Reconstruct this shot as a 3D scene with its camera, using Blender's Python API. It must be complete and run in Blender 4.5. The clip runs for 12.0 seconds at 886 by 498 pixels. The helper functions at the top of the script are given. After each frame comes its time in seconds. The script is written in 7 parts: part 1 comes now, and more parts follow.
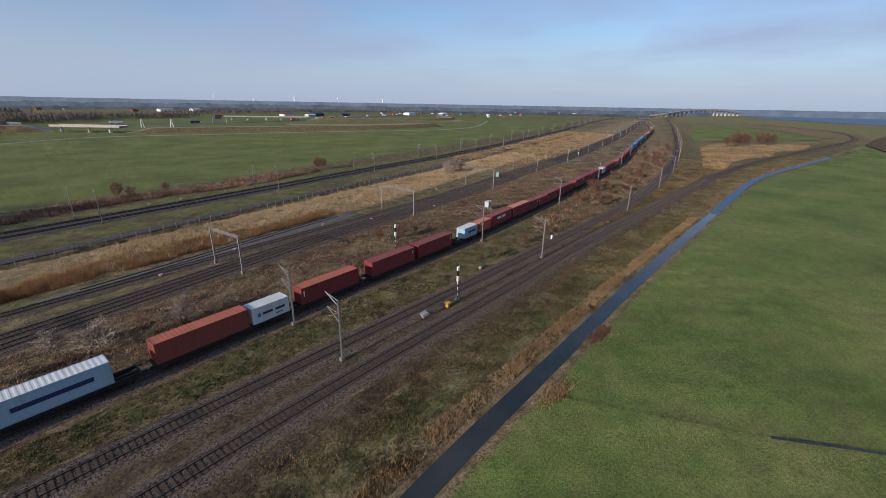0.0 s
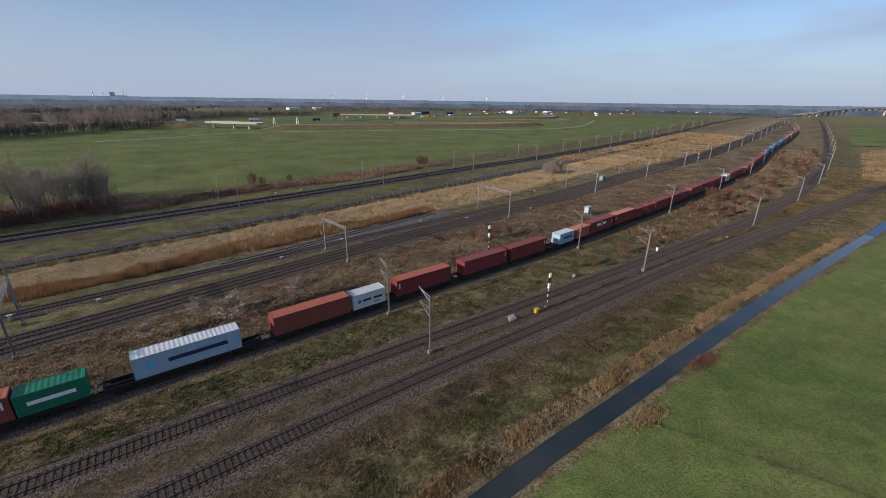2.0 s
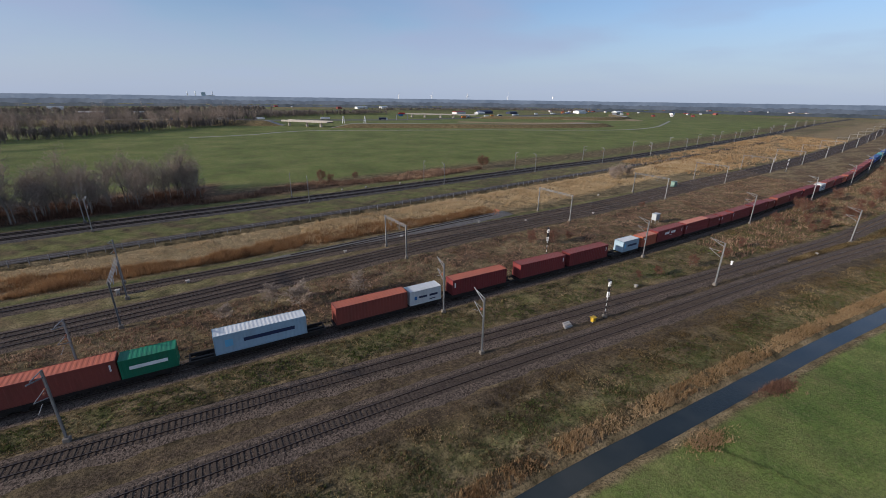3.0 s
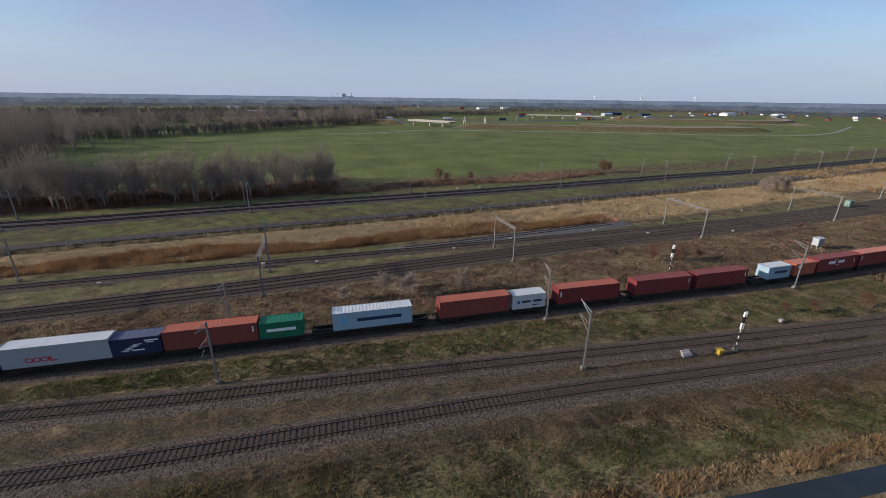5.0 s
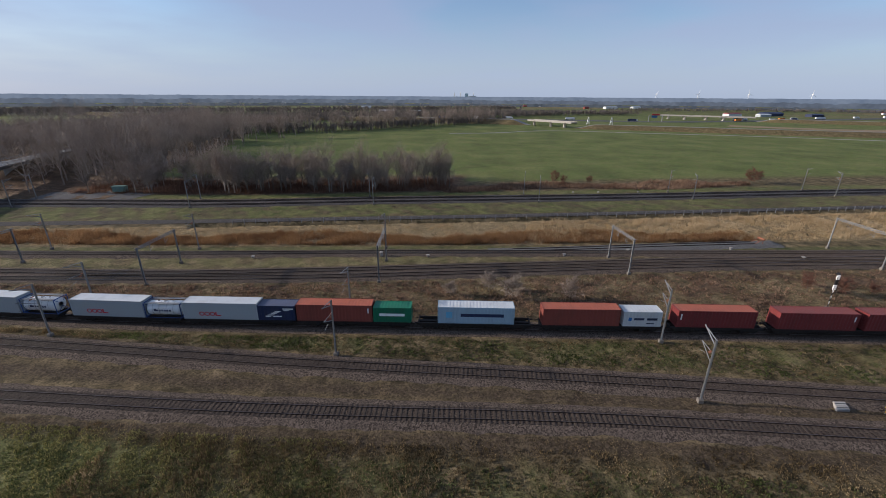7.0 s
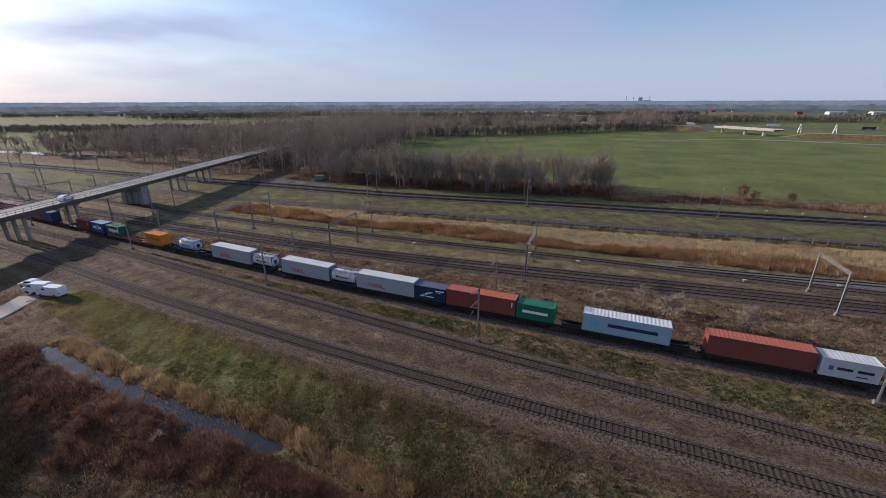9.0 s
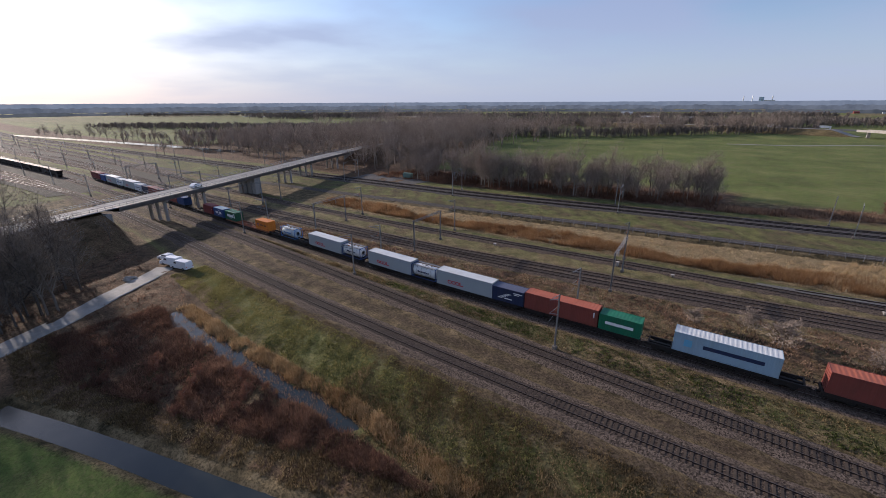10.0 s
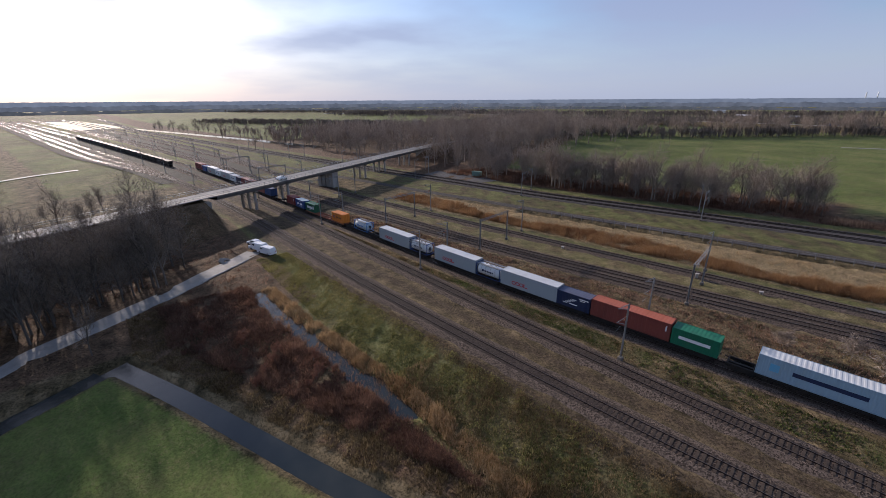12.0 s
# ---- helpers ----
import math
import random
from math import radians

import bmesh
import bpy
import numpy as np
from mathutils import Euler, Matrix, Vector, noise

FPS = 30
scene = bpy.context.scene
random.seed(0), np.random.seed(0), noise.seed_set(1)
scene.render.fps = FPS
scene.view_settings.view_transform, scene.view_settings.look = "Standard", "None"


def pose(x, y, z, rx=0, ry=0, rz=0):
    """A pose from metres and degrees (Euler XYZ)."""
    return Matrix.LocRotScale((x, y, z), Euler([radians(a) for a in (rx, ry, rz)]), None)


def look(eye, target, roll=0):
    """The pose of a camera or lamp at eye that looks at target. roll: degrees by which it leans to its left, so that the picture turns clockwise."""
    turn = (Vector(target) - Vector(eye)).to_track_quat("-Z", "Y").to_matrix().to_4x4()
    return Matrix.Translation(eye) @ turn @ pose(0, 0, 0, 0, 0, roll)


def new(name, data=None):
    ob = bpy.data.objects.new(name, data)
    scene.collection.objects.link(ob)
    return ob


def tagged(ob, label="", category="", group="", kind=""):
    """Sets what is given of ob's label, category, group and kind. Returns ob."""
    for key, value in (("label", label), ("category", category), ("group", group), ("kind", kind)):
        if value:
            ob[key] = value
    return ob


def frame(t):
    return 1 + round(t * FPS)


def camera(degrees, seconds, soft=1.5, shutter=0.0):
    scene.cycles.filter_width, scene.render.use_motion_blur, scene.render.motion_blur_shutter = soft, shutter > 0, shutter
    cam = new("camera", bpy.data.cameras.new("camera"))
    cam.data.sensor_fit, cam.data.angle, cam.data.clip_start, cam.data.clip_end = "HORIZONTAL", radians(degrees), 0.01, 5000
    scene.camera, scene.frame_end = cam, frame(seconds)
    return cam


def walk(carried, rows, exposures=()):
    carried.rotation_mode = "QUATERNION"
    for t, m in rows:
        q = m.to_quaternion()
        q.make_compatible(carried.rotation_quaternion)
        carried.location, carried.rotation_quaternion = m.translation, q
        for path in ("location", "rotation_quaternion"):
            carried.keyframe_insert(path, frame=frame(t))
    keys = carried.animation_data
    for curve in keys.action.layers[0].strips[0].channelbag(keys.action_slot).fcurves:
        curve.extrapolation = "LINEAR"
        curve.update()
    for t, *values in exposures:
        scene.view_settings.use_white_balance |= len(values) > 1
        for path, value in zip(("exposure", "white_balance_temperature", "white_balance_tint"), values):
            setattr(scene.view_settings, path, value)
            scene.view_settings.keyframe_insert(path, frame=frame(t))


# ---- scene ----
# the camera: seconds, place, turn to the left from +y, pitch, lean to its left
cam = camera(94.3, 12.0, 0.75)
EXPOSURES = [(0, 0.32, 5750, 14), (7, 0.36, 5750, 14), (9, 0.46, 5800, 18), (12, 0.36, 5800, 20)]
PATH = [
    (0, 0.00, 0.00, 33.00, -45.34, -19.36, 1.04),
    (0.5, 0.02, -0.04, 33.17, -43.22, -19.47, 1.01),
    (1, -0.15, -0.13, 33.34, -39.65, -19.52, 0.95),
    (1.5, -0.35, -0.33, 33.59, -35.53, -19.66, 0.95),
    (2, -0.55, -0.64, 33.96, -31.71, -19.82, 0.81),
    (2.5, -0.79, -1.04, 34.31, -27.50, -19.94, 0.78),
    (3, -1.04, -1.38, 34.53, -23.35, -20.01, 0.82),
    (5, -1.06, -1.73, 34.83, -7.43, -20.15, 0.77),
    (5.5, -1.05, -1.83, 34.95, -3.25, -20.23, 0.64),
    (6, -1.06, -2.02, 35.06, 0.75, -20.24, 0.52),
    (6.5, -1.08, -2.29, 35.23, 4.63, -20.32, 0.45),
    (7, -1.12, -2.63, 35.40, 8.50, -20.37, 0.39),
    (9, -1.14, -4.94, 34.72, 29.90, -19.74, -0.16),
    (9.5, -1.11, -5.10, 34.67, 36.06, -19.64, -0.19),
    (10, -1.10, -5.29, 34.74, 41.70, -19.64, -0.26),
    (10.5, -1.06, -5.53, 34.90, 46.20, -19.68, -0.25),
    (11, -0.94, -5.74, 35.07, 49.03, -19.75, -0.18),
    (11.5, -0.81, -5.85, 35.20, 50.50, -19.86, -0.29),
    (12, -0.70, -6.00, 35.24, 51.22, -19.92, -0.32),
]


def aim(x, y, z, yaw, pitch, lean):
    a, p = radians(yaw), radians(pitch)
    ahead = Vector((-math.sin(a) * math.cos(p), math.cos(a) * math.cos(p), math.sin(p)))
    return look((x, y, z), Vector((x, y, z)) + ahead * 50, lean)


walk(cam, [(row[0], aim(*row[1:])) for row in PATH], EXPOSURES)

# ---- light: low winter sun beyond the bridge, hazy sky with thin cloud ----
SUN_ELEVATION, SUN_AZIMUTH = 16.0, 93.5  # degrees; azimuth to the left of +y
a, e = radians(SUN_AZIMUTH), radians(SUN_ELEVATION)
TO_SUN = Vector((-math.sin(a) * math.cos(e), math.cos(a) * math.cos(e), math.sin(e)))
sun = new("sun", bpy.data.lights.new("sun", "SUN"))
sun.data.energy, sun.data.angle, sun.data.color = 5.0, radians(0.6), (1.0, 0.84, 0.64)
sun.matrix_world = look(TO_SUN * 100, (0, 0, 0))

world = bpy.data.worlds.new("sky")
scene.world = world
world.use_nodes = True
wn, wl = world.node_tree.nodes, world.node_tree.links
wn.clear()
sky = wn.new("ShaderNodeTexSky")
sky.sky_type, sky.sun_disc = "NISHITA", False
sky.sun_elevation, sky.sun_rotation = e, -a
sky.air_density, sky.dust_density, sky.ozone_density, sky.altitude = 1.0, 1.0, 2.5, 0
coord = wn.new("ShaderNodeTexCoord")
sep = wn.new("ShaderNodeSeparateXYZ")
wl.new(coord.outputs["Generated"], sep.inputs[0])
lift = wn.new("ShaderNodeMath")
lift.operation = "ADD"
lift.inputs[1].default_value = 0.12
wl.new(sep.outputs["Z"], lift.inputs[0])
flat = wn.new("ShaderNodeVectorMath")
flat.operation = "DIVIDE"
wl.new(coord.outputs["Generated"], flat.inputs[0])
wl.new(lift.outputs[0], flat.inputs[1])
cloud = wn.new("ShaderNodeTexNoise")
cloud.inputs["Scale"].default_value, cloud.inputs["Detail"].default_value = 0.8, 7
cloud.inputs["Roughness"].default_value = 0.45
wl.new(flat.outputs[0], cloud.inputs["Vector"])
cover = wn.new("ShaderNodeMapRange")
cover.inputs["From Min"].default_value, cover.inputs["From Max"].default_value = 0.40, 0.66
cover.inputs["To Min"].default_value, cover.inputs["To Max"].default_value = 0.22, 0.8
wl.new(cloud.outputs["Fac"], cover.inputs["Value"])
veil = wn.new("ShaderNodeMix")
veil.data_type = "RGBA"
veil.inputs["B"].default_value = (2.65, 3.05, 3.9, 1)
low = wn.new("ShaderNodeMapRange")
low.inputs["From Min"].default_value, low.inputs["From Max"].default_value = -0.05, 0.12
wl.new(sep.outputs["Z"], low.inputs["Value"])
share = wn.new("ShaderNodeMath")
share.operation = "MULTIPLY"
wl.new(cover.outputs[0], share.inputs[0])
wl.new(low.outputs[0], share.inputs[1])
wl.new(share.outputs[0], veil.inputs["Factor"])
wl.new(sky.outputs[0], veil.inputs["A"])
back = wn.new("ShaderNodeBackground")
back.inputs["Strength"].default_value = 0.11
haze = wn.new("ShaderNodeMix")
haze.data_type = "RGBA"
haze.inputs["B"].default_value = (3.3, 3.7, 4.3, 1)
thick = wn.new("ShaderNodeMapRange")
thick.interpolation_type = "SMOOTHSTEP"
thick.inputs["From Min"].default_value, thick.inputs["From Max"].default_value = 0.0, 0.2
thick.inputs["To Min"].default_value, thick.inputs["To Max"].default_value = 0.82, 0.0
wl.new(sep.outputs["Z"], thick.inputs["Value"])
wl.new(thick.outputs[0], haze.inputs["Factor"])
wl.new(veil.outputs["Result"], haze.inputs["A"])
wl.new(haze.outputs["Result"], back.inputs["Color"])
wout = wn.new("ShaderNodeOutputWorld")
wl.new(back.outputs[0], wout.inputs["Surface"])


# ---- materials ----
class Nodes:
    """A small hand for node materials."""

    def __init__(self, name, rough=0.8, metal=0.0, gloss=0.2):
        self.m = bpy.data.materials.new(name)
        self.m.use_nodes = True
        self.t = self.m.node_tree
        self.bsdf = self.t.nodes["Principled BSDF"]
        self.bsdf.inputs["Roughness"].default_value = rough
        self.bsdf.inputs["Metallic"].default_value = metal
        self.bsdf.inputs["Specular IOR Level"].default_value = gloss

    def node(self, kind, **given):
        n = self.t.nodes.new(kind)
        for key, value in given.items():
            n.inputs[key.replace("_", " ")].default_value = value
        return n

    def link(self, a, b):
        self.t.links.new(a, b)

    def place(self, stretch=(1, 1, 1), source="Object"):
        c = self.node("ShaderNodeTexCoord")
        m = self.node("ShaderNodeMapping", Scale=stretch)
        self.link(c.outputs[source], m.inputs["Vector"])
        return m.outputs[0]

    def noise(self, scale, detail=4, rough=0.55, where=None):
        n = self.node("ShaderNodeTexNoise", Scale=scale, Detail=detail, Roughness=rough)
        self.link(where or self.place(), n.inputs["Vector"])
        return n.outputs["Fac"]

    def ramp(self, fac, stops):
        r = self.node("ShaderNodeValToRGB")
        while len(r.color_ramp.elements) < len(stops):
            r.color_ramp.elements.new(0.5)
        for el, (at, col) in zip(r.color_ramp.elements, stops):
            el.position, el.color = at, (*col, 1)
        self.link(fac, r.inputs["Fac"])
        return r.outputs["Color"]

    def mix(self, fac, one, two, kind="MIX"):
        n = self.node("ShaderNodeMix")
        n.data_type, n.blend_type = "RGBA", kind
        for value, socket in ((fac, n.inputs["Factor"]), (one, n.inputs["A"]), (two, n.inputs["B"])):
            if isinstance(value, (int, float)):
                socket.default_value = value
            elif isinstance(value, tuple):
                socket.default_value = (*value, 1)
            else:
                self.link(value, socket)
        return n.outputs["Result"]

    def span(self, fac, low, high, to_low=0.0, to_high=1.0):
        n = self.node("ShaderNodeMapRange")
        n.inputs["From Min"].default_value, n.inputs["From Max"].default_value = low, high
        n.inputs["To Min"].default_value, n.inputs["To Max"].default_value = to_low, to_high
        self.link(fac, n.inputs["Value"])
        return n.outputs[0]

    def colour(self, c):
        if isinstance(c, tuple):
            self.bsdf.inputs["Base Color"].default_value = (*c, 1)
        else:
            self.link(c, self.bsdf.inputs["Base Color"])
        return self

    def rough(self, r):
        self.link(r, self.bsdf.inputs["Roughness"])
        return self

    def bump(self, height, depth=0.1, strength=0.6):
        b = self.node("ShaderNodeBump", Strength=strength, Distance=depth)
        self.link(height, b.inputs["Height"])
        self.link(b.outputs[0], self.bsdf.inputs["Normal"])
        return self


def worn(name, col, dirt, rough=0.55, metal=0.0, scale=0.8, amount=0.5, streak=True):
    """Painted or bare surface with grime at two scales."""
    n = Nodes(name, rough, metal)
    big = n.noise(scale, 5, 0.6, n.place((1, 1, 0.35 if streak else 1)))
    fine = n.noise(scale * 14, 3, 0.6)
    ob = n.node("ShaderNodeObjectInfo")
    tone = n.span(ob.outputs["Random"], 0, 1, 0.85, 1.12)
    hue = n.node("ShaderNodeHueSaturation", Color=(*col, 1))
    n.link(tone, hue.inputs["Value"])
    first = n.mix(n.span(big, 0.45, 0.75, 0, amount), hue.outputs[0], dirt)
    n.colour(n.mix(n.span(fine, 0.5, 0.8, 0, amount * 0.5), first, dirt))
    n.rough(n.span(fine, 0.3, 0.7, rough - 0.1, rough + 0.12))
    n.bump(fine, 0.004, 0.3)
    return n.m


def leafy(name, stops, rough=0.85, patch=0.12, thinness=0.4):
    """Blades and twigs: every blade has its own tone, and patches differ."""
    n = Nodes(name, rough)
    geo = n.node("ShaderNodeNewGeometry")
    each = n.span(geo.outputs["Random Per Island"], 0, 1, 0.0, 0.62)
    area = n.noise(patch, 3, 0.6, n.place())
    mixed = n.node("ShaderNodeMath")
    mixed.operation = "ADD"
    n.link(each, mixed.inputs[0])
    n.link(n.span(area, 0.3, 0.7, -0.1, 0.45), mixed.inputs[1])
    n.colour(n.ramp(mixed.outputs[0], stops))
    n.bsdf.inputs["Specular IOR Level"].default_value = 0.1
    out = n.t.nodes["Material Output"]
    thin = n.node("ShaderNodeBsdfTranslucent")
    n.link(n.bsdf.inputs["Base Color"].links[0].from_socket, thin.inputs["Color"])
    both = n.node("ShaderNodeMixShader", Fac=thinness)
    n.link(n.bsdf.outputs[0], both.inputs[1])
    n.link(thin.outputs[0], both.inputs[2])
    n.link(both.outputs[0], out.inputs["Surface"])
    return n.m


def ground_material():
    n = Nodes("grassland", 0.95)
    n.bsdf.inputs["Specular IOR Level"].default_value = 0.1
    zone = n.node("ShaderNodeAttribute")
    zone.attribute_name = "zone"
    parts = n.node("ShaderNodeSeparateColor")
    n.link(zone.outputs["Color"], parts.inputs[0])
    lush, straw, rust = parts.outputs[0], parts.outputs[1], parts.outputs[2]
    bare = zone.outputs["Alpha"]
    where = n.place()
    broad, mid, fine = n.noise(0.035, 4, 0.6, where), n.noise(0.35, 5, 0.65, where), n.noise(3.3, 6, 0.75, where)
    mown = n.noise(0.02, 5, 0.6, n.place((0.5, 1.3, 1)))
    rough_grass = n.ramp(mid, [(0.34, (0.038, 0.032, 0.016)), (0.5, (0.128, 0.100, 0.053)), (0.66, (0.24, 0.182, 0.103))])
    field = n.ramp(broad, [(0.36, (0.080, 0.124, 0.029)), (0.5, (0.135, 0.184, 0.045)), (0.66, (0.205, 0.225, 0.073))])
    field = n.mix(n.span(mown, 0.4, 0.75, 0, 0.2), field, (0.19, 0.20, 0.068))
    field = n.mix(n.span(n.noise(0.5, 6, 0.7, where), 0.42, 0.68, 0, 0.5), field, (0.058, 0.085, 0.02))
    field = n.mix(n.span(n.noise(0.11, 6, 0.7, where), 0.44, 0.68, 0, 0.5), field, (0.155, 0.140, 0.058))
    dry = n.ramp(mid, [(0.3, (0.16, 0.118, 0.06)), (0.55, (0.27, 0.205, 0.112)), (0.75, (0.36, 0.285, 0.165))])
    red = n.ramp(mid, [(0.3, (0.055, 0.037, 0.025)), (0.55, (0.14, 0.085, 0.055)), (0.75, (0.225, 0.14, 0.085))])
    soil = n.ramp(n.noise(2.6, 6, 0.75, where), [(0.34, (0.032, 0.024, 0.017)), (0.52, (0.080, 0.058, 0.042)), (0.7, (0.135, 0.10, 0.072))])
    c = n.mix(lush, rough_grass, field)
    c = n.mix(straw, c, dry)
    c = n.mix(rust, c, red)
    c = n.mix(bare, c, soil)
    grain = n.node("ShaderNodeMath")
    grain.operation = "MULTIPLY"
    n.link(n.span(fine, 0.46, 0.58, 0.0, 0.85), grain.inputs[0])
    n.link(n.span(lush, 0.5, 1.0, 1.0, 0.5), grain.inputs[1])
    c = n.mix(grain.outputs[0], c, n.mix(0.75, c, (0.01, 0.009, 0.004)))
    c = n.mix(n.span(n.noise(1.6, 6, 0.8, where), 0.52, 0.62, 0.0, 0.55), c, n.mix(0.5, c, (0.26, 0.20, 0.11)))
    n.colour(c)
    n.bump(n.mix(0.6, mid, fine), 0.5, 0.9)
    return n.m


def gravel_material(name, low, high):
    n = Nodes(name, 0.95, 0.0, 0.06)
    where = n.place()
    v = n.node("ShaderNodeTexVoronoi", Scale=7.5)
    n.link(where, v.inputs["Vector"])
    stones = n.ramp(v.outputs["Color"], [(0.2, low), (0.8, high)])
    clod = n.noise(1.3, 5, 0.7, where)
    stones = n.mix(n.span(clod, 0.4, 0.66, 0, 0.35), stones, tuple(0.6 * a + 0.4 * b for a, b in zip(low, high)))
    patch = n.noise(0.25, 4, 0.6, where)
    n.colour(n.mix(n.span(patch, 0.4, 0.75, 0, 0.45), stones, tuple(0.7 * a + 0.3 * b for a, b in zip(low, high))))
    n.bump(v.outputs["Distance"], 0.07, 0.75)
    return n.m


def water_material():
    n = Nodes("water", 0.05, 0.0, 0.75)
    where = n.place()
    n.colour(n.mix(n.span(n.noise(0.15, 3, 0.5, where), 0.4, 0.7), (0.018, 0.024, 0.024), (0.034, 0.038, 0.034)))
    n.bsdf.inputs["IOR"].default_value = 1.33
    n.bump(n.noise(3.4, 4, 0.6, where), 0.03, 0.32)
    return n.m


GROUND, WATER = ground_material(), water_material()
# almost matt water: the reflected sky is put into its blue base colour
SKY_BLUE_WATER = Nodes("sky_blue_water", 0.5, 0.0, 0.2).colour((0.05, 0.105, 0.19)).m
BALLAST = gravel_material("ballast", (0.028, 0.022, 0.017), (0.185, 0.143, 0.112))
DARK_BALLAST = gravel_material("dark_ballast", (0.034, 0.031, 0.029), (0.13, 0.117, 0.108))
YARD_GRAVEL = gravel_material("yard_gravel", (0.045, 0.042, 0.034), (0.13, 0.122, 0.098))
BLACK_BALLAST = gravel_material("black_ballast", (0.007, 0.0065, 0.0065), (0.03, 0.027, 0.026))
SAND = gravel_material("sandy_earth", (0.19, 0.135, 0.085), (0.33, 0.25, 0.165))
GREY_GRAVEL = gravel_material("grey_gravel", (0.07, 0.066, 0.062), (0.19, 0.18, 0.17))
RAIL = worn("rail_steel", (0.034, 0.021, 0.015), (0.018, 0.012, 0.009), 0.7, 0.1, 2.0)
RAIL_HEAD = worn("rail_head", (0.125, 0.10, 0.085), (0.07, 0.05, 0.04), 0.36, 0.8, 1.0, 0.3)
OILY = gravel_material("oily_ballast", (0.021, 0.016, 0.013), (0.125, 0.095, 0.074))
SLEEPER = worn("sleeper_concrete", (0.066, 0.050, 0.038), (0.032, 0.024, 0.018), 0.9, 0, 1.5, 0.5)
GALVANISED = worn("galvanised_steel", (0.24, 0.245, 0.245), (0.12, 0.11, 0.10), 0.55, 0.4, 1.2, 0.4)
CONCRETE = worn("concrete", (0.34, 0.32, 0.29), (0.16, 0.15, 0.13), 0.9, 0, 0.5, 0.6)
FOOTING = worn("footing_concrete", (0.17, 0.155, 0.135), (0.08, 0.07, 0.06), 0.9, 0, 0.8, 0.6)
ASPHALT = worn("asphalt", (0.12, 0.12, 0.118), (0.07, 0.068, 0.064), 0.9, 0, 0.4, 0.5, False)
ASPHALT.node_tree.nodes["Principled BSDF"].inputs["Specular IOR Level"].default_value = 0.04
PALE_ROAD = worn("pale_road", (0.27, 0.26, 0.24), (0.13, 0.12, 0.10), 0.8, 0, 0.25, 0.6, False)
BLACK_STEEL = worn("black_steel", (0.022, 0.02, 0.019), (0.05, 0.038, 0.028), 0.7, 0.1, 1.0, 0.5)
RUST_STEEL = worn("rusty_frame", (0.30, 0.12, 0.07), (0.10, 0.045, 0.028), 0.75, 0.1, 1.0, 0.5)
WHITE_PAINT = worn("white_paint", (0.78, 0.78, 0.76), (0.35, 0.33, 0.3), 0.5, 0, 0.8, 0.25)
BLACK_PAINT = worn("black_paint", (0.02, 0.02, 0.02), (0.06, 0.055, 0.05), 0.5, 0, 0.8, 0.3)
YELLOW_PAINT = worn("yellow_paint", (0.55, 0.36, 0.03), (0.2, 0.14, 0.05), 0.5)
RED_PAINT = worn("red_paint", (0.5, 0.03, 0.04), (0.25, 0.03, 0.03), 0.5)
BLUE_PAINT = worn("blue_paint", (0.05, 0.17, 0.42), (0.04, 0.09, 0.2), 0.5)
GREEN_PAINT = worn("green_paint", (0.16, 0.24, 0.20), (0.07, 0.12, 0.09), 0.6)
GLASS = Nodes("window_glass", 0.08, 0.0, 0.5).colour((0.02, 0.025, 0.03)).m
RUBBER = Nodes("rubber", 0.85).colour((0.02, 0.02, 0.02)).m
CAR_WHITE = worn("car_white", (0.72, 0.73, 0.74), (0.45, 0.44, 0.42), 0.28, 0.0, 0.6, 0.15)
BARK = worn("bark", (0.17, 0.145, 0.115), (0.05, 0.04, 0.03), 0.95, 0, 1.5, 0.6)
# bark of the trees towards the sun, their backlit shade put into the colour
BACKLIT_BARK = worn("backlit_bark", (0.10, 0.087, 0.074), (0.045, 0.039, 0.031), 0.95, 0, 1.5, 0.6)
PALE_BARK = worn("pale_bark", (0.26, 0.23, 0.19), (0.10, 0.08, 0.06), 0.95, 0, 1.5, 0.6)
TWIG = leafy("twigs", [(0.0, (0.15, 0.118, 0.092)), (0.5, (0.27, 0.22, 0.18)), (1.0, (0.42, 0.355, 0.295))], 0.85, 0.12, 0.05)
# darker copy of the twigs: shade against the sun painted into it
BACKLIT_TWIG = leafy("backlit_twigs", [(0.0, (0.095, 0.080, 0.066)), (0.5, (0.18, 0.152, 0.125)), (1.0, (0.29, 0.25, 0.205))], 0.9, 0.12, 0.05)
FAR_TWIG = leafy("far_twigs", [(0.0, (0.105, 0.092, 0.082)), (0.5, (0.138, 0.121, 0.108)), (1.0, (0.175, 0.154, 0.138))], 0.95, 0.02, 0.15)
RED_TWIG = leafy("reddish_twigs", [(0.0, (0.08, 0.04, 0.03)), (0.5, (0.17, 0.085, 0.06)), (1.0, (0.27, 0.15, 0.10))])
REED = leafy("dry_reed", [(0.0, (0.16, 0.09, 0.04)), (0.4, (0.30, 0.195, 0.095)), (1.0, (0.48, 0.36, 0.21))], 0.8, 0.06)
PALE_REED = leafy("pale_reed", [(0.0, (0.25, 0.165, 0.08)), (0.4, (0.41, 0.30, 0.165)), (1.0, (0.58, 0.47, 0.30))], 0.8, 0.06)
BROWN_REED = leafy("brown_reed", [(0.0, (0.12, 0.06, 0.028)), (0.5, (0.25, 0.14, 0.065)), (1.0, (0.40, 0.26, 0.13))], 0.8, 0.06)
TUSSOCK = leafy("dry_grass", [(0.0, (0.036, 0.027, 0.012)), (0.4, (0.125, 0.090, 0.043)), (0.7, (0.225, 0.165, 0.083)), (1.0, (0.42, 0.325, 0.19))], 0.85, 0.1)
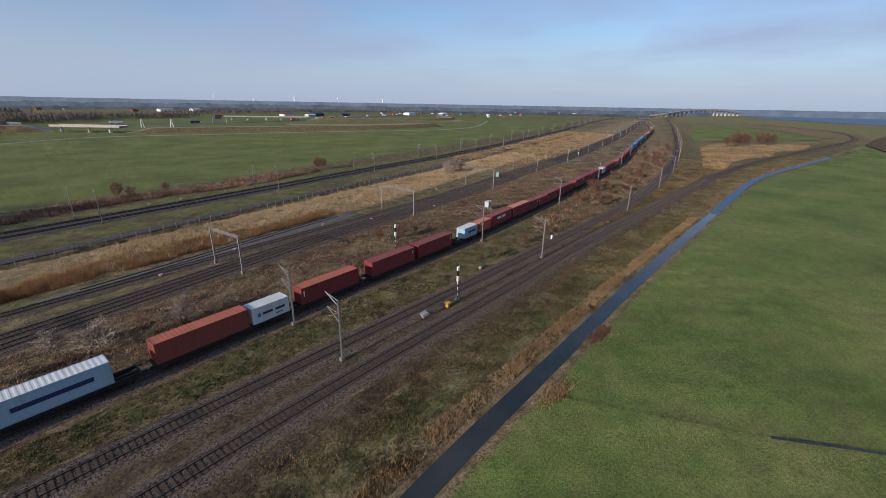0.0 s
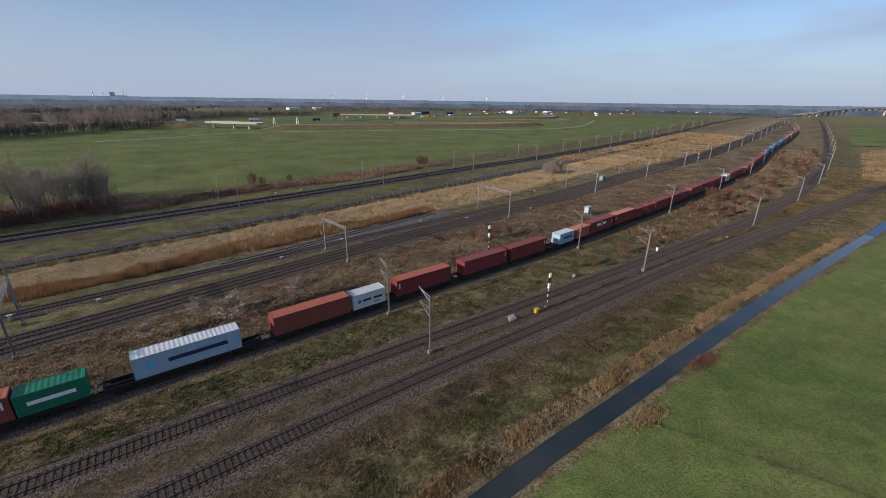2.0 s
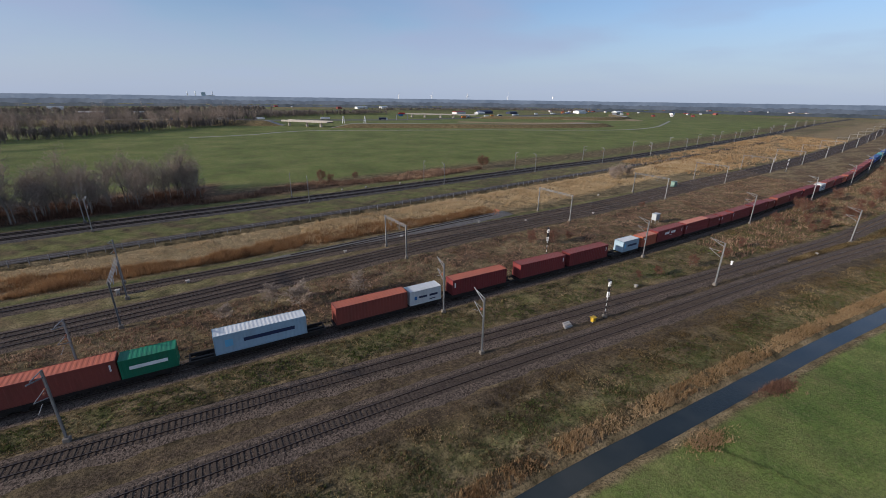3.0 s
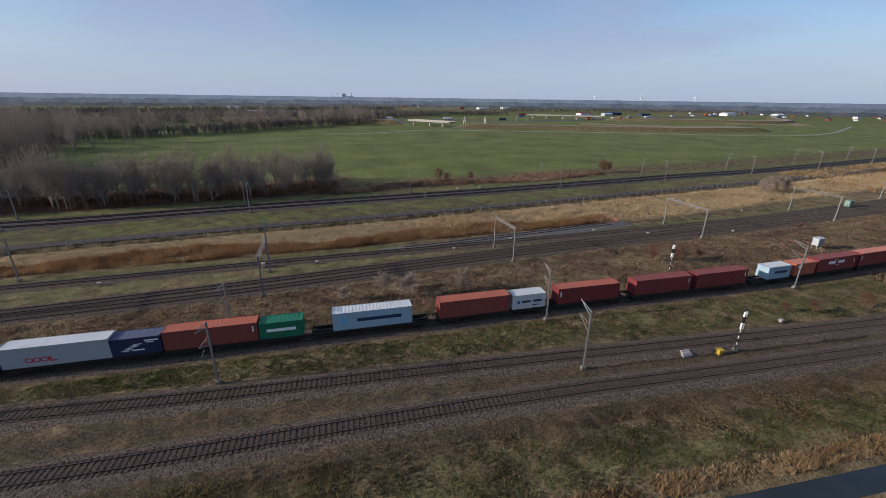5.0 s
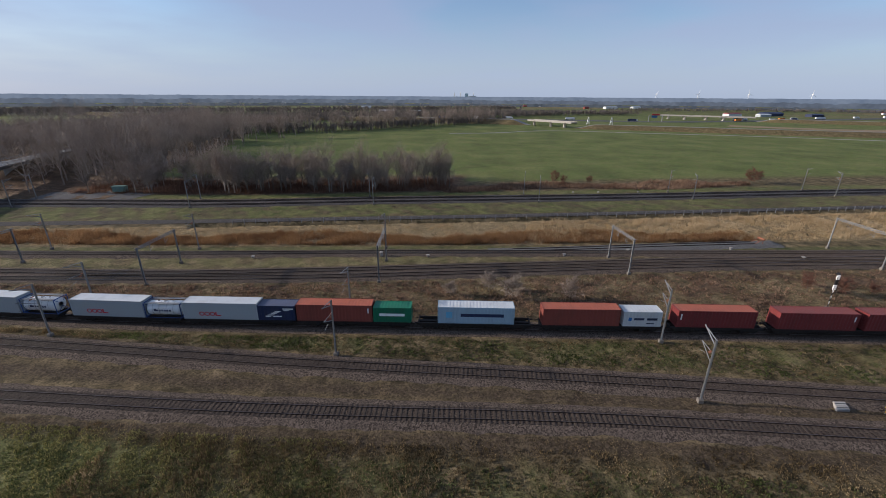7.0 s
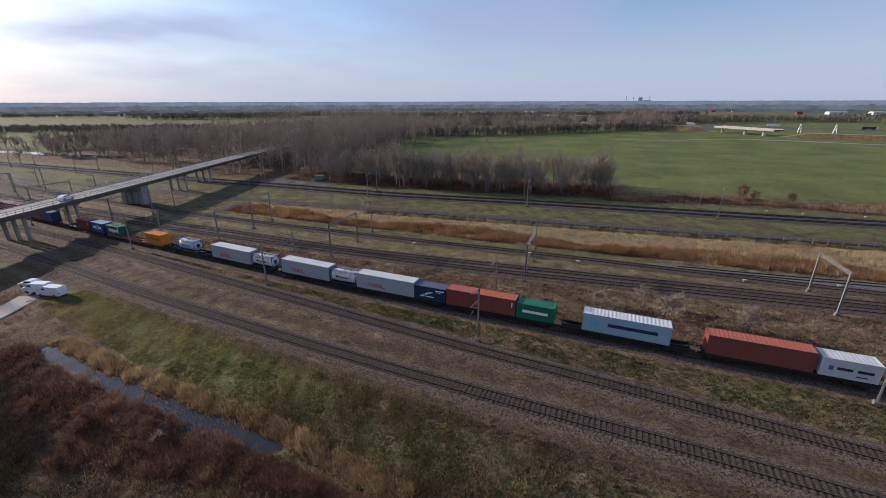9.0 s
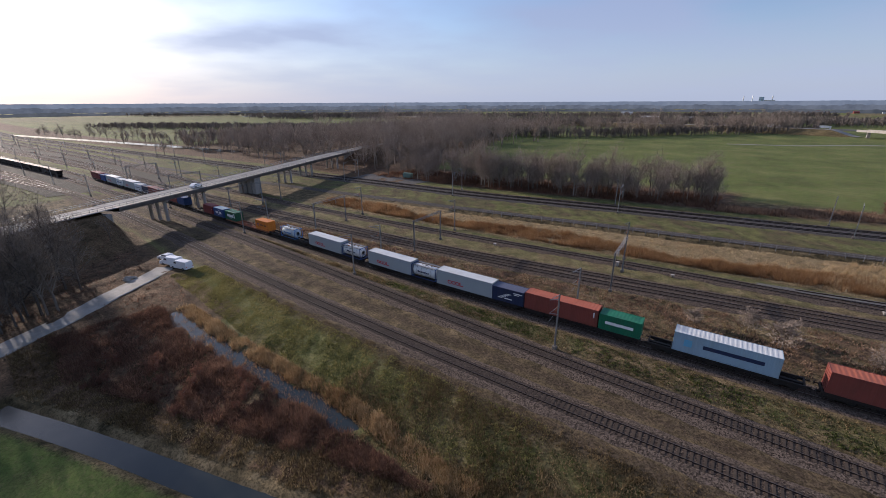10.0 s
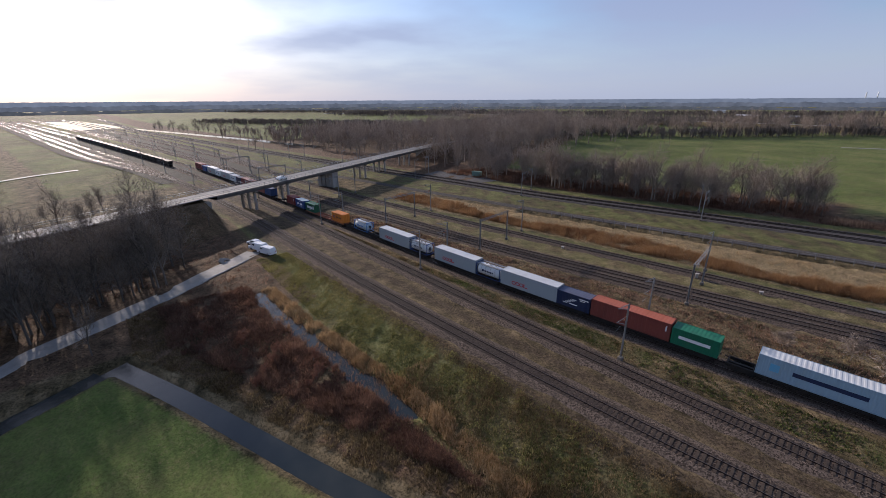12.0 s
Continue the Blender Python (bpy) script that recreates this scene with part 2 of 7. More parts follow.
WEED = leafy("green_weeds", [(0.0, (0.03, 0.034, 0.012)), (0.5, (0.085, 0.100, 0.032)), (1.0, (0.19, 0.20, 0.075))], 0.8, 0.15)
GRASS = leafy("yellow_green_grass", [(0.0, (0.085, 0.085, 0.024)), (0.5, (0.225, 0.205, 0.072)), (1.0, (0.38, 0.325, 0.145))], 0.8, 0.15)
SCRUB = leafy("brown_scrub", [(0.0, (0.06, 0.037, 0.026)), (0.5, (0.225, 0.142, 0.096)), (1.0, (0.45, 0.32, 0.205))], 0.85, 0.12)
BRAMBLE = leafy("bramble", [(0.0, (0.05, 0.028, 0.021)), (0.5, (0.15, 0.082, 0.055)), (1.0, (0.31, 0.185, 0.118))], 0.85, 0.12)


# ---- plan: centre lines of tracks, roads and water, y over x ----
def line(points, smooth=9):
    """A smooth way y(x) through points in order of x, straight on beyond its ends."""
    xs, ys = np.array(points, float).T
    grid = np.linspace(xs[0], xs[-1], 1600)
    y = np.interp(grid, xs, ys)
    step = grid[1] - grid[0]
    k = max(3, int(smooth / step))
    for _ in range(3):
        lead = np.concatenate([y[0] + (y[1] - y[0]) * np.arange(-k, 0), y, y[-1] + (y[-1] - y[-2]) * np.arange(1, k + 1)])
        y = np.convolve(lead, np.ones(2 * k + 1) / (2 * k + 1), "valid")

    def at(x):
        x = np.asarray(x, float)
        inside = np.interp(x, grid, y)
        low, high = (y[8] - y[0]) / (8 * step), (y[-1] - y[-9]) / (8 * step)
        return inside + np.minimum(x - grid[0], 0) * low + np.maximum(x - grid[-1], 0) * high

    return at


TRACK_1 = line([(-1200, -150), (-500, -26), (-300, 9), (-200, 21.5), (-130, 26.8), (-91, 28.4), (-69, 29.8), (-47, 31.6), (-25, 33.6), (-4, 36.3), (10, 38.0), (24, 39.2), (39, 40.2), (59, 41.6), (85, 44), (122, 46.5), (186, 49.2), (246, 52), (305, 51.5), (380, 47), (464, 38), (585, 24.6), (683, 14.5), (766, 11), (887, 20), (1025, 49), (1121, 97), (1257, 183), (1412, 283)])
TRACK_2 = line([(-1200, -138), (-500, -13), (-300, 20), (-200, 31.5), (-134, 37), (-116, 38.4), (-87, 39.7), (-60, 41.1), (-26, 42.6), (-5, 44.3), (11, 45.5), (26, 46.3), (50, 47.8), (69, 48.9), (97, 51), (140, 54.2), (186, 61), (235, 70), (323, 92), (412, 117), (603, 177), (878, 265), (1500, 470)])
TRACK_3 = line([(-1200, -128), (-500, -3), (-300, 28), (-200, 38), (-130, 43), (-96, 46.2), (-66, 48.6), (-48, 50.6), (-21, 54.2), (7, 57.6), (28, 60.6), (44, 62.4), (59, 64.2), (80, 67.2), (103, 71.5), (134, 76.5), (156, 81.5), (197, 90), (254, 103), (400, 149), (583, 203), (700, 240), (847, 296), (1299, 485), (1500, 568)])
TRACK_4 = line([(-1200, -110), (-500, 8), (-300, 37), (-200, 47), (-136, 54), (-105, 59.0), (-82, 62.6), (-50, 68.4), (-28, 73.2), (-8, 78.2), (12, 83.2), (47, 91.6), (78, 97.6), (110, 104), (139, 110.5), (174, 120), (209, 128), (252, 137), (336, 158), (518, 211), (1500, 530)])
TRACK_5 = line([(-1200, -106), (-500, 12), (-300, 41), (-200, 51), (-136, 58), (-108, 62.4), (-73, 66.8), (-51, 71.6), (-29, 76.6), (-8, 81.7), (13, 86.8), (48, 95.2), (80, 101.2), (110, 107.8), (139, 114.4), (174, 124), (209, 132), (252, 141), (336, 162), (518, 215), (1500, 536)])
TRACK_6 = line([(-1200, -70), (-500, 30), (-300, 54), (-200, 62), (-141, 68), (-120, 71), (-96, 74.8), (-58, 81.6), (-33, 86.6), (-9, 90.6), (14, 94.6), (36, 98.0), (67, 103), (102, 109.4), (139, 118.0), (174, 127.6), (209, 135.8), (252, 145), (336, 166), (518, 219), (1500, 542)])
TRACK_7 = line([(-1200, 0), (-700, 30), (-400, 74), (-260, 97), (-183, 110), (-148, 116.5), (-100, 124), (-49, 138), (-13, 146.5), (33, 157.5), (81, 170), (139, 186), (200, 200), (323, 238), (575, 322), (962, 466), (1500, 640)])
SERVICE = line([(-300, 62), (-200, 80), (-138, 93), (-89, 104), (-43, 115.5), (-11, 123), (28, 133), (118, 157), (168, 170), (300, 208), (600, 300)])
REED_NEAR = line([(-160, 72), (-100, 80), (-74, 84.5), (-47, 88.8), (-9, 96), (22, 102), (56, 109), (92, 117), (133, 129), (200, 148), (400, 205)])
DITCH = [(-69.5, -11.5), (-56, -5.2), (-44, -0.3), (-32, 4.5), (-22, 9.2), (-5, 15.5), (10, 20.0), (26, 22.0), (40, 23.0), (60, 24.7), (80, 26.4), (131, 29.4), (171, 31.5), (212, 33.6), (260, 35.2), (297, 32.5), (349, 26.8), (417, 19), (500, 8), (585, 0), (635, -9), (800, -30), (1000, -34)]
CROSS_DITCH = [(-69.5, -11.5), (-63.5, -22.5), (-52, -45), (-35, -80)]
STREAM = [(-80, 11.5), (-67, 12.2), (-56, 13.4), (-47, 14.5), (-40, 15.4), (-35, 15.8)]
PATH_LINE = [(-44, -80), (-60, -52), (-77.5, -26), (-81.5, -19.5), (-86, -11.8), (-92, -2), (-101, 10.6), (-106, 17.5)]
ROAD = [(-108, -120), (-118, -75), (-124.5, -40), (-131, -15), (-141, 4), (-151, 25), (-161, 46), (-175, 73), (-200, 120), (-215, 150), (-236, 190), (-262, 250), (-300, 340), (-345, 460)]


def dense(points, step=2.0):
    """An even, smoothed polyline."""
    p = np.array(points, float)
    for _ in range(3):
        q = np.empty((2 * len(p) - 2, 2))
        q[0::2], q[1::2] = 0.75 * p[:-1] + 0.25 * p[1:], 0.25 * p[:-1] + 0.75 * p[1:]
        p = np.vstack([p[:1], q, p[-1:]])
    s = np.concatenate([[0], np.cumsum(np.hypot(*np.diff(p, axis=0).T))])
    u = np.linspace(0, s[-1], max(3, int(s[-1] / step)))
    return np.stack([np.interp(u, s, p[:, 0]), np.interp(u, s, p[:, 1])], -1)


def away(x, y, points):
    """Distance of many places from a polyline."""
    best = np.full(np.shape(x), 1e9)
    for (x0, y0), (x1, y1) in zip(points[:-1], points[1:]):
        dx, dy = x1 - x0, y1 - y0
        u = np.clip(((x - x0) * dx + (y - y0) * dy) / (dx * dx + dy * dy), 0, 1)
        best = np.minimum(best, np.hypot(x - x0 - u * dx, y - y0 - u * dy))
    return best


def ease(v, low, high):
    u = np.clip((v - low) / (high - low), 0, 1)
    return u * u * (3 - 2 * u)


def wobble(x, y, size, seed=0.0):
    """A cheap rolling noise between -1 and 1."""
    a, b = x / size + seed, y / size - seed
    return (np.sin(a * 1.7 + 2.1 * np.sin(b * 0.9)) + np.sin(b * 1.9 + 1.7 * np.sin(a * 1.1 + 2)) + np.sin((a + b) * 3.1 + np.sin(a * 2.3))) / 3


D_DITCH, D_CROSS, D_STREAM, D_PATH, D_ROAD = dense(DITCH, 5), dense(CROSS_DITCH), dense(STREAM, 1.5), dense(PATH_LINE), dense(ROAD, 3)


def road_height(y):
    return 7.5 - 3.2 * ease(-y, 0, 110) - 7.3 * ease(y, 165, 300)


def bank_height(x, y):
    """The road's embankment on both sides of the bridge."""
    d = away(x, y, D_ROAD[::2])
    top = road_height(y) - 0.35
    outside = np.maximum(1 - ease(y, 13.5, 19.5), ease(y, 146.0, 152.0))
    return np.clip(top - np.maximum(d - 5.0, 0) * 0.55, 0, None) * outside


def height(x, y):
    t1 = TRACK_1(x)
    side = ease(t1 - y, 3.0, 14.0)
    z = -0.28 - 0.25 * side + (0.025 + 0.06 * side) * wobble(x, y, 6.0)
    between = np.exp(-(((y - (TRACK_3(x) + TRACK_4(x)) / 2) / 5.0) ** 2))
    z = z + 0.5 * between + 0.12 * wobble(x, y, 2.3, 4) * ease(np.abs(y - TRACK_3(x)), 3, 6)
    far_side = np.exp(-(((y - SERVICE(x) + 4.5) / 1.6) ** 2))
    z = z - 0.9 * far_side * (x > -90)
    d = away(x, y, D_DITCH)
    half = np.where(x < -10, 0.85, 0.8 - 0.5 * ease(x, 130, 260))
    cut = np.minimum(z, -1.5 + 1.0 * ease(d, half - 0.4, half + 1.2)) - z
    z = np.where(d < half + 1.6, z + cut * (1 - ease(x, 170, 230)), z)
    d = away(x, y, D_CROSS)
    z = np.where(d < 2.8, np.minimum(z, -1.5 + 1.0 * ease(d, 0.6, 2.2)), z)
    d = away(x, y, D_STREAM)
    z = np.where(d < 2.8, np.minimum(z, -1.1 + 0.6 * ease(d + 0.6 * wobble(x, y, 2.0, 3), 0.7, 2.2)), z)
    return z + bank_height(x, y)


# ---- mesh helpers ----
def raw_mesh(name, co, corners, starts, material):
    """A large mesh straight from arrays: places, the corners of all faces, and where each face starts."""
    me = bpy.data.meshes.new(name)
    me.vertices.add(len(co))
    me.vertices.foreach_set("co", np.asarray(co, np.float32).ravel())
    me.loops.add(len(corners))
    me.loops.foreach_set("vertex_index", np.asarray(corners, np.int32))
    me.polygons.add(len(starts))
    me.polygons.foreach_set("loop_start", np.asarray(starts, np.int32))
    me.update(calc_edges=True)
    me.materials.append(material)
    return me


def mesh_of(name, verts, faces, material=None, smooth=False):
    me = bpy.data.meshes.new(name)
    me.from_pydata([tuple(v) for v in verts], [], [tuple(f) for f in faces])
    if material:
        me.materials.append(material)
    if smooth:
        me.polygons.foreach_set("use_smooth", [True] * len(me.polygons))
    return me


def put(name, me, parent=None, m=None, label=""):
    ob = new(name, me)
    if parent:
        ob.parent = parent
    if m is not None:
        ob.matrix_basis = m
    return tagged(ob, label)


def empty(name, m=None, **tags):
    ob = new(name)
    if m is not None:
        ob.matrix_basis = m
    return tagged(ob, **tags)


def box_into(verts, faces, lo, hi, m=None, bevel=0.0):
    """Adds a box, its edges cut by bevel, to verts and faces."""
    (x0, y0, z0), (x1, y1, z1) = lo, hi
    b = min(bevel, 0.3 * min(x1 - x0, y1 - y0, z1 - z0))
    base = len(verts)
    if b <= 0:
        pts = [(x, y, z) for z in (z0, z1) for x, y in ((x0, y0), (x1, y0), (x1, y1), (x0, y1))]
        quads = [(3, 2, 1, 0), (4, 5, 6, 7), (0, 1, 5, 4), (1, 2, 6, 5), (2, 3, 7, 6), (3, 0, 4, 7)]
    else:
        ring = [(x0 + b, y0), (x1 - b, y0), (x1, y0 + b), (x1, y1 - b), (x1 - b, y1), (x0 + b, y1), (x0, y1 - b), (x0, y0 + b)]
        cx, cy = (x0 + x1) / 2, (y0 + y1) / 2
        sx, sy = (x1 - x0 - 2 * b) / (x1 - x0), (y1 - y0 - 2 * b) / (y1 - y0)
        inner = [(cx + (x - cx) * sx, cy + (y - cy) * sy) for x, y in ring]
        pts = [(*p, z0) for p in inner] + [(*p, z0 + b) for p in ring] + [(*p, z1 - b) for p in ring] + [(*p, z1) for p in inner]
        quads = [tuple(range(7, -1, -1)), tuple(range(24, 32))]
        quads += [(8 * k + i, 8 * k + (i + 1) % 8, 8 * k + 8 + (i + 1) % 8, 8 * k + 8 + i) for k in range(3) for i in range(8)]
    verts.extend(tuple(m @ Vector(p)) if m else p for p in pts)
    faces.extend(tuple(base + i for i in q) for q in quads)


def box_mesh(name, lo, hi, material, bevel=0.02):
    v, f = [], []
    box_into(v, f, lo, hi, None, bevel)
    return mesh_of(name, v, f, material)


def tube_into(verts, faces, p, q, r0, r1=None, sides=6, caps=True):
    """Adds a tapered round bar from p to q."""
    p, q = Vector(p), Vector(q)
    r1 = r0 if r1 is None else r1
    turn = (q - p).to_track_quat("Z", "X").to_matrix()
    base = len(verts)
    for c, r in ((p, r0), (q, r1)):
        verts.extend(tuple(c + turn @ Vector((r * math.cos(k * math.tau / sides), r * math.sin(k * math.tau / sides), 0))) for k in range(sides))
    faces.extend((base + k, base + (k + 1) % sides, base + sides + (k + 1) % sides, base + sides + k) for k in range(sides))
    if caps:
        faces.extend([tuple(base + k for k in range(sides - 1, -1, -1)), tuple(base + sides + k for k in range(sides))])


def tube_mesh(name, p, q, r0, r1=None, material=None, sides=8):
    v, f = [], []
    tube_into(v, f, p, q, r0, r1, sides)
    return mesh_of(name, v, f, material)


def sweep(xy, z, profile, closed=False):
    """Carries a cross profile (offset to the left, height) along a polyline; z a number or one per point."""
    xy = np.asarray(xy, float)
    t = np.gradient(xy, axis=0)
    t /= np.hypot(*t.T)[:, None]
    left = np.stack([-t[:, 1], t[:, 0]], -1)
    z = np.broadcast_to(np.asarray(z, float), (len(xy),))
    n = len(profile)
    verts = []
    for off, up in profile:
        p = xy + left * off
        verts.append(np.column_stack([p, z + up]))
    verts = np.stack(verts, 1).reshape(-1, 3)
    faces = []
    for i in range(len(xy) - 1):
        for k in range(n if closed else n - 1):
            j = (k + 1) % n
            faces.append((i * n + k, i * n + j, (i + 1) * n + j, (i + 1) * n + k))
    return verts.tolist(), [f[::-1] for f in faces]


def along(track, x0, x1, step):
    x = np.arange(x0, x1 + step / 2, step)
    return np.stack([x, track(x)], -1)


def stations(track, x0, x1, near=2.0):
    """Points along a track, close together near the middle and wider apart far off."""
    xs = [x0]
    while xs[-1] < x1:
        xs.append(xs[-1] + near * (1 + max(0, abs(xs[-1]) - 150) / 60))
    x = np.array(xs)
    return np.stack([x, track(x)], -1)


# ---- the ground: one sheet to the horizon ----
def growing(low, high, step, out_low, out_high, rate=1.09):
    mid = list(np.arange(low, high, step))
    up, down, s = [], [], step
    v = mid[-1]
    while v < out_high:
        s *= rate
        v += s
        up.append(v)
    v, s = mid[0], step
    while v > out_low:
        s *= rate
        v -= s
        down.append(v)
    return np.array(down[::-1] + mid + up)


def build_ground():
    gx, gy = growing(-118, 112, 0.85, -4900, 4900, 1.055), growing(-30, 128, 0.7, -4900, 4900, 1.055)
    X, Y = np.meshgrid(gx, gy, indexing="ij")
    Z = height(X, Y)
    nx, ny = X.shape
    i = np.arange(nx * ny).reshape(nx, ny)
    quads = np.stack([i[:-1, :-1], i[1:, :-1], i[1:, 1:], i[:-1, 1:]], -1).reshape(-1, 4)
    me = raw_mesh("ground", np.stack([X, Y, Z], -1).reshape(-1, 3), quads.ravel(), np.arange(0, quads.size, 4), GROUND)
    me.polygons.foreach_set("use_smooth", [True] * len(me.polygons))
    t1, t3, t4, t6, t7 = TRACK_1(X), TRACK_3(X), TRACK_4(X), TRACK_6(X), TRACK_7(X)
    dd, dc, ds = away(X, Y, D_DITCH), away(X, Y, D_CROSS), away(X, Y, D_STREAM)
    w1, w2 = wobble(X, Y, 9.0, 1), wobble(X, Y, 3.1, 7)
    beyond = np.interp(X, *dense(DITCH).T)
    corner_side = (X < -60)
    field_near = ease(beyond - 2.2 - Y, 0.0, 0.6) * ease(dc, 1.6, 2.4)
    west = (X < -69.5) | ((X < -50) & (Y < -11.5 - (X + 69.5) * 1.9))
    field_near = np.where(west, 0, field_near)
    lush = field_near.copy()
    slope = ease(t1 - Y, 3.6, 5.5) * ease(Y - np.maximum(beyond, 13), 4.0, 7.0) * ease(-X, 18, 44)
    lush = np.maximum(lush, slope * (0.62 + 0.12 * ease(w1 + 0.5 * w2, -0.8, 0.8)))
    lush = np.maximum(lush, 0.45 * ease(t1 - Y, 9, 10.5) * (1 - ease(t1 - Y, 11.5, 13)) * ease(X, 0, 20))
    lush = np.maximum(lush, 0.42 * ease(t1 - Y, 4.5, 8) * ease(Y - beyond, 3, 6) * ease(20 - X, 0, 20) * (X > -75) * ease(w2 + 0.6 * w1, -0.7, 0.4))
    lush = np.maximum(lush, 0.85 * ease(Y - t7, 9, 14) * ease(Y - t7, 30, 40))
    lush = np.maximum(lush, 0.6 * ease(Y - t7, 6.5, 8) * (1 - ease(Y - t7, 13, 15)))
    lush = np.maximum(lush, 0.4 * ease(w2, -0.8, 0.2) * ease(Y - TRACK_5(X), 2.6, 3.6) * (1 - ease(Y - t6, -3.2, -2.0)) * ease(20 - X, 0, 20))
    lush = np.maximum(lush, 0.45 * ease(Y - t6, 2.2, 2.8) * (1 - ease(Y - t6, 4.0, 5.5)))
    strip = ease(Y - SERVICE(X), 2, 3.5) * (1 - ease(Y - t7, -5.0, -4.0))
    lush = np.maximum(lush, 0.55 * strip * ease(w2, -0.9, 0.0))
    lush = np.maximum(lush, ease(bank_height(X, Y), 0.05, 0.6) * 0.35)
    weeds = ease(Y - TRACK_2(X), 3.2, 5.0) * (1 - ease(Y - t3, -4.5, -3.0))
    lush = np.maximum(lush, 0.34 * weeds * ease(w2 + w1, -0.2, 0.8))
    straw = ease(Y - REED_NEAR(X), -1, 2) * (1 - ease(Y - SERVICE(X), -5.5, -4)) * ease(X, -150, -110)
    straw = np.maximum(straw, 0.8 * (1 - ease(dd, 4.5, 7.5)) * (Y > beyond) * ease(w2, -0.5, 0.3))
    straw = np.maximum(straw, 0.15 * slope)
    straw = np.maximum(straw, 0.25 * ease(Y - TRACK_5(X), 2.6, 3.6) * (1 - ease(Y - t6, -3.2, -2.0)))
    straw = np.maximum(straw, 0.55 * ease(Y - t3, 5, 8) * (1 - ease(Y - t4, -5, -3)) * ease(w1, -0.2, 0.6))
    rust = 0.8 * ease(Y - t3, 4, 7) * (1 - ease(Y - t4, -4.5, -3)) * ease(w2 - w1, -0.3, 0.5)
    tri = (X > -84) & (X < -22) & (Y < np.interp(X, *D_STREAM.T) - 0.5) & (Y > beyond + 3.2)
    rust = np.maximum(rust, np.where(tri, 0.9 * ease(w2, -0.8, 0.1), 0))
    rust = np.maximum(rust, np.where((X < -72) & (Y < 20) & (X > -145) & (Y > -120), 0.75, 0))
    rust = np.maximum(rust, 0.9 * np.exp(-(((Y - t7 - 20 - 4 * wobble(X, Y, 30)) / 4.5) ** 2)) * ease(X, -60, -20) * (1 - ease(X, 75, 110)))
    bare = np.exp(-(((Y - (t1 + TRACK_2(X)) / 2) / 1.5) ** 2)) * 0.85
    bare = np.maximum(bare, 0.8 * ease(t1 - Y, 2.4, 3.0) * (1 - ease(t1 - Y + 0.8 * w2, 4.2, 7.0)))
    bare = np.maximum(bare, 0.7 * np.exp(-(((Y - t3 - 3.6) / 0.9) ** 2)))
    bare = np.maximum(bare, 0.5 * strip * ease(w1 - w2, -0.4, 0.6))
    straw = np.maximum(straw, 0.95 * np.exp(-(((Y - beyond + 1.9) / 0.4) ** 2)) * (X > -20) * (X < 500))
    wood = ease(Y - t7, 12, 16) * (1 - ease(Y - t7, 44, 56)) * ease(-16 - X, 0, 8)
    rust = np.maximum(rust, 0.95 * wood)
    lush = lush * (1 - wood)
    rustw = ((X < np.interp(Y, [118, 150, 200, 278, 321, 390], [-140, -152, -178, -208, -228, -258])) & (Y > 118) & (Y < 400) & (X > -420))
    rust = np.maximum(rust, 0.8 * rustw)
    lush = np.where(rustw, 0.1, lush)
    yard = (1 - ease(X, -230, -200)) * (Y > TRACK_1(X) - 45) * (Y < t6 + 6)
    bare = np.maximum(bare, yard * 0.3 * ease(w1, -0.5, 0.5))
    lush = np.where(yard > 0.5, 0.5 + 0.35 * ease(wobble(X, Y, 40, 5), -0.6, 0.5), lush)
    beyond_yard = (1 - ease(X, -230, -200)) * ease(Y - t7, 9, 14)
    lush = np.maximum(lush, 0.7 * beyond_yard * (Y < t7 + 300) * (X < -420))
    lush = np.maximum(lush, 0.7 * (1 - ease(X, -230, -200)) * ease(Y - t6, 8, 12) * (1 - ease(Y - t7, -10, -7)))
    lush = np.maximum(lush, 0.6 * (1 - ease(X, -230, -200)) * ease(TRACK_1(X) - 50 - Y, 0, 12))
    far = ease(np.hypot(X, Y), 900, 1600)
    patch = (np.floor(X / 260 + 0.3 * np.sin(Y / 300)) * 7 + np.floor(Y / 190) * 13) % 5
    lush = np.maximum(lush * (1 - 0.5 * far), far * np.where(patch < 3, 0.8, 0.3))
    straw = np.maximum(straw, far * np.where(patch == 4, 0.5, 0.0))
    straw = np.maximum(straw, 0.75 * ease(X, 90, 200) * (Y > TRACK_2(X) + 4) * (Y < t7) * ease(w1, -0.9, 0.2))
    right = ease(X, 330, 420)
    meadow = 0.15 * right * (X < 1500) * (Y > t1 + 4) * (Y < TRACK_2(X) - 12)
    straw = np.maximum(straw, 0.8 * ease(X, 240, 300) * ease(Y - t1, 8, 20) * (1 - ease(Y - TRACK_2(X), -30, -10)) * (1 - meadow))
    lush = np.maximum(lush, meadow)
    straw = np.where((X > 640) & (Y < TRACK_2(X) - 12) & (Y > -900), 0.45, straw)
    lush = np.where((X > 1250) & (Y < TRACK_2(X) - 20) & (Y > -900), 0.85, lush)
    lush = np.maximum(lush, 0.4 * ease(X, 110, 180) * (Y > t1 - 14) * (Y < TRACK_3(X)) * ease(w1 - w2, -0.3, 0.6))
    lush = np.maximum(lush, 0.9 * ease(X, 500, 560) * ease(t1 - Y, 12, 20))
    zone = np.stack([lush, straw, rust, bare], -1).clip(0, 1).reshape(-1)
    layer = me.attributes.new("zone", "FLOAT_COLOR", "POINT")
    layer.data.foreach_set("color", zone.astype(np.float32))
    return tagged(new("ground", me), "flat winter grassland with green fields and dry verges", "ground", kind="structure")


ground = build_ground()


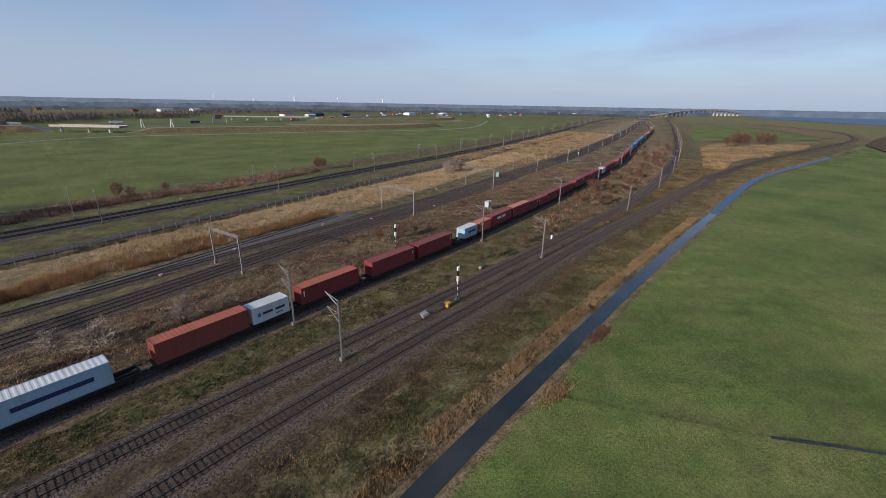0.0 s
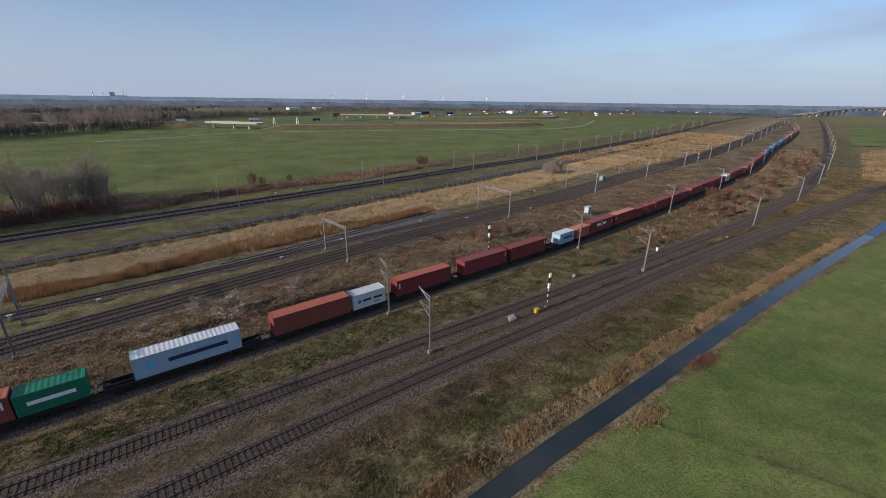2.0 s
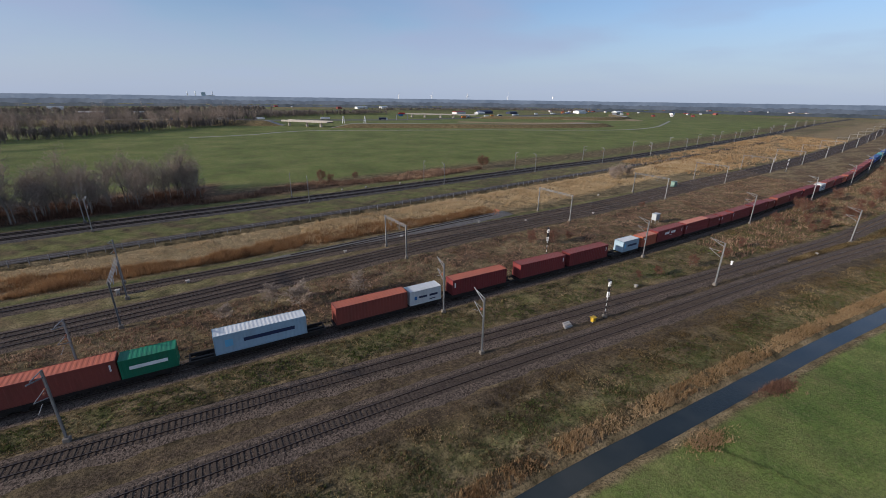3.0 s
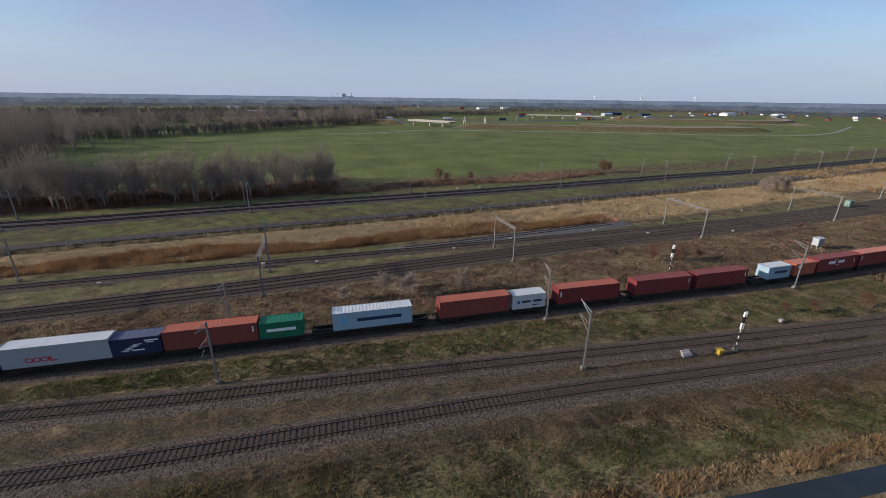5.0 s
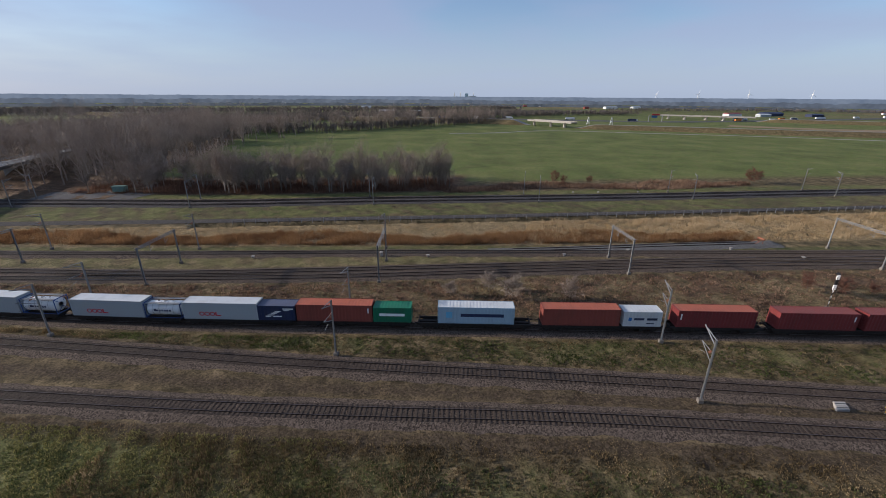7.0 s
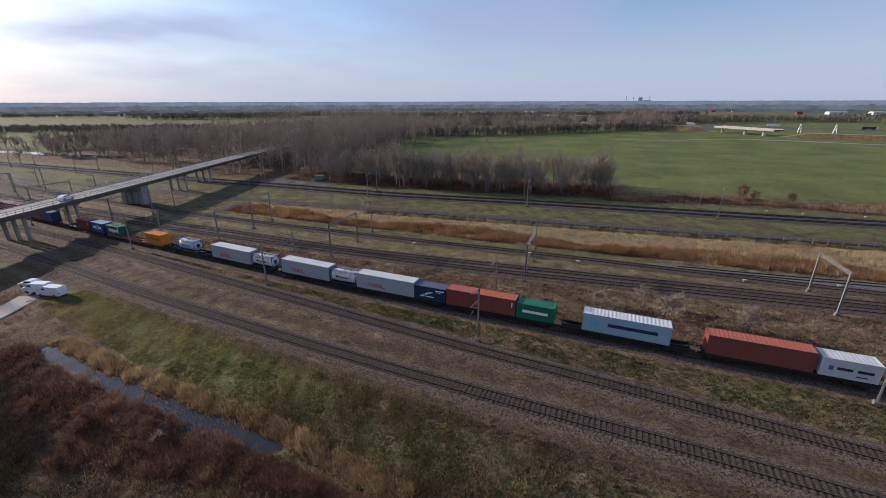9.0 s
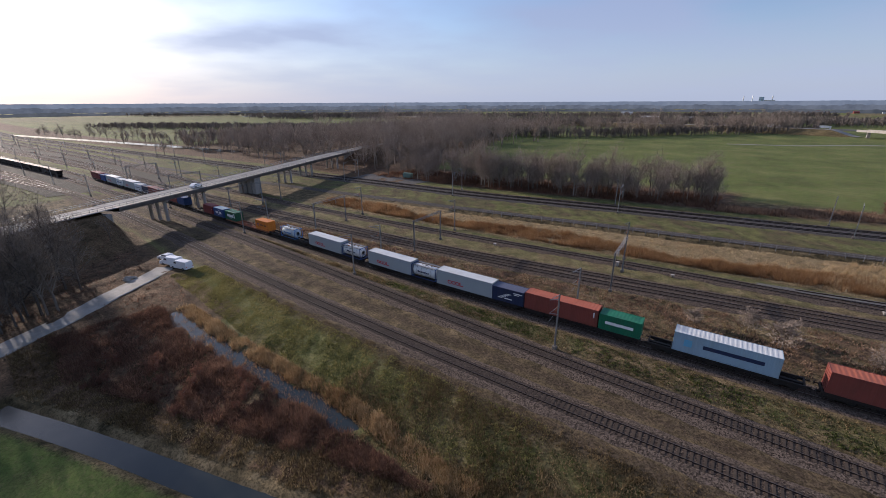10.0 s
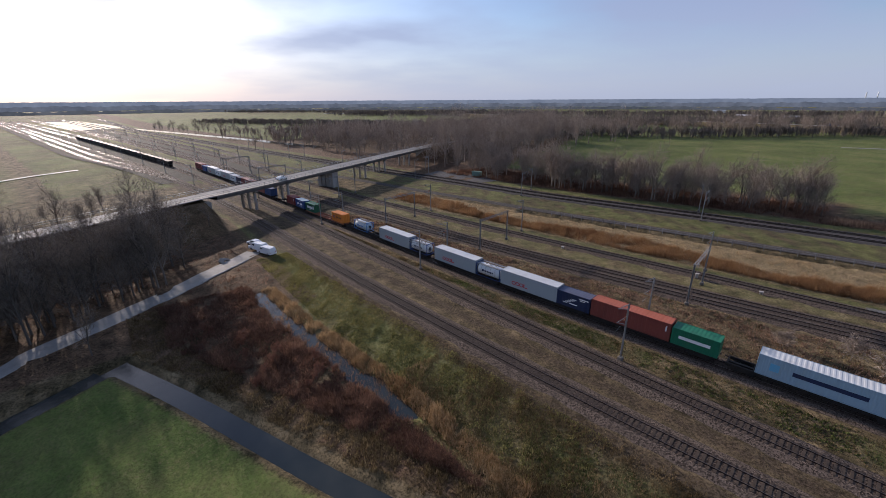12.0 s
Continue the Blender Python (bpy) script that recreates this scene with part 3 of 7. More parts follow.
def ribbon(name, xy, half, z, material, label, category):
    v, f = sweep(xy, z, [(-half, 0.0), (half, 0.0)])
    return tagged(new(name, mesh_of(name, v, f, material)), label, category, kind="structure")


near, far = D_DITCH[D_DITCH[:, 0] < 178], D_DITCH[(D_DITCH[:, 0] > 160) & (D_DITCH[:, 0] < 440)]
# the far stretch takes the water with the sky's blue painted in
ribbon("water", far, 1.5, -0.96 + 0.62 * ease(far[:, 0], 160, 212), SKY_BLUE_WATER, "narrow far ditch water, sky reflection put into its blue", "water")
ribbon("water", near, 3.0, -0.95, WATER, "dark still water in a narrow drainage ditch", "water")
ribbon("water", D_CROSS[1:], 2.0, -0.965, WATER, "dark still water in a side ditch", "water")
ribbon("water", np.vstack([D_STREAM[0] * 2 - D_STREAM[2], D_STREAM, D_STREAM[-1] * 2 - D_STREAM[-3]]), 2.3, -0.85, WATER, "shallow marshy stream between reeds and brambles", "water")


# ---- railway tracks ----
RAIL_TOP = 0.16
BED_FAR = [(-2.9, -0.42), (-1.75, 0.0), (1.75, 0.0), (2.9, -0.42)]


def rail_profile(off):
    # widened half-width: the shadow beside the rail is put into its shape
    s = 0.09
    return [(off - s, -0.165), (off + s, -0.165), (off + s * 0.45, -0.12), (off + s * 0.5, -0.03), (off + s * 0.5, -0.0), (off - s * 0.5, -0.0), (off - s * 0.5, -0.03), (off - s * 0.45, -0.12)]


def sleeper_mesh():
    v, f = [], []
    box_into(v, f, (-0.14, -1.3, -0.06), (0.14, -0.42, 0.06), None, 0.02)
    box_into(v, f, (-0.13, -0.43, -0.06), (0.13, 0.43, 0.045), None, 0.0)
    box_into(v, f, (-0.14, 0.42, -0.06), (0.14, 1.3, 0.06), None, 0.02)
    return mesh_of("sleeper", v, f, SLEEPER)


SLEEPER_MESH = sleeper_mesh()


def railway_track(track, x0, x1, label, ballast=BALLAST, bed=BED_FAR, near=None, middle=OILY, lift=0.008):
    """Ballast bed, two rails and sleepers; the sleepers of the stretch near are parts of their own."""
    xy = stations(track, x0, x1)
    thing = empty("railway_track", label=label, category="railway track", kind="structure")
    v, f = sweep(xy, 0.0, bed)
    put("ballast_bed", mesh_of("ballast_bed", v, f, ballast), thing)
    v, f = sweep(xy, lift, [(-1.3, -0.004), (-1.1, 0.0), (1.1, 0.0), (1.3, -0.004)])
    put("track_bed", mesh_of("track_bed", v, f, middle), thing, label="oil-dark ballast between the rails")
    for off in (-0.76, 0.76):
        v, f = sweep(xy, RAIL_TOP, rail_profile(off), True)
        me = mesh_of("rail", v, f, RAIL)
        me.materials.append(RAIL_HEAD)
        n = len(rail_profile(0))
        me.polygons.foreach_set("material_index", [1 if k % n in (4,) else 0 for k in range(len(f))])
        put("rail", me, thing)
    if near:
        x = near[0]
        sv, sf = [], []
        base_v, base_f = [], []
        box_into(base_v, base_f, (-0.14, -1.3, -0.06), (0.14, 1.3, 0.055))
        x = max(x0, -260)
        while x < min(x1, 240):
            slope = math.atan2(float(track(x + 0.5) - track(x - 0.5)), 1.0)
            m = pose(x, float(track(x)), 0.0, 0, 0, math.degrees(slope))
            if near[0] <= x <= near[1]:
                put("sleeper", SLEEPER_MESH, thing, m)
            else:
                k = len(sv)
                sv.extend(tuple(m @ Vector(p)) for p in base_v)
                sf.extend(tuple(k + i for i in q) for q in base_f)
            x += 0.62 * math.cos(slope)
        tagged(put("sleepers", mesh_of("sleepers", sv, sf, SLEEPER), thing), kind="stuff")
    return thing


railway_track(TRACK_1, -1200, 1386, "single railway track with concrete sleepers on brown ballast", near=(-78, 98))
railway_track(TRACK_2, -1200, 1400, "single railway track with concrete sleepers beside a dirt path", near=(-78, 98))
railway_track(TRACK_3, -1200, 1400, "railway track carrying a long container train", near=(5, 6))
railway_track(TRACK_4, -1200, 1400, "electrified railway track of a pair beside scrub", near=(5, 6))
railway_track(TRACK_5, -1200, 1400, "electrified railway track of a pair beside a siding", near=(5, 6))
railway_track(TRACK_6, -1200, 1400, "outer railway track along a golden reed bed", near=(5, 6))


def offset_track(track, by):
    return lambda x: track(x) + by


SLAB = [(-3.6, -0.42), (-2.2, 0.02), (2.2, 0.02), (3.6, -0.42)]
railway_track(offset_track(TRACK_7, -2.6), -1200, 1400, "freight line track on dark ballast", DARK_BALLAST, SLAB, None, BLACK_BALLAST, 0.03)
railway_track(offset_track(TRACK_7, 2.6), -1200, 1400, "freight line track on dark ballast beside a field", DARK_BALLAST, SLAB, None, BLACK_BALLAST, 0.03)
# the yard beyond the road bridge: a gravel sheet and its sidings
xs = np.arange(-1150, -214, 12.0)
low, high = TRACK_1(xs) - 8 - 14 * ease(-xs, 230, 420), TRACK_6(xs) + 4
v = np.stack([np.column_stack([xs, low + (high - low) * u, np.full(len(xs), -0.14)]) for u in np.linspace(0, 1, 5)], 1).reshape(-1, 3)
f = [(5 * i + k, 5 * i + 5 + k, 5 * i + 6 + k, 5 * i + 1 + k) for i in range(len(xs) - 1) for k in range(4)]
tagged(new("yard_gravel", mesh_of("yard_gravel", v, f, YARD_GRAVEL)), "dark wet gravel of the railway yard", "gravel", kind="structure")
for side, by in ((TRACK_1, -14), (TRACK_1, -7), (TRACK_5, 6), (TRACK_6, 8), (TRACK_6, 18)):
    xs = np.arange(-1200, -229, 30.0)
    railway_track(line([(x, float(side(x)) + by * float(ease(-x, 200, 380))) for x in xs]), -1200, -232, "yard siding on dark wet ballast", DARK_BALLAST)
# a short siding with pale gravel that ends at a buffer stop
SIDING = line([(-10, 91.0), (14, 96.6), (40, 103.8), (66, 110.2)])
v, f = sweep(along(SIDING, -4, 70, 2), 0.006, [(-3.4, -0.3), (-2.2, 0.0), (1.5, 0.0), (2.4, -0.3)])
tagged(new("siding_bed", mesh_of("siding_bed", v, f, GREY_GRAVEL)), "pale gravel bed of a short dead-end siding", "gravel bed", kind="structure")
siding = empty("railway_track", label="short dead-end siding on pale gravel", category="railway track", kind="structure")
for off in (-0.76, 0.76):
    v, f = sweep(along(SIDING, 2, 64, 2), RAIL_TOP + 0.01, rail_profile(off), True)
    put("rail", mesh_of("rail", v, f, RAIL), siding)


def buffer_stop(x, y, turn):
    thing = empty("buffer_stop", pose(x, y, 0.0, 0, 0, turn), label="rust-red steel buffer stop at a siding's end", category="buffer stop")
    for s in (-0.76, 0.76):
        v, f = [], []
        tube_into(v, f, (0, s, 0), (0, s, 1.3), 0.09)
        tube_into(v, f, (-1.8, s, 0.1), (0, s, 1.1), 0.08)
        put("frame", mesh_of("frame", v, f, RUST_STEEL), thing)
    put("beam", box_mesh("beam", (-0.15, -1.2, 1.0), (0.15, 1.2, 1.35), RUST_STEEL), thing)


buffer_stop(66, float(SIDING(66)), 10)

# service road beside the freight line
v, f = sweep(stations(SERVICE, -300, 500, 3.0), -0.16, [(-2.0, -0.05), (-1.8, 0.0), (1.8, 0.0), (2.0, -0.05)])
tagged(new("road", mesh_of("road", v, f, DARK_BALLAST)), "narrow dark gravel service road beside the freight line", "road", kind="structure")
v, f = sweep(D_PATH, height(D_PATH[:, 0], D_PATH[:, 1]) + 0.12, [(-2.3, -0.12), (-2.1, 0.0), (2.1, 0.0), (2.3, -0.12)])
tagged(new("road", mesh_of("road", v, f, PALE_ROAD)), "pale concrete farm track ending near the railway", "road", kind="structure")


# ---- fence along the service road ----
def fence(track, offset, x0, x1, gap=3.2):
    thing = empty("fence", label="low grey post and rail fence along the service road", category="fence")
    xs = np.arange(x0, x1, gap)
    post = box_mesh("post", (-0.06, -0.06, -0.5), (0.06, 0.06, 1.15), GALVANISED, 0.01)
    for x in xs:
        put("post", post, thing, pose(x, float(track(x)) + offset, -0.2))
    for z in (0.35, 0.8):
        v, f = sweep(np.stack([xs, track(xs) + offset], -1), z, [(-0.015, -0.02), (0.015, -0.02), (0.015, 0.02), (-0.015, 0.02)], True)
        put("rail", mesh_of("rail", v, f, GALVANISED), thing)


fence(SERVICE, -2.8, -80, 260)


# ---- containers ----
CONTAINER_W = 2.44
PAINTS = {}


def paint(key, col, dirt):
    PAINTS[key] = worn("paint_" + key, col, dirt, 0.5, 0.0, 0.7, 0.4)


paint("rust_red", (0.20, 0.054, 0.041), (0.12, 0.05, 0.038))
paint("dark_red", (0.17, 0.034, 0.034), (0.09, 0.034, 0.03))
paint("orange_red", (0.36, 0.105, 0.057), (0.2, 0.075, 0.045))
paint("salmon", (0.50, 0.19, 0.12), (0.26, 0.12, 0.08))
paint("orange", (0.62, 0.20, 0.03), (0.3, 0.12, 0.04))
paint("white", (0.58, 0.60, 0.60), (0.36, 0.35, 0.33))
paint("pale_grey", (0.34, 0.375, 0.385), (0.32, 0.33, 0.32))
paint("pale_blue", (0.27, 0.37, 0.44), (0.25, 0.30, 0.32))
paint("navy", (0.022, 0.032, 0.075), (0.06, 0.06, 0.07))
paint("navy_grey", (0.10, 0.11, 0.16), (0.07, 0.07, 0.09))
paint("blue", (0.03, 0.07, 0.21), (0.05, 0.06, 0.1))
paint("green", (0.02, 0.16, 0.085), (0.04, 0.09, 0.06))
paint("dark_green", (0.022, 0.10, 0.055), (0.04, 0.06, 0.045))
paint("teal", (0.03, 0.22, 0.25), (0.05, 0.11, 0.12))
paint("silver_blue", (0.42, 0.50, 0.55), (0.26, 0.29, 0.30))
STAR_PAINT = worn("sky_blue_paint", (0.16, 0.46, 0.68), (0.2, 0.36, 0.45), 0.5)
BRAND_DARK = worn("brown_paint", (0.22, 0.08, 0.03), (0.2, 0.1, 0.05), 0.5)


def wave(n, length, depth, ends):
    """Points of a trapezoid corrugation along a length."""
    pts, pitch = [(0.0, 0.0), (ends, 0.0)], (length - 2 * ends) / n
    for k in range(n):
        s = ends + k * pitch
        pts += [(s + 0.25 * pitch, 0.0), (s + 0.40 * pitch, -depth), (s + 0.75 * pitch, -depth), (s + 0.90 * pitch, 0.0)]
    return pts + [(length, 0.0)]


def panel(pts, lo, hi, turn):
    """A corrugated sheet: pts run along it, from lo to hi across; turn maps (along, depth, across) into the thing."""
    v = [turn(a, d, w) for a, d in pts for w in (lo, hi)]
    f = [(2 * i, 2 * i + 2, 2 * i + 3, 2 * i + 1) for i in range(len(pts) - 1)]
    return v, f


def glyphs(out, colour, x, z0, z1, pitch, n, skip=()):
    """Plain bars in place of lettering."""
    ends = [-1, *skip, n]
    for a, b in zip(ends[:-1], ends[1:]):
        out.append((colour, "bar", x + (a + 1) * pitch, x + (b - 0.1) * pitch, z0, z1))


def marks(kind, length, high):
    """Plain painted shapes that stand for the marking of a side: (colour, x0, x1, z0, z1) from the side's left end."""
    L, H = length, high
    out = []
    if kind == "rings":
        for k in range(3):
            out.append((RED_PAINT, "ring", 0.25 * L + k * 0.86, H * 0.33, 0.47))
        out.append((RED_PAINT, "bar", 0.25 * L + 2.2, 0.25 * L + 2.42, H * 0.20, H * 0.46))
        out.append((RED_PAINT, "bar", 0.25 * L + 2.42, 0.25 * L + 3.1, H * 0.20, H * 0.26))
    if kind == "star":
        out.append((STAR_PAINT, "bar", 0.11 * L, 0.19 * L, H * 0.34, H * 0.70))
        glyphs(out, PAINTS["navy"], 0.30 * L, H * 0.42, H * 0.61, 0.095 * L, 6)
    if kind == "letters":
        glyphs(out, WHITE_PAINT, 0.20 * L, H * 0.36, H * 0.62, 0.088 * L, 7, (3,))
        out.append((WHITE_PAINT, "bar", 0.44 * L, 0.66 * L, H * 0.74, H * 0.78))
        out.append((WHITE_PAINT, "bar", 0.46 * L, 0.70 * L, H * 0.22, H * 0.26))
    if kind == "logo":
        glyphs(out, WHITE_PAINT, 0.27 * L, H * 0.52, H * 0.74, 0.058 * L, 7, (3,))
        out.append((WHITE_PAINT, "bar", 0.40 * L, 0.50 * L, H * 0.83, H * 0.86))
        out.append((WHITE_PAINT, "bar", 0.46 * L, 0.56 * L, H * 0.40, H * 0.43))
        out.append((WHITE_PAINT, "bar", 0.92 * L, 0.92 * L + 0.2, H * 0.44, H * 0.74))
    if kind == "short":
        glyphs(out, WHITE_PAINT, 0.20 * L, H * 0.38, H * 0.68, 0.155 * L, 4)
        out.append((WHITE_PAINT, "bar", 0.42 * L, 0.62 * L, H * 0.24, H * 0.29))
        out.append((WHITE_PAINT, "bar", 0.85 * L, 0.93 * L, H * 0.34, H * 0.84))
    if kind == "small":
        glyphs(out, WHITE_PAINT, 0.16 * L, H * 0.42, H * 0.60, 0.075 * L, 9)
    if kind == "dark":
        out.append((BLUE_PAINT, "bar", 0.14 * L, 0.22 * L, H * 0.36, H * 0.60))
        glyphs(out, PAINTS["navy"], 0.28 * L, H * 0.42, H * 0.57, 0.068 * L, 9, (4,))
        glyphs(out, PAINTS["navy"], 0.62 * L, H * 0.18, H * 0.24, 0.04 * L, 5)
    if kind == "soft":
        out.append((PAINTS["blue"], "ring", 0.22 * L, H * 0.50, 0.5))
        glyphs(out, BRAND_DARK, 0.38 * L, H * 0.42, H * 0.60, 0.05 * L, 10, (5,))
    if kind == "pair":
        glyphs(out, WHITE_PAINT, 0.12 * L, H * 0.66, H * 0.86, 0.11 * L, 2)
    if kind == "code":
        out.append((WHITE_PAINT, "bar", 0.94 * L, 0.94 * L + 0.2, H * 0.52, H * 0.82))
    if kind == "code_start":
        out.append((WHITE_PAINT, "bar", 0.035 * L, 0.035 * L + 0.22, H * 0.46, H * 0.80))
    if kind == "wing":
        for k in range(5):
            out.append((WHITE_PAINT, "bar", (0.26 + 0.05 * k) * L, (0.40 + 0.055 * k) * L, H * (0.34 + 0.065 * k), H * (0.38 + 0.065 * k)))
        glyphs(out, WHITE_PAINT, 0.20 * L, H * 0.24, H * 0.31, 0.05 * L, 9, (3,))
        glyphs(out, WHITE_PAINT, 0.68 * L, H * 0.76, H * 0.83, 0.04 * L, 7)
        glyphs(out, WHITE_PAINT, 0.70 * L, H * 0.66, H * 0.71, 0.04 * L, 4)
    return out


def ring_into(v, f, x, z, r, depth):
    n, base = 12, len(v)
    for rad in (r, r * 0.62):
        v.extend((x + rad * math.cos(k * math.tau / n), depth, z + rad * 0.8 * math.sin(k * math.tau / n)) for k in range(n - 1, -1, -1))
    f.extend((base + k, base + (k + 1) % n, base + n + (k + 1) % n, base + n + k) for k in range(n))


CONTAINER_MESHES = {}


def container_parts(length, high, key, smooth, marking, roof):
    """Meshes of a container with its near bottom corner at the origin, x along it."""
    name = (length, high, key, smooth, marking, roof)
    if name in CONTAINER_MESHES:
        return CONTAINER_MESHES[name]
    # a lighter roof paint puts the light on the top into the colour
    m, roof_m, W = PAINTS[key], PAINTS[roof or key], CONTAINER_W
    n = max(1, round(length / 0.56))
    depth = 0.008 if smooth else 0.036
    parts = []
    for side in (0, 1):
        place = (lambda a, d, w: (a, 0.03 - d, w)) if side == 0 else (lambda a, d, w: (length - a, W - 0.03 + d, w))
        v, f = panel(wave(n, length, depth, 0.15), 0.14, high - 0.08, place)
        parts.append(("side_panel", mesh_of("side_panel", v, f, m)))
    v, f = panel(wave(4, W, depth, 0.12), 0.14, high - 0.1, lambda a, d, w: (length - 0.03 + d, a, w))
    parts.append(("end_panel", mesh_of("end_panel", v, f, m)))
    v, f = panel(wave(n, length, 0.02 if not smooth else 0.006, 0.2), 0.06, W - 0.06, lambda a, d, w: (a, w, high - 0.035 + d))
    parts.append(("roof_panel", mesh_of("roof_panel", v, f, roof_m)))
    for k in range(2):
        y0 = 0.1 + k * (W - 0.2) / 2
        v, f = [], []
        box_into(v, f, (0.03, y0 + 0.01, 0.16), (0.08, y0 + (W - 0.2) / 2 - 0.01, high - 0.14), None, 0.01)
        for r in (0.28, 0.78):
            tube_into(v, f, (0.012, y0 + r, 0.2), (0.012, y0 + r, high - 0.2), 0.022, None, 5)
        parts.append(("door", mesh_of("door", v, f, m)))
    for x in (0.0, length - 0.16):
        for y in (0.0, W - 0.16):
            v, f = [], []
            box_into(v, f, (x, y, 0.0), (x + 0.16, y + 0.16, high), None, 0.015)
            parts.append(("corner_post", mesh_of("corner_post", v, f, m)))
    for z0, z1 in ((0.0, 0.15), (high - 0.09, high - 0.01)):
        for y in (0.0, W - 0.07):
            v, f = [], []
            box_into(v, f, (0.16, y, z0), (length - 0.16, y + 0.07, z1), None, 0.01)
            parts.append(("side_rail", mesh_of("side_rail", v, f, m)))
        for x in (0.0, length - 0.1):
            v, f = [], []
            box_into(v, f, (x, 0.16, z0), (x + 0.1, W - 0.16, z1), None, 0.01)
            parts.append(("end_rail", mesh_of("end_rail", v, f, m)))
    v, f = [], []
    box_into(v, f, (0.1, 0.08, 0.1), (length - 0.1, W - 0.08, 0.16))
    parts.append(("floor", mesh_of("floor", v, f, BLACK_STEEL)))
    for colour, kind, *at in marks(marking, length, high):
        v, f = [], []
        if kind == "ring":
            ring_into(v, f, at[0], at[1], at[2], 0.018)
        else:
            box_into(v, f, (at[0], 0.016, at[2]), (at[1], 0.03, at[3]))
        parts.append(("marking", mesh_of("marking", v, f, colour)))
    CONTAINER_MESHES[name] = parts
    return parts


def frame_at(x, z, off=0.0):
    """A pose on the train's track: x along the rails, z over the rail."""
    y = float(TRACK_3(x))
    slope = math.atan2(float(TRACK_3(x + 3) - TRACK_3(x - 3)), 6.0)
    return Matrix.Translation((x, y, RAIL_TOP + z)) @ Matrix.Rotation(slope, 4, "Z") @ Matrix.Translation((0, off, 0))


FLOOR_Z = 1.16
LOOKS = {
    "rust_red": "rust-red corrugated steel", "dark_red": "dark red corrugated steel", "orange_red": "orange-red corrugated steel",
    "salmon": "faded salmon-red corrugated steel", "orange": "bright orange corrugated steel", "white": "white corrugated steel",
    "pale_grey": "pale grey smooth-sided", "pale_blue": "pale blue-grey corrugated steel", "navy": "navy blue corrugated steel", "silver_blue": "pale steel",
    "blue": "dark blue corrugated steel", "green": "green corrugated steel", "dark_green": "dark green corrugated steel", "teal": "teal corrugated steel",
}


def container(x, feet, key, marking="code", roof="", high=2.59):
    """A container whose left end stands at x."""
    length = {20: 6.06, 40: 12.19, 45: 13.0}[feet]
    smooth = key == "pale_grey"
    size = "twenty-foot" if feet == 20 else "forty-foot"
    thing = empty("shipping_container", frame_at(x + length / 2, FLOOR_Z, -CONTAINER_W / 2) @ Matrix.Translation((-length / 2, 0, 0)),
                  label=f"{size} {LOOKS[key]} shipping container on a wagon", category="container", group="containers on the train")
    for name, me in container_parts(length, high, key, smooth, marking, roof):
        put(name, me, thing)
    return x + length


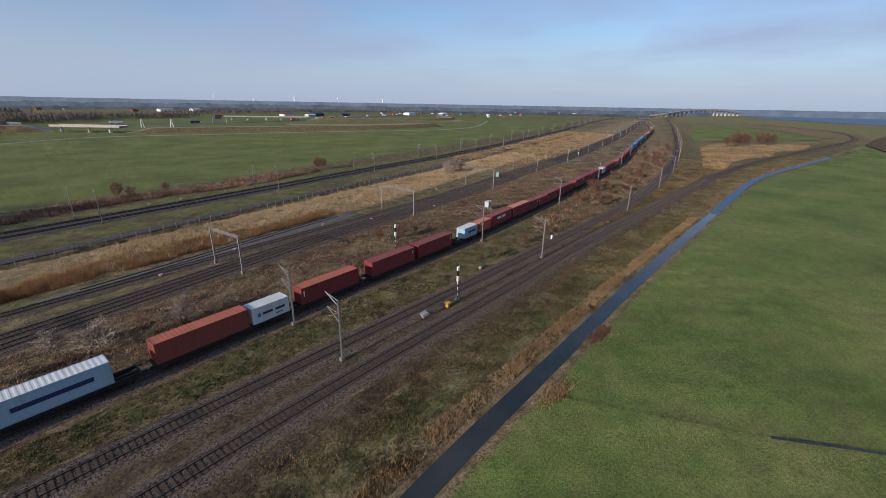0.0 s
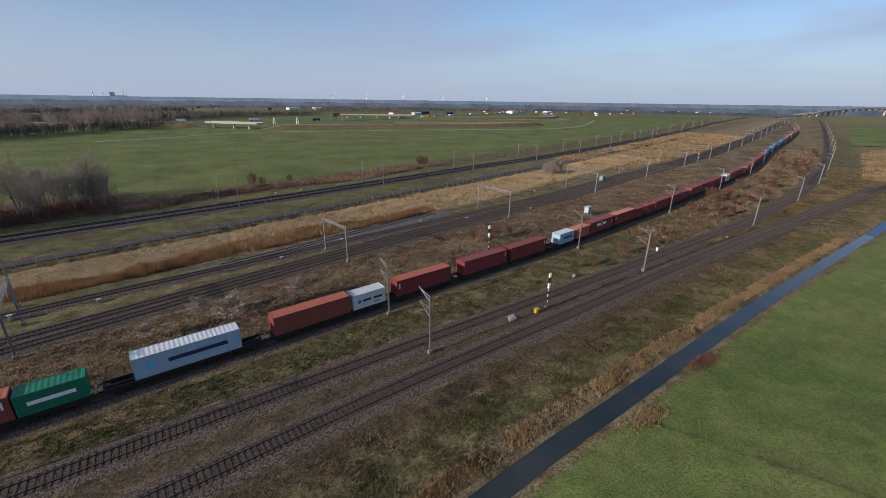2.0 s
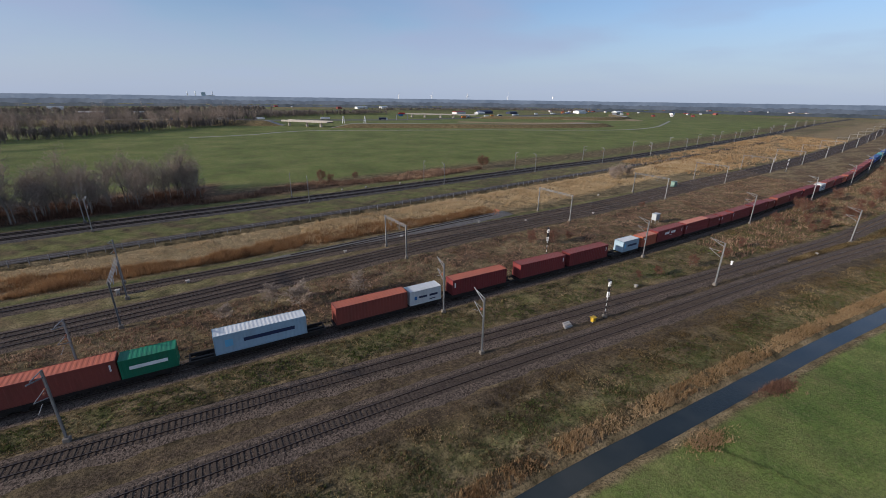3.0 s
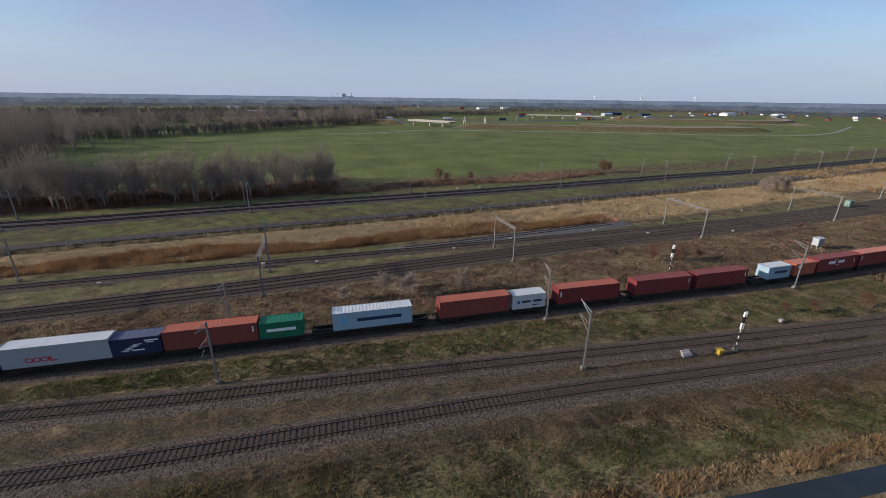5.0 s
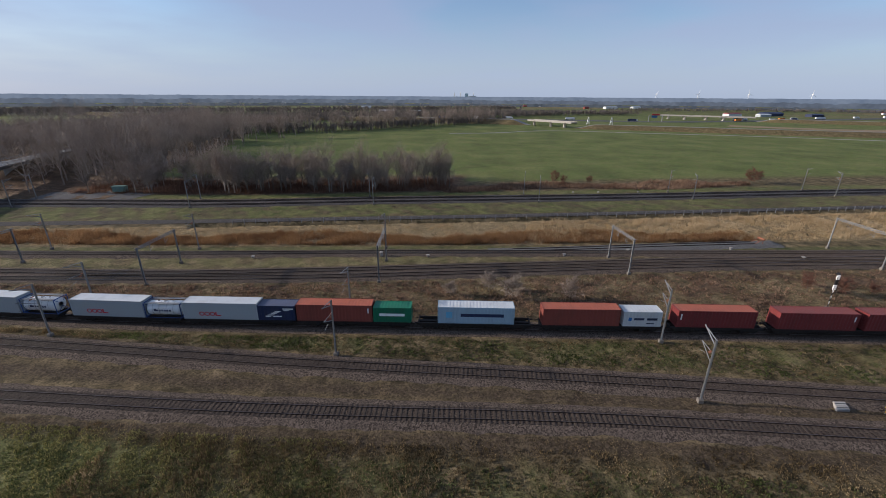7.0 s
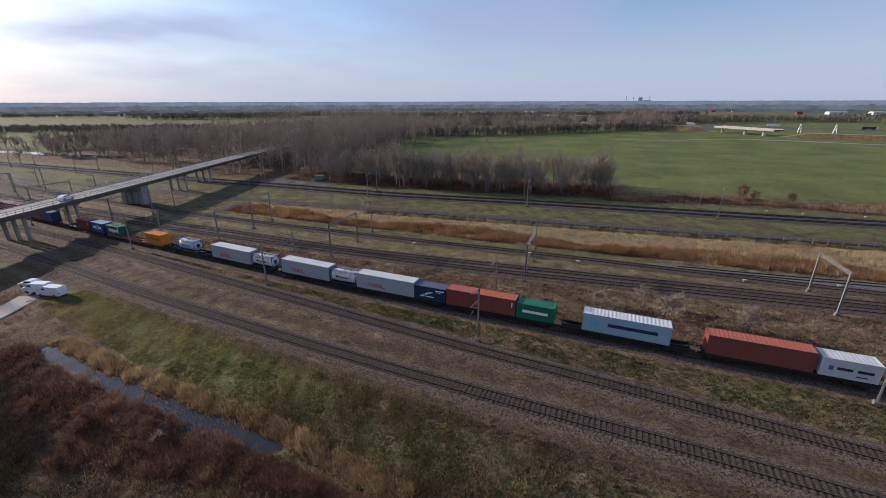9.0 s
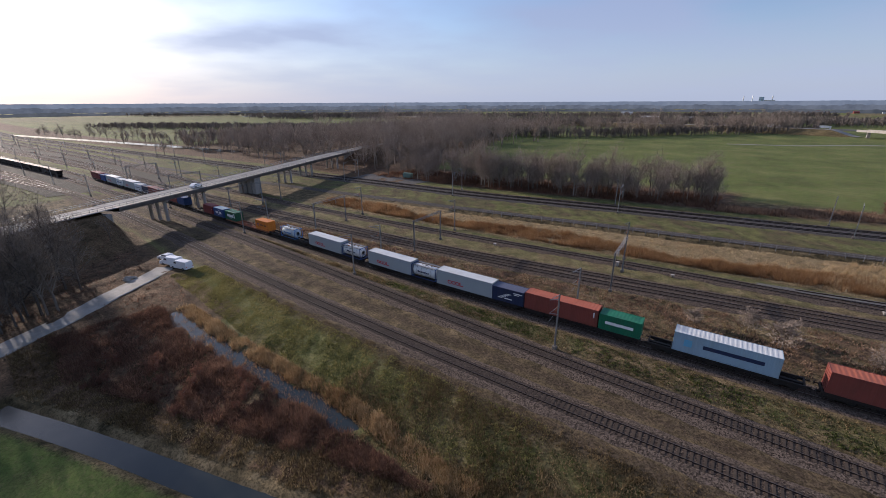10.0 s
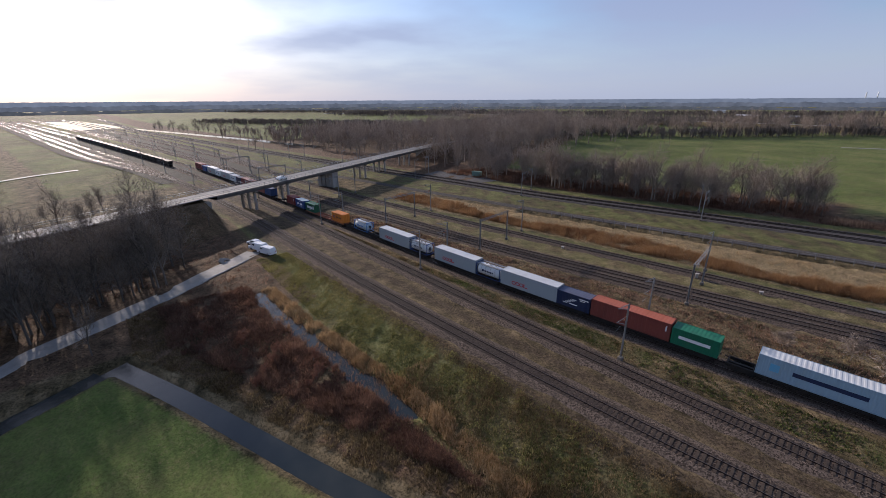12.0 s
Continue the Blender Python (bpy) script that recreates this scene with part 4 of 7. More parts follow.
def tank_mesh_parts(clad):
    """A tank in its frame; clad: a white jacket and dark blue ends, else bare pale steel in a light blue frame."""
    key = ("tank", clad)
    if key in CONTAINER_MESHES:
        return CONTAINER_MESHES[key]
    skin, bars = (PAINTS["white"], PAINTS["blue"]) if clad else (PAINTS["silver_blue"], BLUE_PAINT)
    L, W, H, parts = 6.06, CONTAINER_W, 2.59, []
    v, f = [], []
    n, cy, cz, r = 28, W / 2, 1.33, 1.17
    rings = [(0.22, 0.35), (0.28, 0.72), (0.42, 0.94), (0.62, 1.0), (L - 0.62, 1.0), (L - 0.42, 0.94), (L - 0.28, 0.72), (L - 0.22, 0.35)]
    for x, s in rings:
        v.extend((x, cy + r * s * math.cos(k * math.tau / n), cz + r * s * math.sin(k * math.tau / n)) for k in range(n))
    for i in range(len(rings) - 1):
        f.extend((i * n + k, i * n + (k + 1) % n, (i + 1) * n + (k + 1) % n, (i + 1) * n + k) for k in range(n))
    f += [tuple(range(n)), tuple(range(len(v) - 1, len(v) - n - 1, -1))]
    parts.append(("barrel", mesh_of("barrel", v, f, skin, True)))
    for x in (1.3, 2.4, 3.6, 4.7):
        v, f = [], []
        for k in range(n):
            c0, s0, c1, s1 = math.cos(k * math.tau / n), math.sin(k * math.tau / n), math.cos((k + 1) * math.tau / n), math.sin((k + 1) * math.tau / n)
            q = r + 0.012
            b = len(v)
            v += [(x, cy + q * c0, cz + q * s0), (x, cy + q * c1, cz + q * s1), (x + 0.05, cy + q * c1, cz + q * s1), (x + 0.05, cy + q * c0, cz + q * s0)]
            f.append((b, b + 1, b + 2, b + 3))
        parts.append(("band", mesh_of("band", v, f, GALVANISED)))
    for x in (0.0, L - 0.11):
        for y in (0.0, W - 0.11):
            parts.append(("corner_post", box_mesh("corner_post", (x, y, 0), (x + 0.11, y + 0.11, H), bars, 0.015)))
        for z in (0.0, H - 0.11):
            parts.append(("cross_beam", box_mesh("cross_beam", (x, 0.11, z), (x + 0.11, W - 0.11, z + 0.11), bars, 0.01)))
        for y in (0.2, W - 0.2):
            parts.append(("brace", tube_mesh("brace", (x + 0.055, y, 0.1), (x + 0.055, W / 2, H * 0.42), 0.045, None, bars)))
            parts.append(("brace", tube_mesh("brace", (x + 0.055, y, H - 0.1), (x + 0.055, y * 0.4 + W * 0.3, H * 0.72), 0.045, None, bars)))
    for y in (0.02, W - 0.10):
        parts.append(("bottom_rail", box_mesh("bottom_rail", (0.11, y, 0.02), (L - 0.11, y + 0.08, 0.11), bars, 0.01)))
        parts.append(("top_rail", box_mesh("top_rail", (0.11, y, H - 0.09), (L - 0.11, y + 0.06, H - 0.02), GALVANISED, 0.01)))
    for y in (0.25, W - 0.60):
        parts.append(("walkway", box_mesh("walkway", (0.3, y, H - 0.08), (L - 0.3, y + 0.35, H - 0.03), GALVANISED, 0.01)))
    for x in (1.9, 3.0, 4.3):
        v, f = [], []
        tube_into(v, f, (x, W / 2, H - 0.16), (x, W / 2, H + 0.02), 0.26 if x == 3.0 else 0.14, None, 10)
        parts.append(("hatch", mesh_of("hatch", v, f, GALVANISED)))
    ink = PAINTS["navy"] if clad else BLUE_PAINT
    for k in range(7):
        wide = 0.30 if k else 0.42
        v, f = [], []
        box_into(v, f, (1.55 + k * 0.42, 0.045, 1.18), (1.55 + k * 0.42 + wide, 0.06, 1.50 if k else 1.6))
        parts.append(("marking", mesh_of("marking", v, f, ink)))
    CONTAINER_MESHES[key] = parts
    return parts


def tank(x, clad):
    thing = empty("tank_container", frame_at(x + 3.03, FLOOR_Z, -CONTAINER_W / 2) @ Matrix.Translation((-3.03, 0, 0)),
                  label=("white-clad tank container with dark blue end frames on a wagon" if clad else "pale steel tank in a light blue frame on a wagon"), category="tank container", group="containers on the train")
    for name, me in tank_mesh_parts(clad):
        put(name, me, thing)
    return x + 6.06


WAGON_MESHES = {}


def wagon_parts(length, frame_material):
    key = (round(length, 1), frame_material.name)
    if key in WAGON_MESHES:
        return WAGON_MESHES[key]
    L, out = length, []
    for y in (-1.15, 0.93):
        v, f = [], []
        box_into(v, f, (0.4, y, 0.72), (L - 0.4, y + 0.22, FLOOR_Z - 0.01), None, 0.02)
        out.append(("side_beam", mesh_of("side_beam", v, f, frame_material)))
    n = max(3, round(L / 3.0))
    for k in range(n + 1):
        x = 0.4 + (L - 1.0) * k / n
        out.append(("cross_beam", box_mesh("cross_beam", (x, -0.93, 0.78), (x + 0.2, 0.93, FLOOR_Z - 0.06), frame_material, 0.02)))
    out.append(("centre_beam", box_mesh("centre_beam", (0.4, -0.22, 0.62), (L - 0.4, 0.22, 0.98), frame_material, 0.02)))
    for x in (2.4, L - 2.4):
        v, f = [], []
        for y in (-1.05, 1.0):
            box_into(v, f, (x - 1.35, y, 0.38), (x + 1.35, y + 0.07, 0.68), None, 0.02)
        box_into(v, f, (x - 0.25, -1.0, 0.4), (x + 0.25, 1.0, 0.62), None, 0.02)
        bogie = ("bogie", mesh_of("bogie", v, f, BLACK_STEEL), [])
        for dx in (-0.9, 0.9):
            for y in (-0.82, 0.69):
                bogie[2].append(("wheel", tube_mesh("wheel", (x + dx, y, 0.46), (x + dx, y + 0.13, 0.46), 0.46, None, BLACK_STEEL, 14)))
        out.append(bogie)
    for x, d in ((0.4, -1), (L - 0.4, 1)):
        for y in (-0.87, 0.87):
            v, f = [], []
            tube_into(v, f, (x, y, 1.0), (x + d * 0.42, y, 1.0), 0.1)
            tube_into(v, f, (x + d * 0.42, y, 1.0), (x + d * 0.47, y, 1.0), 0.24, None, 10)
            out.append(("buffer", mesh_of("buffer", v, f, BLACK_STEEL)))
    WAGON_MESHES[key] = out
    return out


def wagon(x, length, rusty=False):
    thing = empty("container_wagon", frame_at(x + length / 2, 0.0) @ Matrix.Translation((-length / 2, 0, 0)),
                  label=("rust-red skeleton container wagon, partly empty" if rusty else "dark skeleton container wagon on two bogies"), category="wagon", group="wagons of the train")
    for name, me, *more in wagon_parts(length, RUST_STEEL if rusty else BLACK_STEEL):
        part_ob = put(name, me, thing)
        for sub in (more[0] if more else ()):
            put(sub[0], sub[1], part_ob)


# the middle of the train: (start, end, rusty frame, loads (start, feet or kind of tank, colour, marking, roof))
# red and pale grey loads: sunlit tops are put into lighter roof paints
WAGONS = [
    (-153.5, -133.5, False, [(-147.0, 20, "dark_red", "code"), (-139.9, 20, "blue", "letters", "pale_blue")]),
    (-133.1, -109.0, True, [(-132.5, 20, "dark_green", "short", "green"), (-115.5, 20, "orange", "soft")]),
    (-108.4, -92.2, False, [(-103.3, "bare")]),
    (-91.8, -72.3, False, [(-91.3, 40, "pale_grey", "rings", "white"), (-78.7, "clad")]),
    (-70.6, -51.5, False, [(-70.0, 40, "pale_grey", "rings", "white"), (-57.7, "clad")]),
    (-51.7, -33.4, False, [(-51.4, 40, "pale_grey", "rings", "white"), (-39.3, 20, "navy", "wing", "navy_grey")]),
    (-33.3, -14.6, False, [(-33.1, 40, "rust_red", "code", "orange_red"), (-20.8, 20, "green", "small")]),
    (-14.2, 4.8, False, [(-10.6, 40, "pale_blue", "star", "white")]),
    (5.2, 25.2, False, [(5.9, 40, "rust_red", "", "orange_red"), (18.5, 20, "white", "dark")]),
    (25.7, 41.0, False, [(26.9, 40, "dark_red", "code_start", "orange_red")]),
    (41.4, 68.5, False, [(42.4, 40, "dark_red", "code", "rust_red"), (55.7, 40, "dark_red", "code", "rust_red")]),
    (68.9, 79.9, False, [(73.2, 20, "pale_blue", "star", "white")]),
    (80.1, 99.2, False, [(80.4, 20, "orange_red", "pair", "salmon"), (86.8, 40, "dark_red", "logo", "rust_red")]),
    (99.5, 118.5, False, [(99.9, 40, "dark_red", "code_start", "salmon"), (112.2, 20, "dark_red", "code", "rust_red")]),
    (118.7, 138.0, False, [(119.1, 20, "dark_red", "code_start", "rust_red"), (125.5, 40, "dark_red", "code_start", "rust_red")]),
]
for start, stop, rusty, loads in WAGONS:
    wagon(start, stop - start, rusty)
    for x, size, *rest in loads:
        if size in ("bare", "clad"):
            tank(x, size == "clad")
        else:
            container(x, size, rest[0], rest[1], rest[2] if len(rest) > 2 else "", 2.9 if size == 40 else 2.59)

# its long tail, and the first wagons beyond the bridge: wagons with (gap before, feet, colour, marking)
REDS = [[(0.5, 40, "dark_red", "code"), (0.35, 20, "rust_red", "code")], [(0.5, 40, "rust_red", "code"), (0.35, 40, "dark_red", "code")],
        [(0.5, 40, "dark_red", "code"), (0.35, 20, "dark_red", "")], [(0.5, 20, "white", "dark"), (0.35, 40, "rust_red", "code")],
        [(0.5, 40, "dark_red", "code"), (0.35, 20, "orange_red", "code")], [(0.5, 40, "rust_red", "code"), (0.35, 20, "dark_red", "code")],
        [(0.5, 40, "dark_red", "code"), (0.35, 40, "dark_red", "")]]
BLUES = [[(0.5, 40, "blue", "logo"), (0.35, 20, "blue", "")], [(0.5, 40, "blue", ""), (0.35, 20, "teal", "")],
         [(0.5, 40, "teal", ""), (0.35, 20, "teal", "")], [(0.5, 40, "blue", ""), (0.35, 20, "teal", "")]]


def load_train(x, wagons):
    """Sets wagons one behind another from x; returns where the last one ends."""
    for loads in wagons:
        start, at = x, x + 0.3
        for gap, feet, colour, marking, *roof in loads:
            at = container(at + gap, feet, colour, marking, roof[0] if roof else "", 2.9 if feet == 40 else 2.59)
        wagon(start, at + 0.3 - start)
        x = at + 0.9
    return x


load_train(138.3, REDS + REDS[1:3] + BLUES + BLUES + REDS + REDS)
HEAD = [[(0.5, 40, "dark_red", "code"), (0.35, 20, "blue", "")], [(0.5, 40, "pale_grey", "rings", "white"), (0.35, 20, "white", "dark")],
        [(0.5, 40, "pale_grey", "rings", "white"), (0.35, 20, "white", "dark")], [(0.5, 20, "navy", ""), (0.35, 40, "dark_red", "code")], [(0.5, 40, "rust_red", "code"), (0.35, 20, "blue", "")]]
load_train(-262, HEAD)


# ---- masts, portals and signals ----
def footing(parent_thing, x, y, z=-0.3):
    put("footing", box_mesh("footing", (x - 0.32, y - 0.32, z), (x + 0.32, y + 0.32, z + 0.6), FOOTING, 0.05), parent_thing)


def mast_mesh(high):
    """A wide-flange post."""
    v, f = [], []
    box_into(v, f, (-0.10, -0.11, 0), (0.10, -0.08, high), None, 0.006)
    box_into(v, f, (-0.10, 0.08, 0), (0.10, 0.11, high), None, 0.006)
    box_into(v, f, (-0.025, -0.08, 0), (0.025, 0.08, high), None, 0.0)
    return mesh_of("post", v, f, GALVANISED)


POST = mast_mesh(8.6)


def arm_parts(thing, reach, high, x=0.0, y=0.0):
    v, f = [], []
    s = 1 if reach > 0 else -1
    tube_into(v, f, (x, y, high - 0.5), (x, y + reach, high + 0.55), 0.075)
    tube_into(v, f, (x, y, high + 0.25), (x, y + reach * 0.75, high + 0.45), 0.06)
    put("top_arm", mesh_of("top_arm", v, f, GALVANISED), thing)
    v, f = [], []
    tube_into(v, f, (x, y, 5.6), (x, y + reach * 0.95, 6.9), 0.05)
    tube_into(v, f, (x, y, 6.9), (x, y + reach * 0.95, 6.9), 0.04)
    tube_into(v, f, (x, y + reach * 0.95, 5.55), (x, y + reach * 0.55, 5.95), 0.03)
    put("cantilever", mesh_of("cantilever", v, f, GALVANISED), thing)
    for k in range(2):
        yy = y + s * (0.35 + 0.3 * k)
        put("insulator", tube_mesh("insulator", (x, yy, 6.85 - 0.3 * k), (x, yy + s * 0.32, 6.88 - 0.3 * k), 0.1, None, RUST_STEEL, 8), thing)


def single_mast(x, y, reach, label):
    thing = empty("catenary_mast", pose(x, y, 0), label=label, category="mast", group="overhead line masts")
    footing(thing, 0, 0)
    put("post", POST, thing, pose(0, 0, 0.2))
    arm_parts(thing, reach, 8.5)


GREY_MAST = "grey galvanised overhead line mast with a bracket arm"
for x in (24.6, 80, 141, 196, 250, 310, 372, 440, 520, 610, 720, 850, 1000):
    single_mast(x, float(TRACK_2(x)) - 3.0, 3.1, GREY_MAST + " beside the track")
for x in (-168, -118, -70, -24):
    single_mast(x, float(TRACK_2(x)) + 2.6, -2.9, GREY_MAST + " beside the track")
for x in (24.3, 79, 134, 190, 246, 300, 356, 414, 475, 540, 610, 690, 780, 880, 1000, 1130):
    single_mast(x, float(TRACK_3(x)) - 3.3, 3.1, GREY_MAST + " beside the train")
for x in (-165, -117, -71, -26):
    single_mast(x, float(TRACK_3(x)) + 3.5, -3.0, GREY_MAST + " behind the train")
FREIGHT = "tall slim freight line mast with a cantilever arm"
for x in (-336, -278, -220, -163, -105, -46, 11.5, 69, 127, 185, 243, 301, 359, 417, 480, 545, 620, 700, 790, 880, 980, 1100, 1230):
    single_mast(x, float(TRACK_7(x)) - 6.2, 2.6, FREIGHT)
    single_mast(x - 5.0, float(TRACK_7(x - 5)) + 6.6, -2.6, FREIGHT + " by the field")


for k, t in enumerate((TRACK_1, TRACK_3, TRACK_5, TRACK_6)):
    for j in range(9):
        x = -215 - 46 * j - 7 * k
        single_mast(x, float(t(x)) + 2.6, -2.6, "slim overhead line mast standing in the railway yard")


def portal(points, label):
    """Posts at points, and a box lattice beam over them."""
    (x0, y0), (x1, y1) = points[0], points[-1]
    thing = empty("portal_gantry", pose(x0, y0, 0, 0, 0, math.degrees(math.atan2(y1 - y0, x1 - x0))), label=label, category="gantry", group="overhead line portals")
    span = math.hypot(x1 - x0, y1 - y0)
    for x, y in points:
        at = math.hypot(x - x0, y - y0)
        footing(thing, at, 0)
        put("post", POST, thing, pose(at, 0, 0.0) @ Matrix.Diagonal((1.15, 1.15, 0.9, 1)))
    v, f = [], []
    for y in (-0.18, 0.18):
        for z in (7.35, 7.75):
            tube_into(v, f, (-0.4, y, z), (span + 0.4, y, z), 0.045, None, 5)
    n = max(4, round(span / 0.9))
    for k in range(n):
        a, b = span * k / n, span * (k + 1) / n
        for y in (-0.18, 0.18):
            tube_into(v, f, (a, y, 7.35 if k % 2 else 7.75), (b, y, 7.75 if k % 2 else 7.35), 0.028, None, 4)
    put("beam", mesh_of("beam", v, f, GALVANISED), thing)
    for k in (0.3, 0.7):
        v, f = [], []
        tube_into(v, f, (span * k, 0, 7.4), (span * k, 0, 5.9), 0.05)
        tube_into(v, f, (span * k, 0, 6.0), (span * k + 1.1, 0, 6.6), 0.035)
        put("drop_arm", mesh_of("drop_arm", v, f, GALVANISED), thing)


PORTAL = "grey lattice portal gantry spanning the paired tracks"
for x in (25.2, 82, 137, 192, 246, 300, 356, 414, 475, 540, 610, 690, 780, 880, 1000, 1140):
    portal([(x + 1.2, float(TRACK_4(x)) - 2.9), (x - 0.9, float(TRACK_6(x) if x > 60 else TRACK_5(x)) + 3.4)], PORTAL)
for x in (-27, -72, -107, -150, -195, -240):
    portal([(x + 1.8, float(TRACK_4(x)) - 2.8), (x, (float(TRACK_5(x)) + float(TRACK_6(x))) / 2)], PORTAL)
    single_mast(x - 2.4, float(TRACK_6(x)) + 3.0, -2.8, GREY_MAST + " by the reeds")


def signal(x, y, facing, label):
    """A black and white banded pole with a tall signal head seen from behind."""
    thing = empty("railway_signal", pose(x, y, 0, 0, 0, facing), label=label, category="signal")
    footing(thing, 0, 0)
    for k in range(6):
        put("band", tube_mesh("band", (0, 0, 0.3 + 0.55 * k), (0, 0, 0.85 + 0.55 * k), 0.08, None, WHITE_PAINT if k % 2 else BLACK_PAINT, 10), thing)
    for k in range(3):
        put("head_plate", box_mesh("head_plate", (-0.24, -0.12, 3.6 + k), (0.24, 0.12, 4.6 + k), BLACK_PAINT if k == 1 else WHITE_PAINT, 0.05), thing)
    put("hood", tube_mesh("hood", (0, -0.1, 6.5), (0, 0.35, 6.6), 0.3, 0.3, BLACK_PAINT, 10), thing)
    v, f = [], []
    for s in (-0.22, 0.22):
        tube_into(v, f, (s, -0.3, 0.2), (s, -0.3, 6.2), 0.03, None, 5)
    for k in range(18):
        tube_into(v, f, (-0.22, -0.3, 0.4 + k * 0.33), (0.22, -0.3, 0.4 + k * 0.33), 0.02, None, 4)
    put("ladder", mesh_of("ladder", v, f, BLACK_STEEL), thing)


signal(49.3, 44.9, -6, "black and white banded signal pole between two tracks")
signal(57.8, 73.0, -8, "black and white banded signal pole behind the train")
signal(262, 133.5, -8, "black and white banded signal pole by the paired tracks")


def trackside_box(x, y, turn, size, material, legs, label):
    thing = empty("trackside_cabinet", pose(x, y, -0.25, 0, 0, turn), label=label, category="cabinet")
    sx, sy, sz = size
    put("body", box_mesh("body", (-sx / 2, -sy / 2, legs), (sx / 2, sy / 2, legs + sz), material, 0.04), thing)
    put("roof", box_mesh("roof", (-sx / 2 - 0.12, -sy / 2 - 0.12, legs + sz + 0.002), (sx / 2 + 0.12, sy / 2 + 0.12, legs + sz + 0.14), material, 0.04), thing)
    put("door", box_mesh("door", (-sx / 2 + 0.1, -sy / 2 - 0.03, legs + 0.08), (sx / 2 - 0.1, -sy / 2 - 0.003, legs + sz - 0.08), material, 0.01), thing)
    for a in (-1, 1):
        for b in (-1, 1):
            put("leg", box_mesh("leg", (a * sx * 0.42 - 0.06, b * sy * 0.4 - 0.06, 0), (a * sx * 0.42 + 0.06, b * sy * 0.4 + 0.06, legs), CONCRETE, 0.01), thing)


trackside_box(106, 84, 12, (2.2, 1.4, 1.8), PAINTS["pale_grey"], 1.3, "pale grey relay cabinet raised on short legs")
trackside_box(162, 123, 14, (2.4, 1.6, 2.2), GREEN_PAINT, 0.3, "pale green relay cabinet beside the tracks")
trackside_box(46.3, 44.4, 5, (0.7, 0.6, 0.7), YELLOW_PAINT, 0.12, "small yellow trackside box on the gravel")
trackside_box(94, 52.6, 5, (0.35, 0.3, 0.8), WHITE_PAINT, 0.15, "small white trackside post box")
trackside_box(-29, 85, 5, (0.5, 0.5, 0.8), CONCRETE, 0.15, "small pale trackside box by the outer track")


def cable_slabs(x, y):
    thing = empty("cable_trough", pose(x, y, -0.25, 0, 0, 8), label="pile of pale concrete trough slabs beside the track", category="trough")
    for k in range(4):
        put("slab", box_mesh("slab", (-0.9 + 0.2 * k, -0.7 + 0.36 * k, 0.03), (0.7 + 0.15 * k, -0.4 + 0.36 * k, 0.34 + 0.07 * (k % 2)), CONCRETE, 0.03), thing)


cable_slabs(41.2, 44.9)
for x, y in ((30, 98.4), (56, 103.8), (70, 99.8), (14, 92.4), (96, 99.5), (118, 121), (-18, 86.4), (64, 51.9), (121, 49.4), (-58, 78.8), (36, 166), (52, 170), (26, 164)):
    trackside_box(x, y, 10, (0.5, 0.4, 0.35), CONCRETE, 0.1, "small pale concrete trackside marker block")


# ---- road bridge ----
# grimy deck concrete, darkened: the shade on the girder is put into the colour
SHADED_CONCRETE = worn("shaded_concrete", (0.15, 0.14, 0.13), (0.06, 0.056, 0.05), 0.9, 0, 0.4, 0.6)


